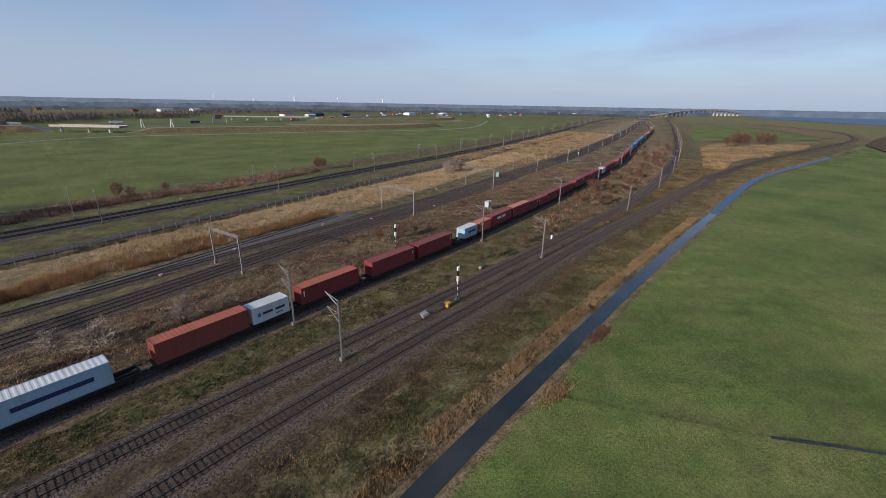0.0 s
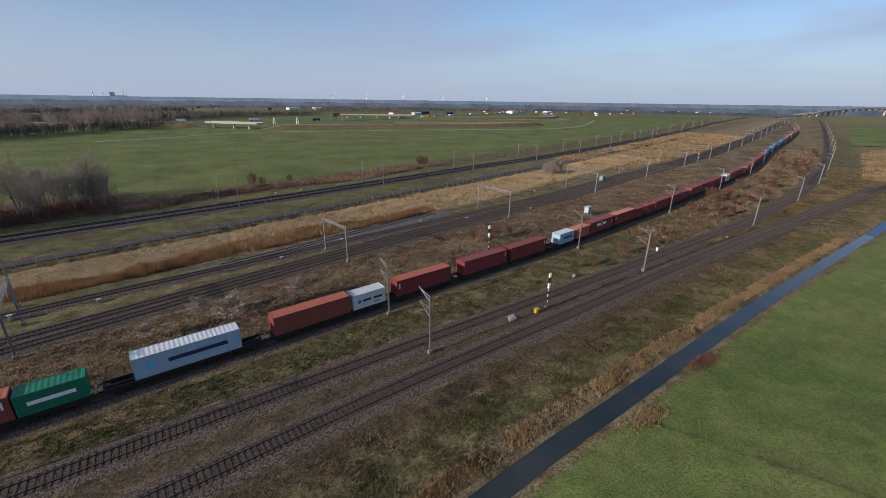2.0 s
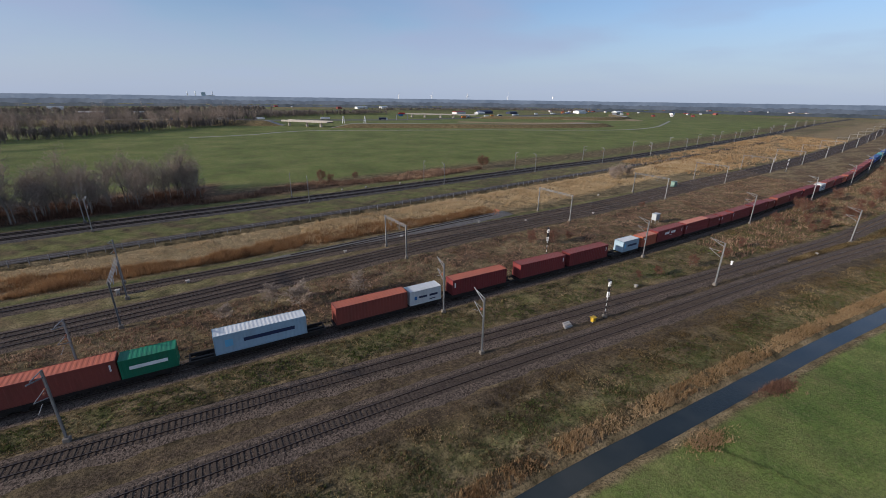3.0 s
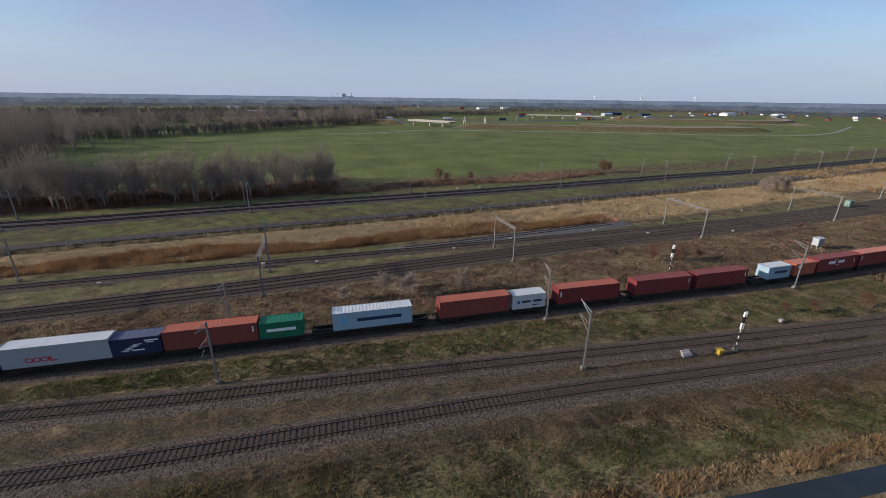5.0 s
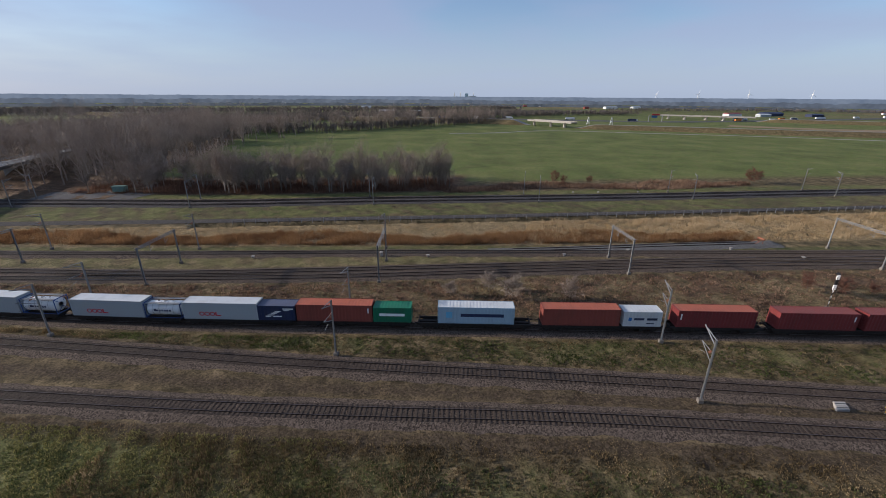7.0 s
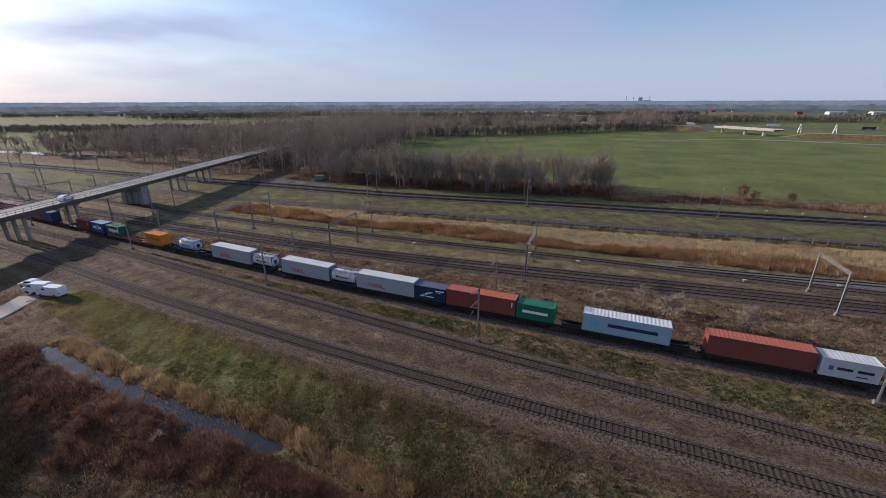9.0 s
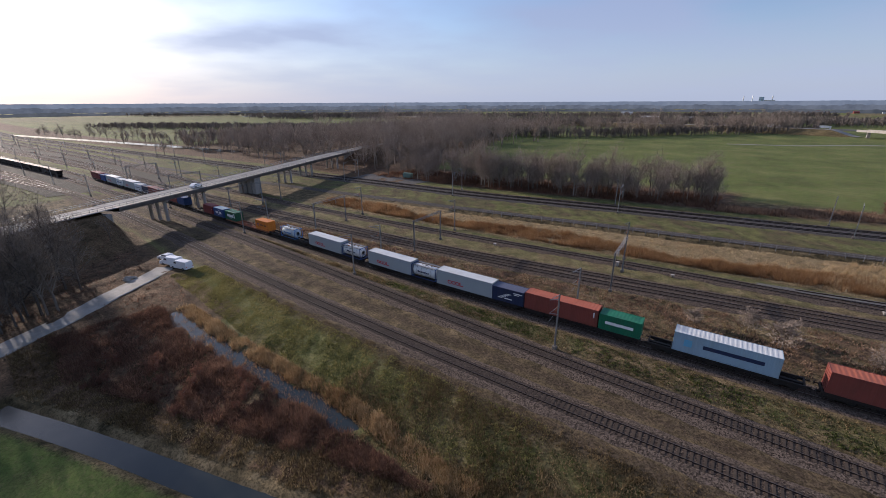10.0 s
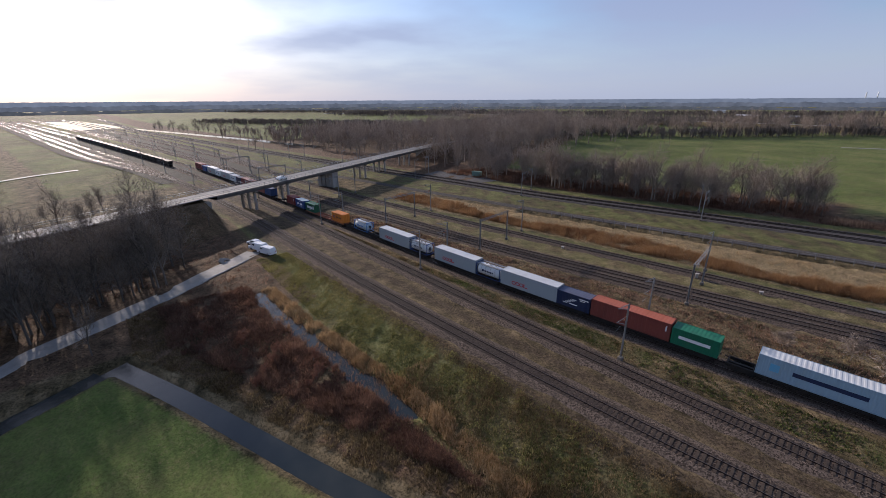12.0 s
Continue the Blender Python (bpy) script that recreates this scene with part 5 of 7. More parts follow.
def bridge():
    thing = empty("road_bridge", label="long low concrete road bridge over the railway", category="bridge")
    xy = D_ROAD[(D_ROAD[:, 1] > 14.0) & (D_ROAD[:, 1] < 152)]
    z = road_height(xy[:, 1])
    v, f = sweep(xy, z, [(-4.6, -1.15), (-4.9, -0.35), (-4.9, 0.15), (-4.5, 0.15), (-4.5, 0.0), (4.5, 0.0), (4.5, 0.15), (4.9, 0.15), (4.9, -0.35), (4.6, -1.15)], True)
    put("deck", mesh_of("deck", v, f, SHADED_CONCRETE), thing)
    v, f = sweep(xy, z + 0.012, [(-4.45, 0.0), (4.45, 0.0)])
    put("carriageway", mesh_of("carriageway", v, f, PALE_ROAD), thing, label="pale worn asphalt carriageway")
    run = dense(ROAD, 2.0)
    run = run[(run[:, 1] > -70) & (run[:, 1] < 165)]
    t = np.gradient(run, axis=0)
    t /= np.hypot(*t.T)[:, None]
    post = box_mesh("post", (-0.05, -0.05, 0), (0.05, 0.05, 1.05), GALVANISED, 0.01)
    for s in (-4.7, 4.7):
        p = run + np.stack([-t[:, 1], t[:, 0]], -1) * s
        zz = road_height(run[:, 1]) + 0.1
        for (x, y), h in zip(p, zz):
            put("railing_post", post, thing, pose(x, y, h))
        for up in (0.55, 1.05):
            v, f = sweep(p, zz + up, [(-0.04, -0.05), (0.04, -0.05), (0.04, 0.05), (-0.04, 0.05)], True)
            put("railing", mesh_of("railing", v, f, GALVANISED), thing)
    for y, wide, thick in ((30, 0.8, 0.8), (44, 0.9, 0.9), (67, 4.6, 1.5), (88, 0.9, 0.9), (106, 0.9, 0.9), (128, 0.9, 0.9)):
        k = int(np.argmin(abs(xy[:, 1] - y)))
        x, yy = xy[k]
        turn = math.degrees(math.atan2(*(xy[min(k + 1, len(xy) - 1)] - xy[max(k - 1, 0)])[::-1]))
        m = pose(x, yy, -0.5, 0, 0, turn)
        if wide > 2:
            for s in (-3.2, -1.1, 1.1, 3.2):
                put("pier", box_mesh("pier", (-1.9, s - 0.85, 0), (1.9, s + 0.85, 6.86), CONCRETE, 0.15), thing, m)
        else:
            for s in (-3.2, 0, 3.2):
                put("pier", tube_mesh("pier", (0, s, 0), (0, s, 6.3), 0.5, None, CONCRETE, 12), thing, m)
            put("pier_cap", box_mesh("pier_cap", (-0.6, -4.2, 6.3), (0.6, 4.2, 6.86), CONCRETE, 0.05), thing, m)
    for y in (14.2, 151):
        k = int(np.argmin(abs(D_ROAD[:, 1] - y)))
        x, yy = D_ROAD[k]
        turn = math.degrees(math.atan2(*(D_ROAD[k + 1] - D_ROAD[k - 1])[::-1]))
        put("abutment", box_mesh("abutment", (-0.8, -4.8, -0.6), (0.8, 4.8, 6.3), CONCRETE, 0.05), thing, pose(x, yy, 0, 0, 0, turn))


bridge()
for low, high in ((-120, 18), (150, 470)):
    xy = D_ROAD[(D_ROAD[:, 1] > low) & (D_ROAD[:, 1] < high)]
    v, f = sweep(xy, road_height(xy[:, 1]), [(-4.0, -0.15), (-3.6, 0.0), (3.6, 0.0), (4.0, -0.15)])
    tagged(new("road", mesh_of("road", v, f, PALE_ROAD)), "pale worn asphalt road on the bridge approach", "road", kind="structure")


# ---- vehicles ----
def side_profile(points, half, tuck, material, name):
    """A body from its side outline (x, z, width share), rounded in across the top."""
    v, f = [], []
    n = len(points)
    for y, s in ((-half, 0.0), (-half * 0.94, 0.05), (half * 0.94, 0.05), (half, 0.0)):
        for x, z, w in points:
            v.append((x * (1 - 0.0 * s), y * w, z + (s if z > 0.5 else 0)))
    for k in range(3):
        f.extend((k * n + i, k * n + (i + 1) % n, (k + 1) * n + (i + 1) % n, (k + 1) * n + i) for i in range(n))
    f += [tuple(range(n - 1, -1, -1)), tuple(range(3 * n, 4 * n))]
    return mesh_of(name, v, f, material)


def vehicle(x, y, z, turn, kind, paint_m, label):
    van = kind == "van"
    L, H = (5.2, 2.0) if van else (4.3, 1.48)
    thing = empty(kind, pose(x, y, z, 0, 0, turn), label=label, category=kind)
    if van:
        out = [(-2.6, 0.35, 1), (2.5, 0.35, 1), (2.6, 0.6, 1), (2.45, 1.0, 1), (1.7, 1.2, 0.97), (1.0, 1.9, 0.88), (0.7, 1.97, 0.87), (-2.45, 1.97, 0.87), (-2.6, 1.3, 0.97)]
    else:
        out = [(-2.15, 0.3, 1), (2.1, 0.3, 1), (2.15, 0.6, 1), (1.95, 0.82, 1), (1.0, 0.95, 0.97), (0.35, 1.42, 0.8), (-1.1, 1.44, 0.8), (-1.9, 1.0, 0.96), (-2.15, 0.9, 0.98)]
    put("body", side_profile(out, 0.92, 0.1, paint_m, "body"), thing)
    for s in (-1, 1):
        v, f = [], []
        if van:
            box = [(1.45, 1.25), (0.95, 1.75), (0.35, 1.75), (0.35, 1.25)]
        else:
            box = [(0.75, 0.98), (0.3, 1.34), (-1.0, 1.35), (-1.5, 1.02)]
        wy = s * 0.92 * (0.93 if van else 0.9)
        v = [(a, wy + s * 0.012, b) for a, b in box] + [(a, wy - s * 0.05, b) for a, b in box]
        f = [(0, 1, 2, 3), (7, 6, 5, 4)] + [(k, (k + 1) % 4, 4 + (k + 1) % 4, 4 + k) for k in range(4)]
        put("side_window", mesh_of("side_window", v, f, GLASS), thing)
    a, b = ((1.72, 1.24), (1.04, 1.86)) if van else ((1.0, 0.99), (0.4, 1.4))
    v = [(a[0] + 0.03, -0.78, a[1]), (a[0] + 0.03, 0.78, a[1]), (b[0] + 0.04, 0.7, b[1]), (b[0] + 0.04, -0.7, b[1])]
    put("windscreen", mesh_of("windscreen", v, [(0, 1, 2, 3)], GLASS), thing)
    for wx in (L * 0.3, -L * 0.3):
        for s in (-1, 1):
            wheel = put("wheel", tube_mesh("wheel", (wx, s * 0.72, 0.33), (wx, s * 0.94, 0.33), 0.33, None, RUBBER, 14), thing)
            put("rim", tube_mesh("rim", (wx, s * 0.93, 0.33), (wx, s * 0.955, 0.33), 0.2, None, GALVANISED, 10), wheel)
    for s in (-0.7, 0.7):
        put("headlight", box_mesh("headlight", (L / 2 - 0.12, s - 0.16, 0.62), (L / 2 - 0.015, s + 0.16, 0.8), GLASS, 0.03), thing)
        put("tail_light", box_mesh("tail_light", (-L / 2 - 0.01, s - 0.1, 0.75), (-L / 2 + 0.06, s + 0.1, 1.0), RED_PAINT, 0.02), thing)
    return thing


def ground_at(x, y):
    return float(height(np.array([x]), np.array([y]))[0])


vehicle(-102.6, 19.8, ground_at(-102.6, 19.8), 200, "van", CAR_WHITE, "white panel van parked at the end of a farm track")
vehicle(-106.6, 19.0, ground_at(-106.6, 19.0), 205, "van", CAR_WHITE, "white panel van parked beside another van")
vehicle(-111.5, 19.4, ground_at(-111.5, 19.4), 200, "car", CAR_WHITE, "white car parked beside two vans")
k = int(np.argmin(abs(D_ROAD[:, 1] - 42)))
vehicle(D_ROAD[k, 0] + 1.8, D_ROAD[k, 1], 7.53, 118, "car", WHITE_PAINT, "white car on the road bridge")


# gravel lot below the wood, with a site box on it
spot = dense([(-172, 124), (-158, 128), (-146, 131), (-134, 129)], 1.0)
v, f = sweep(spot, height(spot[:, 0], spot[:, 1]) + 0.07, [(-7.5, -0.2), (-6, 0.0), (5, 0.0), (6.5, -0.2)])
tagged(new("gravel_lot", mesh_of("gravel_lot", v, f, GREY_GRAVEL)), "pale gravel lot at the edge of a bare wood", "lot", kind="structure")
trackside_box(-148, 134, 12, (4.6, 2.2, 2.1), GREEN_PAINT, 0.3, "pale green site cabin on a gravel lot")


def tyre_pile(x, y):
    thing = empty("rubble_heap", pose(x, y, ground_at(x, y)), label="heap of brown rubble beside the farm track", category="heap")
    v, f = [], []
    for k in range(26):
        a, r = random.random() * math.tau, random.random() * 1.5
        s = 0.15 + 0.3 * random.random()
        box_into(v, f, (-s, -s * 0.7, 0), (s, s * 0.7, s), pose(r * math.cos(a), r * math.sin(a) * 0.7, max(0, 0.5 - r * 0.35), random.random() * 30, random.random() * 30, random.random() * 180), 0.04)
    put("rubble", mesh_of("rubble", v, f, CONCRETE), thing)


tyre_pile(-104.5, 10.2)


# ---- standing trains in the yard ----
def yard_wagon(x, track, dx, key, label, high):
    y = float(track(x))
    slope = math.degrees(math.atan2(float(track(x + 3) - track(x - 3)), 6.0))
    thing = empty("hopper_wagon", pose(x, y, RAIL_TOP, 0, 0, slope), label=label, category="wagon", group="wagons standing in the yard")
    v, f = [], []
    h = dx / 2 - 0.6
    pts = [(-h, 1.15), (h, 1.15), (h, high), (-h, high)]
    for y0, s in ((-1.35, 1), (1.35, 1)):
        v += [(a * (0.88 if b < 1.3 else 1), y0 * (0.75 if b < 1.3 else 1), b) for a, b in pts]
    f = [(0, 1, 2, 3), (7, 6, 5, 4)] + [(k, (k + 1) % 4, 4 + (k + 1) % 4, 4 + k) for k in range(4)]
    put("body", mesh_of("body", v, f, key), thing)
    put("underframe", box_mesh("underframe", (-dx / 2 + 0.5, -1.0, 0.75), (dx / 2 - 0.5, 1.0, 1.145), BLACK_STEEL, 0.03), thing)
    for bx in (-dx * 0.3, dx * 0.3):
        put("bogie", box_mesh("bogie", (bx - 1.3, -1.0, 0.05), (bx + 1.3, 1.0, 0.74), BLACK_STEEL, 0.1), thing)


for k in range(20):
    yard_wagon(-560 + k * 14.2, TRACK_2, 14.2, BLACK_STEEL, "dark open hopper wagon standing in the yard", 3.1)


# ---- vegetation ----
def rng(seed):
    return np.random.default_rng(seed)


def blades(name, x, y, z, high, spread, width, per, material, label, category, seed, droop=0.35):
    """Tufts of narrow leaning blades, joined; nobody could count them."""
    g = rng(seed)
    n = len(x)
    a = g.random((n, per)) * math.tau
    lean = (0.15 + droop * g.random((n, per))) * high[:, None]
    h = high[:, None] * (0.55 + 0.5 * g.random((n, per)))
    bx = x[:, None] + spread * (g.random((n, per)) - 0.5)
    by = y[:, None] + spread * (g.random((n, per)) - 0.5)
    bz = np.broadcast_to(z[:, None] - 0.05, bx.shape)
    px, py = -np.sin(a) * width / 2, np.cos(a) * width / 2
    p0 = np.stack([bx + px, by + py, bz], -1)
    p1 = np.stack([bx - px, by - py, bz], -1)
    p2 = np.stack([bx + np.cos(a) * lean, by + np.sin(a) * lean, bz + h], -1)
    verts = np.stack([p0, p1, p2], 2).reshape(-1, 3).astype(np.float32)
    m = len(verts) // 3
    me = bpy.data.meshes.new(name)
    me.vertices.add(3 * m)
    me.vertices.foreach_set("co", verts.ravel())
    me.loops.add(3 * m)
    me.loops.foreach_set("vertex_index", np.arange(3 * m, dtype=np.int32))
    me.polygons.add(m)
    me.polygons.foreach_set("loop_start", np.arange(0, 3 * m, 3, dtype=np.int32))
    me.update(calc_edges=True)
    me.materials.append(material)
    return tagged(new(name, me), label, category, kind="stuff")


def scatter(n, x0, x1, low, high, seed, clump=None):
    """Places between two lines, thinned by a wobble so that they stand in clumps."""
    g = rng(seed)
    x = x0 + (x1 - x0) * g.random(n)
    lo, hi = low(x), high(x)
    y = lo + (hi - lo) * g.random(n)
    keep = np.ones(n, bool)
    if clump is not None:
        keep = wobble(x, y, clump, seed) + 0.6 * wobble(x, y, clump / 3.3, seed + 3) > (g.random(n) * 1.6 - 1.1)
    return x[keep], y[keep]


def ditch_y(x):
    d = dense(DITCH)
    return np.interp(x, d[:, 0], d[:, 1])


def stuff(name, n, x0, x1, low, high, tall, vary, spread, width, per, material, label, category, seed, clump=None, droop=0.35, avoid=0.0):
    x, y = scatter(n, x0, x1, low, high, seed, clump)
    if avoid:
        keep = (away(x, y, D_DITCH) > avoid) & (away(x, y, D_CROSS) > 1.9) & (away(x, y, D_PATH) > 2.6) & (away(x, y, D_STREAM) > 1.1)
        x, y = x[keep], y[keep]
    g = rng(seed + 100)
    h = tall * (1 + vary * (2 * g.random(len(x)) - 1)) * (0.9 + 0.45 * wobble(x, y, 3.5, seed) + 0.2 * wobble(x, y, 1.2, seed + 2))
    return blades(name, x, y, height(x, y), h, spread, width, per, material, label, category, seed, droop)


# golden reed bed between the tracks and the service road
stuff("reed_bed", 30000, -135, 260, lambda x: REED_NEAR(x), lambda x: SERVICE(x) - 5.5, 0.35, 0.5, 1.0, 0.07, 9, PALE_REED, "short pale reed stubble in a long bed beside the tracks", "reeds", 1, 5, 0.6)
stuff("reed_bed", 18000, -135, 66, lambda x: REED_NEAR(x) + 1, lambda x: REED_NEAR(x) + 9 + 3 * np.sin(x / 11), 1.25, 0.4, 1.0, 0.07, 10, BROWN_REED, "tall brown reeds at the edge of the bed", "reeds", 2, 8)
stuff("reed_bed", 15000, 6, 260, lambda x: REED_NEAR(x) + 1.5, lambda x: SERVICE(x) - 8, 0.95, 0.6, 1.2, 0.09, 9, PALE_REED, "tall golden reeds in soft mounds", "reeds", 18, 11)
# rough grass between the near track and the ditch
stuff("rough_grass", 26000, -20, 150, lambda x: ditch_y(x) + 2.2, lambda x: TRACK_1(x) - 4.6, 0.24, 0.5, 0.35, 0.11, 6, TUSSOCK, "tussocks of dry brown grass on the railway bank", "grass", 3, 3.0, 0.5)
stuff("bank_reeds", 9000, -20, 150, lambda x: ditch_y(x) + 2.0, lambda x: ditch_y(x) + 4.2, 0.5, 0.4, 0.4, 0.1, 7, REED, "straw-coloured reeds along the ditch bank", "reeds", 4, 4.0, 0.5)
stuff("green_weeds", 12000, -60, 150, lambda x: TRACK_1(x) - 13.5, lambda x: TRACK_1(x) - 7.0, 0.22, 0.4, 0.35, 0.15, 6, WEED, "green weeds in a band on the bank", "weeds", 5, 4.0, 0.6)
stuff("rough_grass", 9000, -90, 110, lambda x: TRACK_1(x) - 6.0, lambda x: TRACK_1(x) - 3.0, 0.2, 0.5, 0.4, 0.07, 5, TUSSOCK, "sparse dry grass beside the ballast", "grass", 20, 2.5, 0.6)
stuff("rough_grass", 4000, -90, 110, lambda x: TRACK_1(x) + 2.6, lambda x: TRACK_2(x) - 2.6, 0.14, 0.5, 0.4, 0.06, 4, TUSSOCK, "sparse dry grass between two tracks", "grass", 21, 2.5, 0.6)
# dark rough bank towards the stream, and reeds in the stream itself
stuff("rough_grass", 9000, -42, -6, lambda x: np.maximum(ditch_y(x) + 4, 17.0), lambda x: TRACK_1(x) - 4.5, 0.34, 0.6, 0.5, 0.08, 6, TUSSOCK, "dark brown grass on the railway bank", "grass", 22, 5.0, 0.5, 2.3)
stuff("stream_reeds", 1200, -80, -36, lambda x: np.interp(x, D_STREAM[:, 0], D_STREAM[:, 1]) - 1.5, lambda x: np.interp(x, D_STREAM[:, 0], D_STREAM[:, 1]) + 1.5, 0.7, 0.5, 0.7, 0.07, 5, BROWN_REED, "brown reeds standing in the shallow stream", "reeds", 23, 2.2, 0.5)
stuff("rough_grass", 3500, -42, -10, lambda x: ditch_y(x) + 5, lambda x: 0 * x + 20.5, 0.3, 0.6, 0.5, 0.11, 6, TUSSOCK, "brown grass where the marshy stream ends", "grass", 24, None, 0.5, 2.3)
# slope by the bridge side
stuff("rough_grass", 20000, -100, -16, lambda x: np.maximum(ditch_y(x) + 2.4, 16.5), lambda x: TRACK_1(x) - 4.0, 0.2, 0.6, 0.4, 0.13, 5, GRASS, "short yellow-green grass on the railway bank", "grass", 6, None, 0.6, 2.3)
stuff("bank_reeds", 6500, -82, -18, lambda x: np.interp(x, D_STREAM[:, 0], D_STREAM[:, 1]) + 1.0, lambda x: np.interp(x, D_STREAM[:, 0], D_STREAM[:, 1]) + 3.4, 0.6, 0.4, 0.7, 0.09, 6, REED, "straw-coloured reeds along the marshy stream", "reeds", 7, 4.0, 0.5, 2.3)
stuff("brambles", 16000, -86, -22, lambda x: ditch_y(x) + 6.8, lambda x: np.interp(x, D_STREAM[:, 0], D_STREAM[:, 1]) - 0.6, 0.55, 0.6, 0.8, 0.1, 7, BRAMBLE, "dark red-brown brambles between two watercourses", "brambles", 8, 3.5, 1.1, 2.6)
stuff("rough_grass", 12000, -90, -15, lambda x: ditch_y(x) + 2.2, lambda x: ditch_y(x) + 7.5, 0.35, 0.5, 0.5, 0.08, 5, TUSSOCK, "grey-brown grass on the canal bank", "grass", 9, 4.0, 0.5, 2.4)
# weeds between second and third track, scrub behind the train
stuff("green_weeds", 10000, -70, 160, lambda x: TRACK_2(x) + 3.2, lambda x: TRACK_3(x) - 3.4, 0.22, 0.5, 0.4, 0.19, 6, WEED, "low green weeds between the railway tracks", "weeds", 10, 7.0, 0.6)
stuff("rough_grass", 15000, -110, 200, lambda x: TRACK_2(x) + 2.8, lambda x: TRACK_3(x) - 3.2, 0.22, 0.5, 0.4, 0.12, 5, TUSSOCK, "dry grass between the railway tracks", "grass", 11, 5.0, 0.6)
stuff("scrub", 17000, -120, 230, lambda x: TRACK_3(x) + 4.2, lambda x: TRACK_4(x) - 3.2, 0.45, 0.5, 0.5, 0.14, 6, SCRUB, "brown scrub on the bank behind the train", "scrub", 12, 3.0, 1.1)
stuff("rough_grass", 12000, -120, 230, lambda x: TRACK_3(x) + 4.0, lambda x: TRACK_4(x) - 3.0, 0.3, 0.5, 0.5, 0.13, 5, TUSSOCK, "dry grass on the bank behind the train", "grass", 13, 5.0, 0.5)
stuff("rough_grass", 4000, 100, 420, lambda x: TRACK_2(x) + 4, lambda x: TRACK_3(x) - 4, 0.8, 0.5, 1.6, 0.25, 5, SCRUB, "reddish brown scrub between diverging tracks", "scrub", 14, 14.0, 0.5)
stuff("reed_bed", 7000, 200, 560, lambda x: TRACK_6(x) + 5, lambda x: TRACK_7(x) - 9, 1.3, 0.4, 2.2, 0.4, 5, REED, "pale dry reeds between railway lines", "reeds", 15, 20.0)
stuff("scrub", 6000, -25, 105, lambda x: TRACK_7(x) + 15 + 3 * np.sin(x / 14), lambda x: TRACK_7(x) + 27 + 4 * np.sin(x / 9), 1.2, 0.5, 1.4, 0.2, 6, SCRUB, "brown scrub strip between freight line and field", "scrub", 16, 9.0)
stuff("rough_grass", 3500, -140, -84, lambda x: -60 + 0 * x, lambda x: 16 + 0 * x, 0.5, 0.5, 0.8, 0.1, 6, BRAMBLE, "dark undergrowth below the trees", "undergrowth", 17, 6.0, 0.5, 2.0)


def tree_meshes(seed, high, spread, bark, twig, split=(5, 4, 4)):
    """A bare winter tree: tapered trunk and limbs, and a crown of fine twigs."""
    r = random.Random(seed)
    tv, tf, cv, cf = [], [], [], []

    def twig_strip(p, q, w):
        side = (q - p).cross(Vector((r.random() - 0.5, r.random() - 0.5, r.random() - 0.5)))
        side = side.normalized() * w if side.length > 1e-6 else Vector((w, 0, 0))
        b = len(cv)
        cv.extend([tuple(p - side), tuple(p + side), tuple(q)])
        cf.append((b, b + 1, b + 2))

    def grow(p, way, length, radius, level):
        steps = 2 if level else 4
        for k in range(steps):
            q = p + way * (length / steps)
            r1 = radius * (1 - 0.75 * (k + 1) / steps) + 0.008
            r0 = radius * (1 - 0.75 * k / steps) + 0.008
            if level < 2:
                tube_into(tv, tf, p, q, r0, r1, 5 if level == 0 else 3, False)
            else:
                twig_strip(p, q, max(r0, 0.034))
            share = (k + 1) / steps
            if level < 3 and (level > 0 or share > 0.3):
                for _ in range(split[level]):
                    a = r.random() * math.tau
                    out = Vector((math.cos(a), math.sin(a), 0)) * spread
                    if level:
                        out = Vector((r.random() - 0.5, r.random() - 0.5, r.random() - 0.5)) * 2.2
                    child = (way * (0.5 + 0.4 * r.random()) + out * (0.8 + 0.5 * r.random()) + Vector((0, 0, 0.22))).normalized()
                    grow(p.lerp(q, r.random()), child, length * (0.42 + 0.22 * r.random()) * (1.15 - 0.45 * share if level == 0 else 1), r1 * 0.55 + 0.012, level + 1)
            p, way = q, (way + Vector((r.random() - 0.5, r.random() - 0.5, 0.15)) * 0.35).normalized()

    grow(Vector((0, 0, -0.1)), Vector((0, 0, 1)), high * 0.92, high * 0.016, 0)
    return mesh_of("trunk", tv, tf, bark), mesh_of("crown", cv, cf, twig)


TREES = [tree_meshes(11 + k, h, s, BARK if k % 3 else PALE_BARK, TWIG) for k, (h, s) in enumerate(((11, 0.85), (12.5, 0.7), (9.5, 0.95), (13.5, 0.62), (8.5, 1.0)))]
SLIM_TREES = [tree_meshes(91 + k, h, 0.3, BACKLIT_BARK, BACKLIT_TWIG) for k, h in enumerate((13, 15, 11))]
WOOD_TREES = [tree_meshes(111 + k, h, s, BARK, TWIG, (5, 3, 3)) for k, (h, s) in enumerate(((12, 0.8), (13.5, 0.62), (10, 0.95), (17, 0.42), (19, 0.4), (15.5, 0.45)))]
TALL_TREES = WOOD_TREES[3:]
# trees seen against the sun, with that shade in their materials
BACKLIT_TREES = [tree_meshes(71 + k, h, s, BACKLIT_BARK, BACKLIT_TWIG, (5, 4, 3)) for k, (h, s) in enumerate(((13, 0.8), (15, 0.62), (12, 0.9), (16, 0.5)))]
SHRUBS = [tree_meshes(51 + k, h, 1.25, BARK, m) for k, (h, m) in enumerate(((2.6, TWIG), (3.2, RED_TWIG), (2.2, RED_TWIG)))]


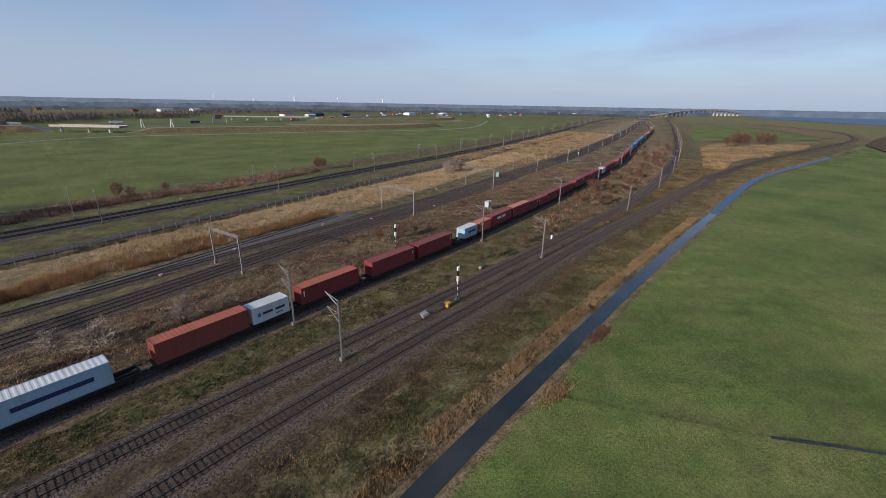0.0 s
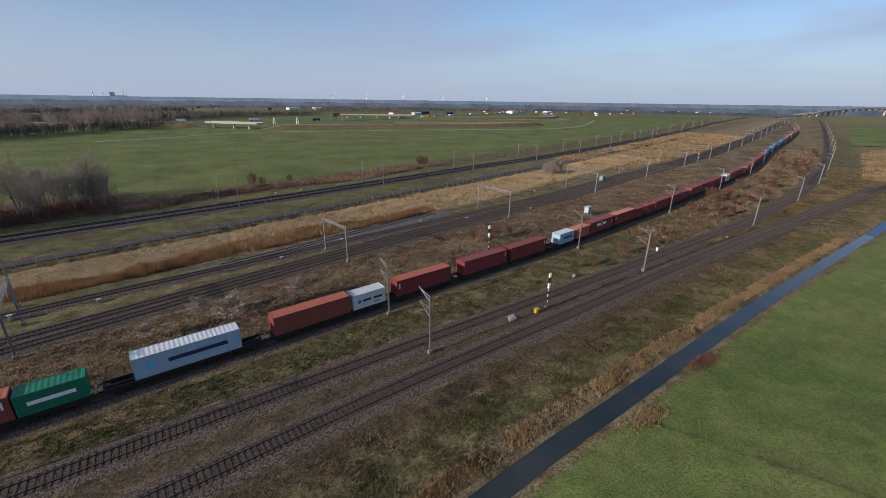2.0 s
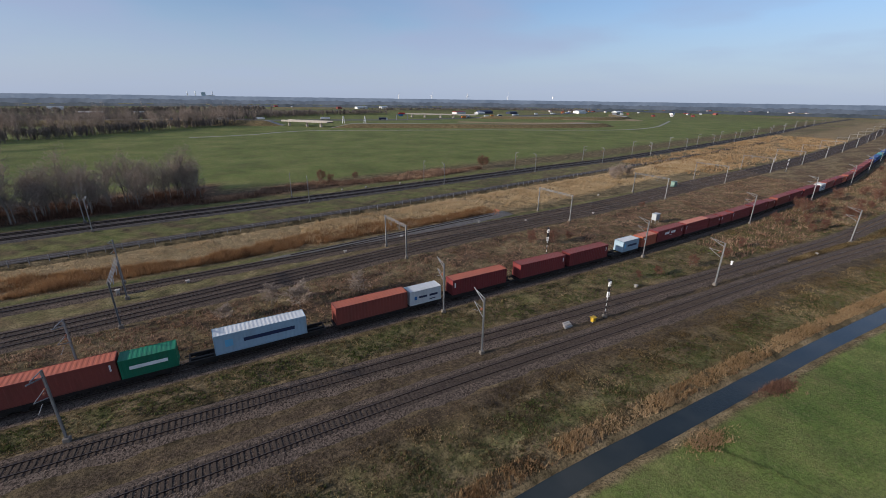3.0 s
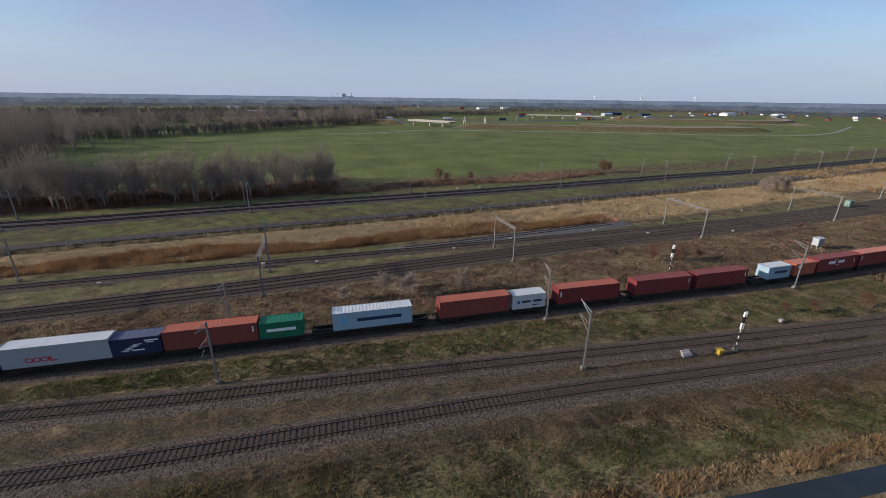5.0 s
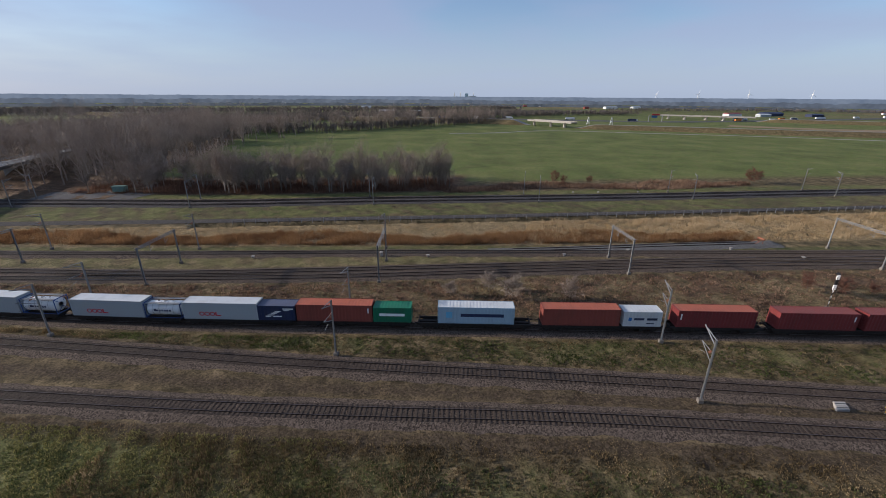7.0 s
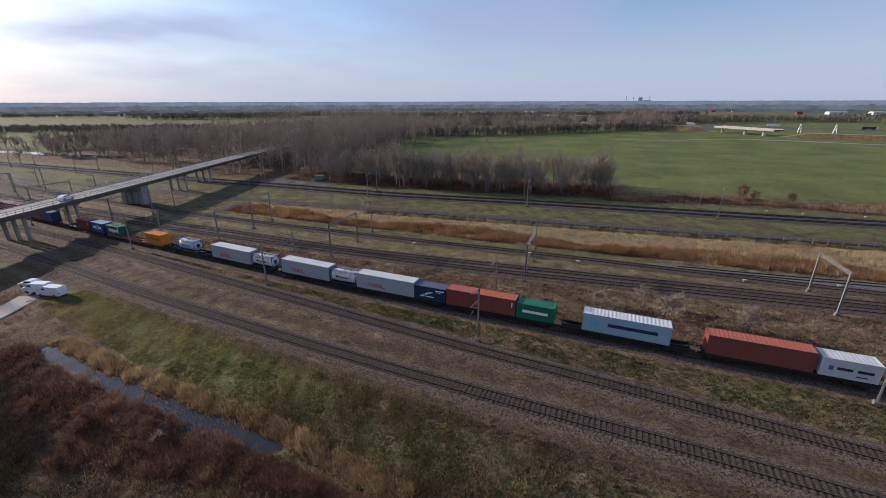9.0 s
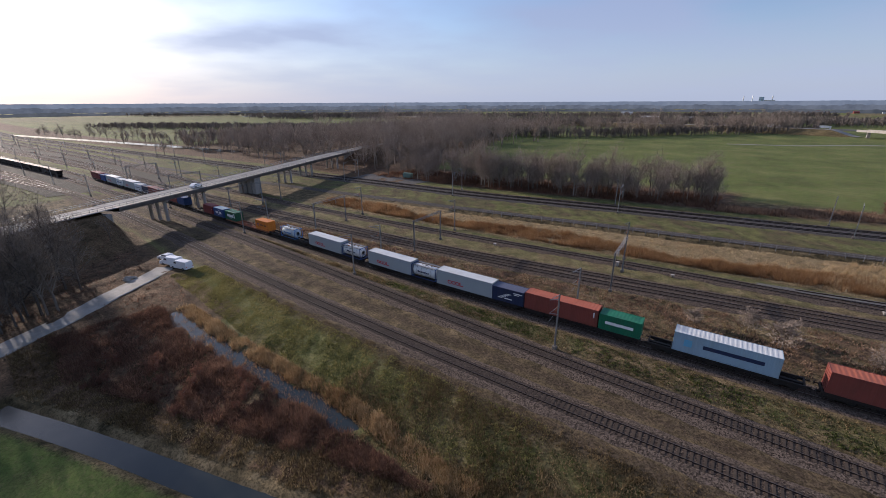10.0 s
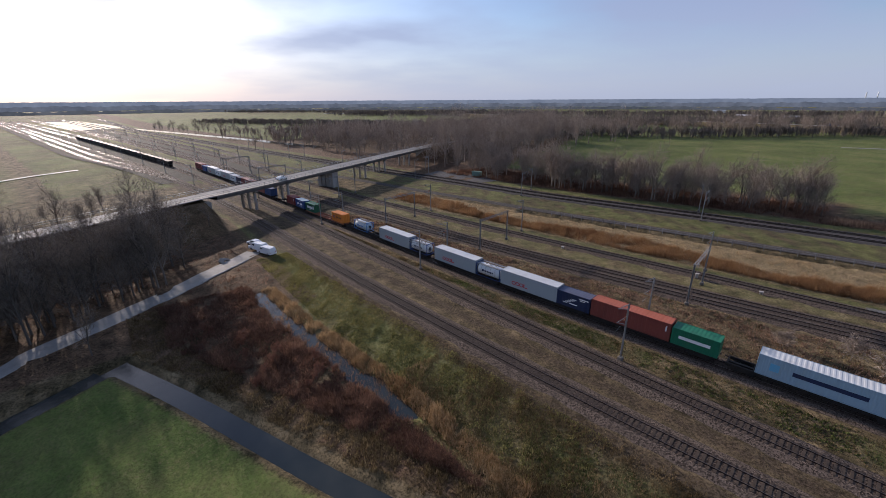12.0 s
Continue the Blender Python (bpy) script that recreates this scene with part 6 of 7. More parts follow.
def tree(x, y, kind, scale, label, name="tree", group="trees of the wood", z=None):
    thing = empty(name, pose(x, y, ground_at(x, y) if z is None else z, 0, 0, random.random() * 360) @ Matrix.Scale(scale, 4), label=label, category=name, group=group)
    put("trunk", kind[0], thing)
    put("crown", kind[1], thing)


random.seed(5)
BARE = "bare winter tree, brown twigs,"
# belt of trees between freight line and field
for k in range(105):
    x = -160 + 137 * random.random()
    y = float(TRACK_7(x)) + 16 + 20 * random.random() ** 1.3
    tree(x, y, random.choice(TREES), 0.75 + 0.45 * random.random(), BARE + " in a belt by the freight line")
# thick wood beyond, towards the bridge road
def joined_wood(places, kinds, label, name="wood", twig=None):
    verts, faces, totals, count = [], [], [], 0
    stock = []
    for kind in kinds:
        for me in kind:
            co = np.empty(3 * len(me.vertices), np.float32)
            me.vertices.foreach_get("co", co)
            corner = np.empty(len(me.loops), np.int32)
            me.loops.foreach_get("vertex_index", corner)
            total = np.empty(len(me.polygons), np.int32)
            me.polygons.foreach_get("loop_total", total)
            stock.append((co.reshape(-1, 3), corner, total))
    for x, y, s in places:
        a = random.random() * math.tau
        turn = np.array([[math.cos(a), math.sin(a), 0], [-math.sin(a), math.cos(a), 0], [0, 0, 1]]) * s
        k = int(random.random() * len(kinds))
        for co, corner, total in stock[2 * k: 2 * k + 2]:
            verts.append(co @ turn + (x, y, ground_at(x, y)))
            faces.append(corner + count)
            totals.append(total)
            count += len(co)
    sizes = np.concatenate(totals)
    me = raw_mesh(name, np.concatenate(verts), np.concatenate(faces), np.concatenate([[0], np.cumsum(sizes)[:-1]]), twig or TWIG)
    return tagged(new(name, me), label, "trees", kind="stuff")


places = []
while len(places) < 230:
    y = 122 + 300 * random.random() ** 1.2
    x = -196 - 0.12 * (y - 130) - 170 * random.random() + 40 * random.random()
    if away(np.array([x]), np.array([y]), D_ROAD)[0] > 8 and y > float(TRACK_7(x)) + 14:
        places.append((x, y, 0.85 + 0.4 * random.random()))
joined_wood(places, WOOD_TREES, "thick wood of bare brown winter trees")
places = []
while len(places) < 150:
    y = 150 + 235 * random.random()
    low, high = float(np.interp(y, D_ROAD[:, 1], D_ROAD[:, 0])) + 8, float(np.interp(y, [150, 200, 278, 321, 390], [-152, -178, -208, -228, -258]))
    x = low + (high - low) * random.random()
    if y > float(TRACK_7(x)) + 24 and high > low:
        places.append((x, y, 0.85 + 0.35 * random.random()))
joined_wood(places, WOOD_TREES, "dense dark wood between the bridge road and the field")
places = []
while len(places) < 60:
    x = -165 + 139 * random.random()
    y = float(TRACK_7(x)) + 20 + 34 * random.random()
    places.append((x, y, 0.7 + 0.35 * random.random()))
joined_wood(places, WOOD_TREES[:3], "dense inner part of a bare tree belt")
stuff("undergrowth", 9000, -165, -24, lambda x: TRACK_7(x) + 15, lambda x: TRACK_7(x) + 40, 1.6, 0.5, 1.4, 0.12, 7, BRAMBLE, "dark tangled undergrowth below a tree belt", "undergrowth", 19, 9)
# tall trees along the road
places = []
at = D_ROAD[(D_ROAD[:, 1] > 160) & (D_ROAD[:, 1] < 450)]
for k in range(64):
    x, y = at[int(random.random() * (len(at) - 1))]
    s = -1 if k % 2 else 1
    places.append((x + s * (7 + 2 * random.random()), y + random.random() * 4, 0.95 + 0.3 * random.random()))
joined_wood(places, TALL_TREES, "tall slender bare trees along the bridge road")
places = []
at = dense([(-300, 385), (-254, 398), (-182, 432), (-149, 492), (-90, 572), (-20, 642)], 2)
for k in range(130):
    x, y = at[int(random.random() * (len(at) - 1))]
    places.append((x + 30 * random.random() - 8, y + 34 * random.random() - 4, 0.8 + 0.35 * random.random()))
joined_wood(places, TALL_TREES, "tall bare tree belt along the far edge of the field")
# wood on the bridge embankment and beside the farm track
for k in range(170):
    y = -115 + 131 * random.random()
    x = -146 + 72 * random.random()
    if away(np.array([x]), np.array([y]), D_PATH)[0] < 3.5 or away(np.array([x]), np.array([y]), D_ROAD)[0] < 5.5 or y > 15 or (x > -112 and y > 2):
        continue
    if x > -84 and y > -14:
        continue
    tree(x, y, random.choice(BACKLIT_TREES), (0.34 if x > float(np.interp(y, D_ROAD[:, 1], D_ROAD[:, 0])) else 0.85) + 0.2 * random.random(), "bare fine-twigged winter tree on the bridge embankment, toned dark as backlit", group="trees by the embankment")
places = []
while len(places) < 26:
    y = -105 + 102 * random.random()
    x = float(np.interp(y, D_ROAD[:, 1], D_ROAD[:, 0])) - 7 - 60 * random.random() ** 1.4
    if away(np.array([x]), np.array([y]), D_ROAD)[0] > 6:
        places.append((x, y, 0.4 + 0.4 * random.random()))
joined_wood(places, SLIM_TREES, "sparse bare trees behind the road embankment, toned dark as backlit", "wood", BACKLIT_TWIG)
places = []
while len(places) < 62:
    y = -66 + 70 * random.random()
    low, high = float(np.interp(y, D_ROAD[:, 1], D_ROAD[:, 0])) + 9, float(np.interp(y, D_PATH[:, 1], D_PATH[:, 0])) - 4
    x = low + (high - low) * random.random()
    places.append((x, y, 0.2 + 0.6 * ((x - low) / (high - low)) ** 0.8 + 0.2 * random.random()))
joined_wood(places, BACKLIT_TREES, "grove of bare trees between road and farm track, toned backlit-dark", "wood", BACKLIT_TWIG)
for k in range(34):
    p = D_PATH[int((0.05 + 0.76 * k / 34) * len(D_PATH))]
    tree(p[0] - 4.0 - 5 * random.random(), p[1] - 1.5, random.choice(BACKLIT_TREES), 0.7 + 0.3 * random.random(), "bare winter tree beside the farm track, toned dark as backlit", group="trees by the embankment")
places = []
while len(places) < 26:
    x, y = -80 - 34 * random.random(), -50 + 36 * random.random()
    at = np.array([x]), np.array([y])
    if away(*at, D_PATH)[0] > 3.6 and away(*at, D_ROAD)[0] > 7 and away(*at, D_CROSS)[0] > 5 and x < -58 - (y + 50) * 0.75:
        places.append((x, y, 0.65 + 0.3 * random.random()))
joined_wood(places, SLIM_TREES, "grove of bare trees beside the farm track, toned backlit-dark", "wood", BACKLIT_TWIG)
for k in range(26):
    x, y = -83 - 16 * random.random(), -32 + 19 * random.random()
    at = np.array([x]), np.array([y])
    if away(*at, D_PATH)[0] > 3.2 and away(*at, D_CROSS)[0] > 7 and x < -60 - (y + 50) * 0.75:
        tree(x, y, random.choice(BACKLIT_TREES), 0.75 + 0.25 * random.random(), "bare winter tree behind the farm track, toned dark as backlit", group="trees by the embankment")
for k in range(12):
    x, y = -90 - 30 * random.random(), -16 + 18 * random.random()
    at = np.array([x]), np.array([y])
    if away(*at, D_PATH)[0] > 3.2 and away(*at, D_ROAD)[0] > 7:
        tree(x, y, random.choice(SLIM_TREES), 0.75 + 0.35 * random.random(), "slender bare tree below the road embankment, toned dark as backlit", group="trees by the embankment")
# roadside row beyond the bridge
for k in range(34):
    u = k / 33
    tree(-330 - 330 * u, 178 - 130 * u + 4 * random.random(), random.choice(TREES), 0.75 + 0.3 * random.random(), BARE + " in a roadside row", group="roadside row")
# single trees and shrubs among the tracks
for x, y, s in ((1.5, 66.8, 1.6), (12, 68.5, 1.2), (-10, 66.5, 1.0), (58, 79, 0.8), (64, 78.2, 1.0), (60, 82, 0.8), (70, 80, 0.9), (-3, 70, 1.2), (14, 76, 0.6), (96, 56, 0.8), (84, 55.2, 0.8), (73, 54.5, 0.9), (68, 55, 0.7), (108, 60, 0.8), (150, 66, 1.0), (165, 68, 1.1), (178, 66, 1.0), (196, 70, 1.1), (118, 100, 0.9)):
    tree(x, y, SHRUBS[0 if s > 1.1 or x < 20 else 1 + int(s * 10) % 2], s * 1.1, "bare brown shrub beside the tracks", "shrub", "shrubs beside the tracks")
for x, y, s in ((20, 182, 1.6), (24, 181, 1.2), (108, 199, 1.9), (112, 201, 1.5), (36, 184, 1.1), (150, 146, 2.0), (157, 149, 2.4), (164, 150, 2.1), (154, 151, 1.8), (492, 92, 3.2), (506, 90, 3.6), (514, 86, 3.0), (522, 74, 3.6), (532, 71, 3.4), (500, 84, 3.0), (478, 94, 2.6), (545, 66, 3.0), (556, 98, 2.4)):
    tree(x, y, SHRUBS[0 if 140 < x < 170 else 1], s, "large bare shrub at a field edge", "shrub", "shrubs at field edges")
for k in range(34):
    x = 130 + 300 * random.random() ** 1.2
    y = float(TRACK_2(x)) + 5 + (float(TRACK_3(x)) - float(TRACK_2(x)) - 10) * random.random()
    tree(x, y, SHRUBS[1 + k % 2], 0.9 + 0.8 * random.random(), "reddish bare shrub between diverging tracks", "shrub", "shrubs beside the tracks")
for k in range(26):
    x = -80 + 34 * random.random()
    y = float(ditch_y(x)) + 6 + 9 * random.random()
    if y < float(np.interp(x, D_STREAM[:, 0], D_STREAM[:, 1])) - 1:
        tree(x, y, SHRUBS[1 + k % 2], 0.35 + 0.3 * random.random(), "dark red-brown shrub between two watercourses", "shrub", "shrubs by the stream")


# ---- far country: woods, viaduct, motorway, farms, turbines ----
def far_wood(name, places, high, material, label, seed):
    """Many small bare crowns joined: trunks and upright twig fans."""
    g = rng(seed)
    n = len(places)
    per = 44
    a = g.random((n, per)) * math.tau
    base = np.repeat(places[:, None, :], per, 1)
    h = high * (0.62 + 0.5 * g.random((n, 1)))
    start = h * (0.12 + 0.5 * g.random((n, per)))
    reach = h * 0.30 * g.random((n, per))
    top = np.minimum(start + h * (0.16 + 0.34 * g.random((n, per))), h * (1 - 0.3 * (reach / (0.3 * h)) ** 2))
    w = 0.022 * h
    sx, sy = -np.sin(a) * w, np.cos(a) * w
    c0 = np.stack([base[..., 0] + np.cos(a) * reach + sx, base[..., 1] + np.sin(a) * reach + sy, base[..., 2] + top], -1)
    c1 = np.stack([base[..., 0] + np.cos(a) * reach - sx, base[..., 1] + np.sin(a) * reach - sy, base[..., 2] + top * 0.93], -1)
    c2 = np.stack([base[..., 0] + np.cos(a) * reach * 0.3, base[..., 1] + np.sin(a) * reach * 0.3, base[..., 2] + start], -1)
    c0[:, 0, :], c1[:, 0, :] = base[:, 0, :] + [0.2, 0.2, -0.3], base[:, 0, :] - [0.2, 0.2, 0.3]
    c2[:, 0, :] = base[:, 0, :] + np.stack([0 * h[:, 0], 0 * h[:, 0], 0.8 * h[:, 0]], -1)
    verts = np.stack([c0, c1, c2], 2).reshape(-1, 3).astype(np.float32)
    m = len(verts) // 3
    me = bpy.data.meshes.new(name)
    me.vertices.add(3 * m)
    me.vertices.foreach_set("co", verts.ravel())
    me.loops.add(3 * m)
    me.loops.foreach_set("vertex_index", np.arange(3 * m, dtype=np.int32))
    me.polygons.add(m)
    me.polygons.foreach_set("loop_start", np.arange(0, 3 * m, 3, dtype=np.int32))
    me.update(calc_edges=True)
    me.materials.append(material)
    return tagged(new(name, me), label, "trees", kind="stuff")


def strip_places(points, wide, n, seed):
    g = rng(seed)
    d = dense(points, 10)
    p = d[g.integers(0, len(d), n)] + (g.random((n, 2)) - 0.5) * wide
    return np.column_stack([p, np.full(n, -0.4)])


far_wood("far_wood", strip_places([(-420, 160), (-380, 300), (-330, 480)], 150, 1200, 1), 14, TWIG, "bare brown wood behind the bridge road", 1)
far_wood("far_wood", strip_places([(-330, 380), (-254, 395), (-182, 430), (-149, 490), (-90, 570), (-20, 640)], 44, 600, 2), 10, FAR_TWIG, "bare tree belt at the far side of the field", 2)
far_wood("far_wood", strip_places([(-420, 480), (-330, 620), (-160, 760), (60, 900)], 120, 1800, 3), 13, FAR_TWIG, "distant bare wood beyond the motorway", 3)
far_wood("far_wood", strip_places([(-1000, 480), (-760, 700), (-420, 930), (0, 1250)], 70, 1700, 4), 14, FAR_TWIG, "distant bare wood on the plain", 4)
far_wood("far_wood", strip_places([(-820, 150), (-700, 230), (-560, 330)], 60, 700, 5), 9, FAR_TWIG, "scrubby thicket beyond the canal", 5)
far_wood("far_wood", strip_places([(-1500, 330), (-1150, 640), (-900, 900)], 40, 700, 6), 11, FAR_TWIG, "distant tree line behind a car park", 6)
far_wood("far_wood", strip_places([(300, 1250), (700, 1330), (1100, 1250)], 60, 500, 7), 11, FAR_TWIG, "distant bare trees round the farms", 7)
far_wood("far_wood", strip_places([(-40, 900), (150, 960), (260, 1000)], 70, 500, 8), 11, FAR_TWIG, "bare trees beyond the motorway viaduct", 8)


def viaduct(points, top, n_piers, label):
    thing = empty("viaduct", label=label, category="viaduct")
    xy = dense(points, 6)
    v, f = sweep(xy, top, [(-6, -1.3), (-6, 0.8), (-5.6, 0.8), (-5.6, 0), (5.6, 0), (5.6, 0.8), (6, 0.8), (6, -1.3)], True)
    put("deck", mesh_of("deck", v, f, CONCRETE), thing)
    for k in range(n_piers):
        x, y = xy[int((k + 0.5) / n_piers * (len(xy) - 1))]
        put("pier", box_mesh("pier", (x - 1.2, y - 4, -0.6), (x + 1.2, y + 4, top - 1.31), CONCRETE, 0.1), thing)


viaduct([(29, 592), (54, 566), (79, 541)], 6.5, 3, "pale concrete motorway viaduct beyond the field")
viaduct([(272, 832), (335, 800), (399, 770)], 6.5, 5, "pale concrete motorway viaduct on piers")


def embankment(points, top, half, material, label, slope=1.8):
    xy = dense(points, 4)
    s = np.arange(len(xy)) * 4.0
    level = top * ease(s, -1, 26) * ease(s[-1] - s, -1, 26)
    v, f = sweep(xy, level, [(-half - slope * top, -top - 0.4), (-half, -0.05), (half, -0.05), (half + slope * top, -top - 0.4)])
    me = mesh_of("embankment", v, f, GROUND)
    layer = me.attributes.new("zone", "FLOAT_COLOR", "POINT")
    layer.data.foreach_set("color", np.tile(np.array((0.3, 0.25, 0.35, 0), np.float32), len(v)))
    tagged(new("embankment", me), "grassy motorway embankment", "embankment", kind="structure")
    v, f = sweep(xy, level, [(-half + 0.4, 0.0), (half - 0.4, 0.0)])
    tagged(new("road", mesh_of("road", v, f, material)), label, "road", kind="structure")


embankment([(-760, 660), (-300, 640), (-90, 625), (-10, 612), (28, 593)], 6.0, 6, PALE_ROAD, "pale motorway slip road on an embankment")
embankment([(80, 540), (127, 534), (192, 520), (270, 498), (382, 482), (486, 491)], 4.6, 5, PALE_ROAD, "pale road along the top of a brown embankment")
embankment([(400, 769), (520, 720), (640, 680), (739, 700), (790, 800), (966, 976)], 4.5, 6, PALE_ROAD, "pale slip road curving off the motorway")
way = dense([(-60, 430), (-10, 448), (23, 484), (63, 497), (155, 478), (246, 468), (349, 437), (436, 419), (527, 452), (600, 500), (744, 605)], 6)
v, f = sweep(way, -0.1, [(-2.4, -0.3), (-2.0, 0.0), (2.0, 0.0), (2.4, -0.3)])
tagged(new("road", mesh_of("road", v, f, PALE_ROAD)), "pale dirt track along the far edge of the field", "road", kind="structure")


def earthworks(points, half, label):
    v, f = sweep(dense(points, 5), 0.25, [(-half, -0.4), (-half + 3, 0.0), (half - 3, 0.0), (half, -0.4)])
    tagged(new("earthworks", mesh_of("earthworks", v, f, SAND)), label, "sand", kind="structure")


earthworks([(300, 640), (360, 600), (440, 572), (520, 583)], 16, "bare tan sand of road works beside the motorway")
earthworks([(560, 700), (640, 640), (690, 625), (720, 690), (800, 800)], 12, "bare sandy verge along a slip road")


def sign_gantry(x, y, turn):
    thing = empty("sign_gantry", pose(x, y, 0, 0, 0, turn), label="motorway sign gantry with red and blue panels", category="gantry")
    for s in (-11, 11):
        put("post", box_mesh("post", (s - 0.5, -0.5, -0.5), (s + 0.5, 0.5, 10), GALVANISED, 0.05), thing)
    put("beam", box_mesh("beam", (-11, -0.4, 8.6), (11, 0.4, 9.6), GALVANISED, 0.05), thing)
    put("sign", box_mesh("sign", (-7, -0.7, 9.8), (6, -0.45, 12.2), RED_PAINT, 0.05), thing, label="red panel")
    put("sign", box_mesh("sign", (-7, -0.75, 6.4), (2, -0.45, 9.5), BLUE_PAINT, 0.05), thing, label="blue panel")


sign_gantry(226, 712, 14)


def pylon_frame(x, y):
    thing = empty("bridge_frame", pose(x, y, 4.4, 0, 0, 20), label="white slanted steel frame beside a motorway viaduct", category="frame")
    for s in (-1.6, 1.6):
        put("leg", tube_mesh("leg", (s, 0, 0), (s * 0.2, 0, 8.5), 0.35, 0.3, WHITE_PAINT), thing)
    put("beam", box_mesh("beam", (-1.4, -0.3, 3.5), (1.4, 0.3, 4.1), WHITE_PAINT, 0.05), thing)


pylon_frame(96, 545)
pylon_frame(122, 540)
v, f = sweep(dense([(-1500, 640), (-600, 690), (0, 730), (146, 724), (244, 712), (439, 800), (805, 1003), (1590, 1524), (2600, 2300)], 20), 0.3, [(-14, -0.6), (-13, 0), (13, 0), (14, -0.6)])
tagged(new("road", mesh_of("road", v, f, ASPHALT)), "wide grey motorway across the plain", "road", kind="structure")


def lorry(x, y, z, turn, key, label):
    thing = empty("lorry", pose(x, y, z, 0, 0, turn), label=label, category="lorry", group="lorries on the motorway")
    put("trailer", box_mesh("trailer", (-6.5, -1.25, 1.0), (6.0, 1.25, 3.9), PAINTS[key], 0.06), thing)
    put("cab", box_mesh("cab", (6.3, -1.2, 0.5), (8.3, 1.2, 3.4), PAINTS["white"], 0.15), thing)
    for wx in (-5, -3.7, 4, 7.2):
        for s in (-1.2, 0.9):
            put("wheel", tube_mesh("wheel", (wx, s, 0.5), (wx, s + 0.3, 0.5), 0.5, None, RUBBER, 10), thing)


random.seed(8)
for k in range(34):
    u = random.random()
    x = -650 + 2100 * u
    y = float(np.interp(x, [-1500, -600, 0, 146, 244, 439, 805, 1590], [640, 690, 730, 724, 712, 800, 1003, 1524])) + random.choice((-7, 7, 10))
    lorry(x, y, 0.3, 26 if x > 244 else 0, random.choice(("white", "white", "pale_blue", "navy", "white", "orange", "blue")), "lorry on the distant motorway across the plain")


def barn(x, y, turn, size, wall, roof, label):
    thing = empty("farm_building", pose(x, y, -0.5, 0, 0, turn), label=label, category="building", group="distant buildings")
    sx, sy, sz = 0.7 * size[0], 0.7 * size[1], 0.75 * size[2]
    put("wall", box_mesh("wall", (-sx / 2, -sy / 2, 0), (sx / 2, sy / 2, sz), wall, 0.05), thing)
    v = [(-sx / 2 - 0.5, -sy / 2 - 0.5, sz), (sx / 2 + 0.5, -sy / 2 - 0.5, sz), (sx / 2 + 0.5, 0, sz * 1.45), (-sx / 2 - 0.5, 0, sz * 1.45), (-sx / 2 - 0.5, sy / 2 + 0.5, sz), (sx / 2 + 0.5, sy / 2 + 0.5, sz)]
    put("roof", mesh_of("roof", v, [(0, 1, 2, 3), (3, 2, 5, 4), (0, 3, 4), (1, 5, 2), (4, 5, 1, 0)], roof), thing)


for x, y, sx, sy, sz, w, r in ((470, 1000, 46, 24, 7, "white", "dark_red"), (560, 1030, 70, 26, 8, "navy", "navy"), (640, 1020, 44, 22, 6, "navy", "navy"), (520, 980, 38, 18, 6, "pale_grey", "white"), (330, 1500, 60, 26, 8, "white", "pale_grey"), (420, 1540, 40, 24, 8, "white", "pale_grey"), (250, 1480, 22, 14, 7, "rust_red", "dark_red"), (-20, 1750, 26, 14, 7, "white", "dark_red"), (60, 1700, 18, 12, 6, "rust_red", "dark_red"), (120, 1720, 22, 12, 6, "white", "navy"), (900, 1050, 60, 30, 9, "white", "pale_grey"), (1000, 1000, 50, 26, 8, "pale_grey", "white"), (1150, 930, 26, 14, 7, "white", "navy"), (1300, 900, 24, 14, 7, "rust_red", "dark_red"), (-420, 1240, 40, 20, 8, "white", "pale_grey"), (-260, 900, 44, 20, 8, "white", "white"), (-200, 920, 30, 16, 7, "white", "pale_grey")):
    barn(x, y, 20, (sx, sy, sz), PAINTS[w], PAINTS[r], "low distant building with a pitched roof on the plain")
random.seed(9)
for k in range(60):
    x = 900 + 1900 * random.random()
    y = 760 + 500 * random.random() + 0.12 * (x - 900)
    barn(x, y, random.random() * 90, (10 + 8 * random.random(), 9, 5), PAINTS[random.choice(("white", "rust_red", "pale_grey"))], PAINTS[random.choice(("dark_red", "navy", "rust_red"))], "small house of a distant village on the plain")


def parked_cars():
    """Rows of cars in a far lot, too many and too small to tell apart."""
    r = random.Random(3)
    v, f = [], []
    for k in range(260):
        u = r.random()
        m = pose(-1230 + 250 * u + 8 * (k % 5), 520 + 195 * u + 9 * (k % 4), -0.3, 0, 0, 40 + 90 * (k % 2))
        box_into(v, f, (-2.2, -0.9, 0.3), (2.2, 0.9, 0.95), m, 0.1)
        box_into(v, f, (-1.5, -0.8, 0.95), (0.9, 0.8, 1.5), m, 0.15)
    tagged(new("parked_cars", mesh_of("parked_cars", v, f, CAR_MIX)), "rows of pale and dark cars parked in a far lot", "cars", kind="stuff")


CAR_MIX = leafy("car_paints", [(0.0, (0.05, 0.05, 0.06)), (0.4, (0.3, 0.31, 0.33)), (1.0, (0.75, 0.76, 0.78))], 0.3, 0.1, 0.0)
parked_cars()


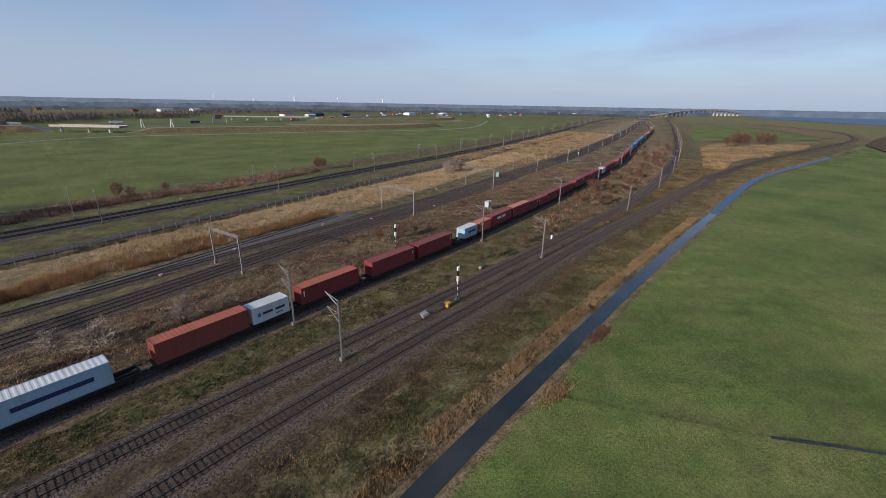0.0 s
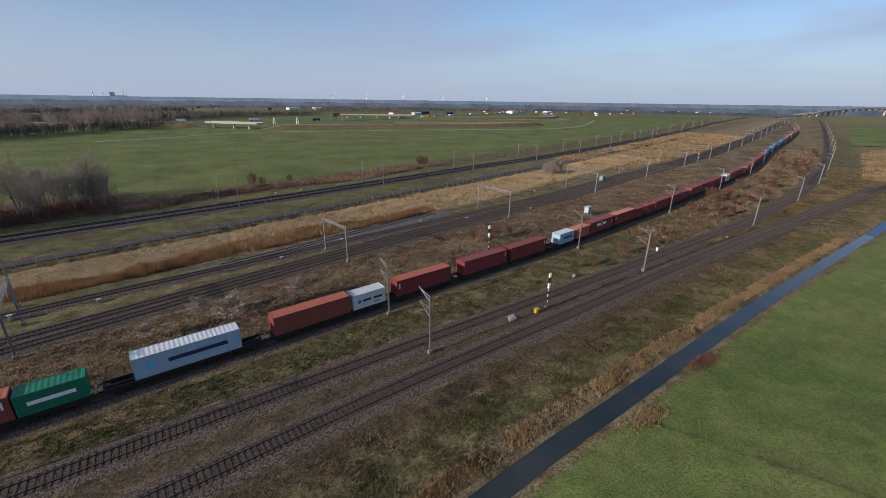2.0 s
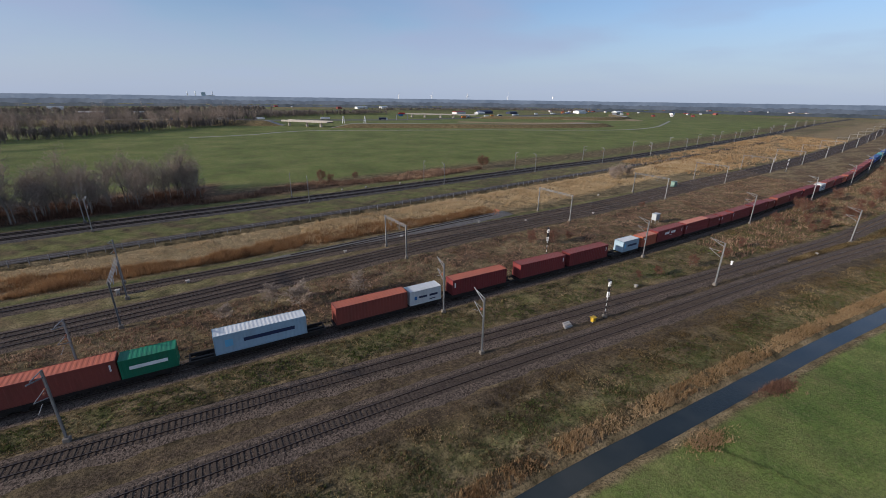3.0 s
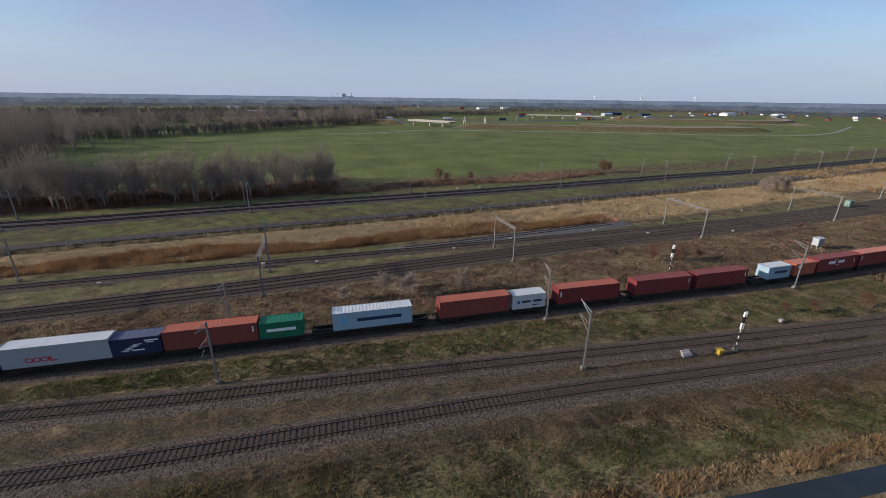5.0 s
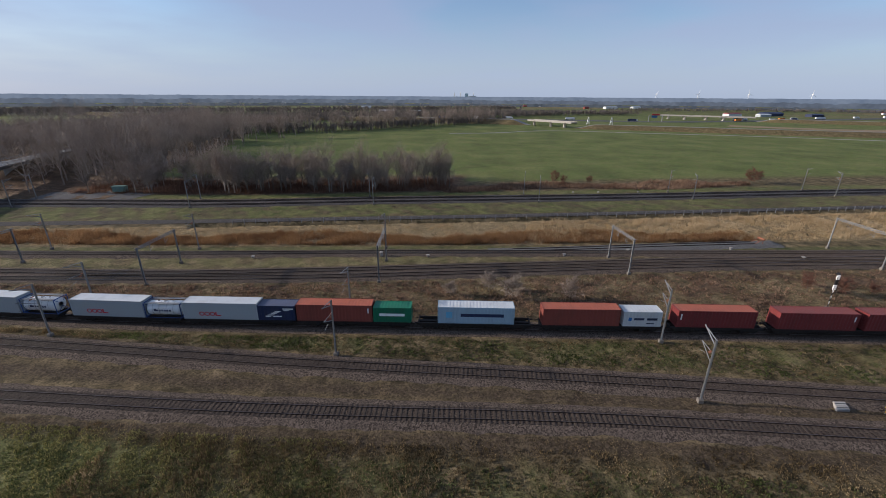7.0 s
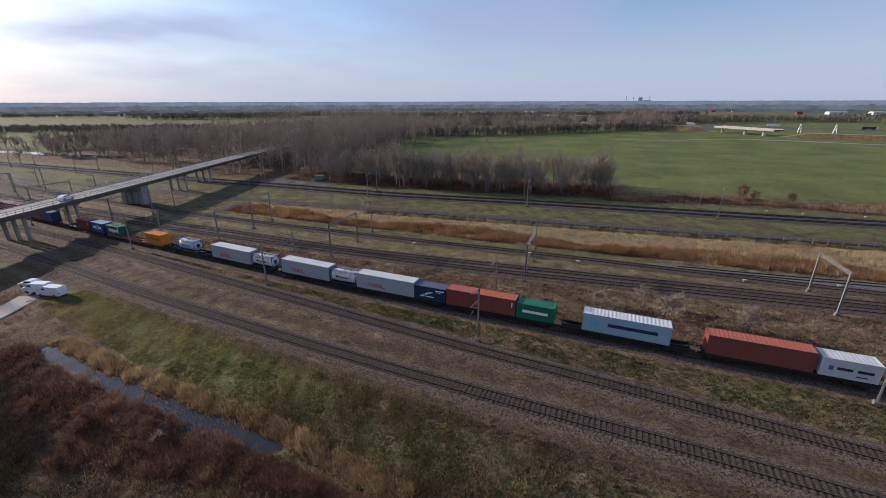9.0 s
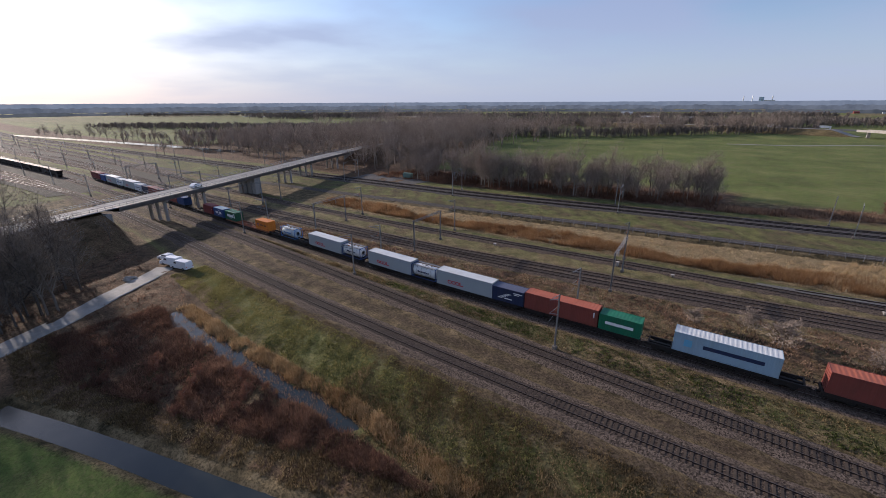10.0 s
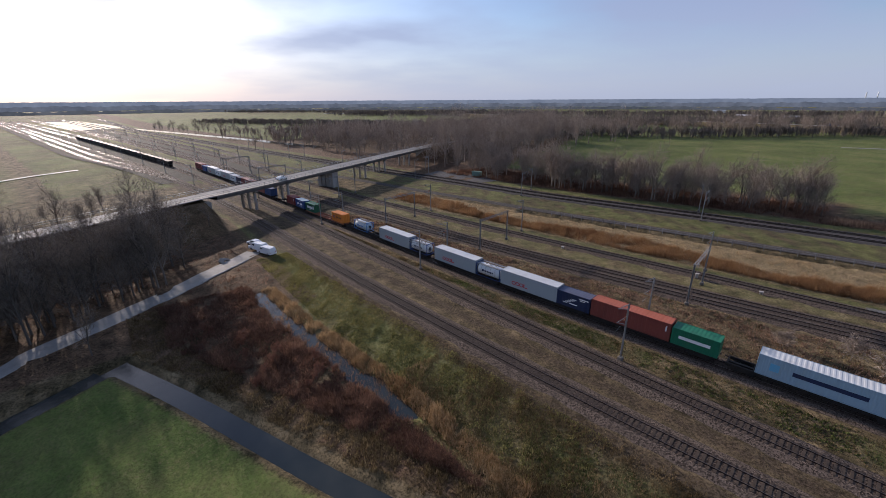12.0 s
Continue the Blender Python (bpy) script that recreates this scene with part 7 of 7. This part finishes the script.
def turbine(x, y, high):
    thing = empty("wind_turbine", pose(x, y, 0, 0, 0, 20), label="white wind turbine far off on the horizon", category="wind turbine", group="wind turbines")
    put("tower", tube_mesh("tower", (0, 0, -1), (0, 0, high), 2.2, 1.2, WHITE_PAINT, 10), thing)
    put("nacelle", box_mesh("nacelle", (-1.8, -4, high), (1.8, 5, high + 3.6), WHITE_PAINT, 0.4), thing)
    for k in range(3):
        a = math.tau * k / 3 + 0.4 + x
        put("blade", tube_mesh("blade", (0, -4.5, high + 1.8), (36 * math.sin(a), -4.5, high + 1.8 + 36 * math.cos(a)), 1.3, 0.3, WHITE_PAINT, 6), thing)


for x, y in ((1150, 3700), (1420, 3600), (1700, 3450), (2050, 3350), (2420, 3200)):
    turbine(x, y, 62)


def works(x, y):
    thing = empty("power_station", pose(x, y, -1), label="pale power station with a chimney on the horizon", category="power station")
    put("boiler_house", box_mesh("boiler_house", (-15, -20, 0), (15, 20, 66), PAINTS["pale_blue"], 1.0), thing)
    put("hall", box_mesh("hall", (20, -20, 0), (90, 20, 42), PAINTS["pale_grey"], 1.0), thing)
    for dx in (-60, -120, 70):
        put("chimney", tube_mesh("chimney", (dx, 0, 0), (dx, 0, 74), 4, 3, PAINTS["white"], 12), thing)


works(-420, 4300)


# wooded skyline rings that close the plain; their glow colours carry painted haze
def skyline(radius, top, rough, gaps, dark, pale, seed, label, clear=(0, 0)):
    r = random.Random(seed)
    n = Nodes("glowing_haze", 1.0, 0.0, 0.0)
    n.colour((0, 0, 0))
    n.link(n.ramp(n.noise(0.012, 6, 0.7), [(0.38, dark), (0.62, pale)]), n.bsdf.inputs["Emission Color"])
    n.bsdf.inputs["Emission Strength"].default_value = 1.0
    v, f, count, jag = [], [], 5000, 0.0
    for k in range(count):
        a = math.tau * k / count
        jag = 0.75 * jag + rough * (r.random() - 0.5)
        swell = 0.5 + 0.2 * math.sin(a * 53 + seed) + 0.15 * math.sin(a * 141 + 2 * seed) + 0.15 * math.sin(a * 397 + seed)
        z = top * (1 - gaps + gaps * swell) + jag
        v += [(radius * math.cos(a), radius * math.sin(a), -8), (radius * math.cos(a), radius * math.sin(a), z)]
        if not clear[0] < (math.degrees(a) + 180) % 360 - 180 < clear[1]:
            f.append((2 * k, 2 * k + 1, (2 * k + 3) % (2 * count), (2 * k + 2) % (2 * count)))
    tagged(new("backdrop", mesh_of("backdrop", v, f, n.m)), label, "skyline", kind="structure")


# nearer rings glow darker: less haze put into the colour
skyline(3150, 35.8, 0.8, 0.05, (0.115, 0.138, 0.170), (0.155, 0.178, 0.208), 1, "glowing skyline ring, haze put into its blue-grey colour")
skyline(2350, 22, 1.3, 0.35, (0.072, 0.083, 0.098), (0.115, 0.128, 0.145), 2, "glowing ring of far woods, haze put into its grey", (-44, 13))
skyline(1720, 12, 1.4, 0.5, (0.048, 0.055, 0.060), (0.088, 0.094, 0.098), 4, "glowing ring of bare woods, thin haze put into its colour", (-46, 19))

# fields inside and beyond the far railway curve
def field_sheet(name, points, zone, label):
    me = mesh_of(name, [(x, y, 0.3) for x, y in points], [tuple(range(len(points)))], GROUND)
    layer = me.attributes.new("zone", "FLOAT_COLOR", "POINT")
    layer.data.foreach_set("color", np.tile(np.array(zone, np.float32), len(points)))
    tagged(new(name, me), label, "field", kind="structure")


field_sheet("meadow", [(944, 252), (526, 135), (545, 105), (600, 78), (674, 42), (735, 38), (847, 85), (1112, 222)], (1, 0, 0, 0), "bright green meadow inside the railway curve")
field_sheet("stubble_field", [(1139, 236), (869, 90), (742, 38), (762, 30), (901, 44), (1010, 68), (1085, 103), (1222, 204)], (0, 0.9, 0.25, 0), "pale tan stubble field inside the railway curve")
field_sheet("ploughed_field", [(906, -19), (743, -6), (629, 0), (542, -15), (520, -60), (880, -120)], (0, 0, 0.8, 0.35), "brown ploughed field beyond the green one")

def rising_bridge(points, label):
    """A long rail bridge that climbs away: (x, y, height)."""
    thing = empty("rail_bridge", label=label, category="bridge")
    p = np.array(points, float)
    u = np.linspace(0, len(p) - 1, 80)
    xyz = np.stack([np.interp(u, np.arange(len(p)), p[:, k]) for k in range(3)], -1)
    v, f = sweep(xyz[:, :2], xyz[:, 2], [(-6, -3.0), (-6, 1.5), (6, 1.5), (6, -3.0)], True)
    put("deck", mesh_of("deck", v, f, CONCRETE), thing)
    for k in range(2, 80, 3):
        x, y, z = xyz[k]
        put("pier", box_mesh("pier", (x - 2, y - 4, -1), (x + 2, y + 4, z - 2.9), CONCRETE, 0.1), thing)
        if z > 4:
            put("mast", box_mesh("mast", (x - 0.5, y - 0.5, z), (x + 0.5, y + 0.5, z + 9), GALVANISED, 0.05), thing)


rising_bridge([(1560, 590, 1.5), (1750, 640, 3), (1906, 607, 14), (2180, 620, 24), (2480, 612, 30), (2720, 585, 27), (2960, 550, 16)], "distant concrete rail bridge climbing over the river")
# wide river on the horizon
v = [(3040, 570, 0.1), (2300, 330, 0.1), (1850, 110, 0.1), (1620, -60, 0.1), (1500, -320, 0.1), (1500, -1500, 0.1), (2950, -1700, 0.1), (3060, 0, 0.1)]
tagged(new("water", mesh_of("water", v, [(0, 1, 2, 3, 4, 5, 6, 7)], SKY_BLUE_WATER)), "wide far-off river, sky reflection put into its blue", "water", kind="structure")
# water along the yard
v, f = sweep(dense([(-330, 130), (-450, 104), (-650, 52), (-830, 4), (-1014, -28)], 10), -0.1, [(-5, 0), (5, 0)])
tagged(new("water", mesh_of("water", v, f, WATER)), "bright canal beyond the railway yard", "water", kind="structure")
v, f = sweep(dense([(-280, -56), (-288, -46), (-297, -37), (-306, -20)], 3), -0.2, [(-1.6, 0), (1.6, 0)])
tagged(new("water", mesh_of("water", v, f, WATER)), "bright ditch beside a green field by the yard", "water", kind="structure")
v, f = sweep(dense([(-760, 2), (-900, -20), (-1100, -60)], 10), -0.08, [(-26, 0), (26, 0)])
tagged(new("water", mesh_of("water", v, f, WATER)), "bright pool beyond the railway yard", "water", kind="structure")
way = dense([(50.6, -0.6), (52.1, -2.9), (54.5, -6.4), (56.5, -9.5), (64, -20)], 1.0)
v, f = sweep(way, height(way[:, 0], way[:, 1]) + 0.03, [(-0.3, -0.06), (-0.2, 0), (0.2, 0), (0.3, -0.06)])
tagged(new("furrow", mesh_of("furrow", v, f, WATER)), "dark wet end of a furrow across the green field", "furrow", kind="structure")
g = rng(77)
line_pts = dense([(40.5, 18.0), (47.4, 4.7), (52.1, -2.9), (57, -10)], 0.25)
line_pts = np.repeat(line_pts, 5, 0) + (g.random((5 * len(line_pts), 2)) - 0.5) * 0.5
blades("field_weeds", line_pts[:, 0], line_pts[:, 1], height(line_pts[:, 0], line_pts[:, 1]), 0.12 + 0.12 * g.random(len(line_pts)), 0.3, 0.06, 4, WEED, "darker weeds along a shallow furrow in the field", "weeds", 78)
for x, y, n, m, text in ((57.5, 22.2, 500, BRAMBLE, "dark bramble patch on the ditch edge"), (40.2, 19.6, 350, REED, "pale reed patch on the ditch edge")):
    p = np.array([x, y]) + g.normal(0, 1.0, (n, 2)) * (1.6, 0.6)
    blades("edge_patch", p[:, 0], p[:, 1], height(p[:, 0], p[:, 1]), 0.3 + 0.3 * g.random(n), 0.4, 0.07, 5, m, text, "weeds", 79 + n, 0.8)
stuff("reed_bed", 4200, 285, 560, lambda x: TRACK_1(x) + 8 + 3 * np.sin(x / 17), lambda x: np.interp(x, [285, 340, 440, 508, 530, 560], [64, 78, 105, 112, 92, 60]), 0.9, 0.6, 3.0, 0.22, 9, REED, "pale dry reeds inside the railway curve", "reeds", 31, 22.0)
stuff("rough_grass", 9000, 110, 330, lambda x: TRACK_1(x) + 3.5, lambda x: np.maximum(TRACK_2(x) - 3.5, TRACK_1(x) + 4), 0.5, 0.4, 1.4, 0.2, 5, TUSSOCK, "dry grass between diverging tracks", "grass", 32, 9.0)
stuff("rough_grass", 9000, 150, 420, lambda x: ditch_y(x) + 1.6, lambda x: TRACK_1(x) - 3.4, 0.35, 0.4, 1.2, 0.16, 5, TUSSOCK, "dry grass along the far bank", "grass", 33, 9.0)
stuff("green_weeds", 6000, 110, 330, lambda x: TRACK_2(x) + 3.4, lambda x: TRACK_3(x) - 3.6, 0.4, 0.4, 1.4, 0.2, 5, TUSSOCK, "dry grass beside the far train", "grass", 34, 9.0)
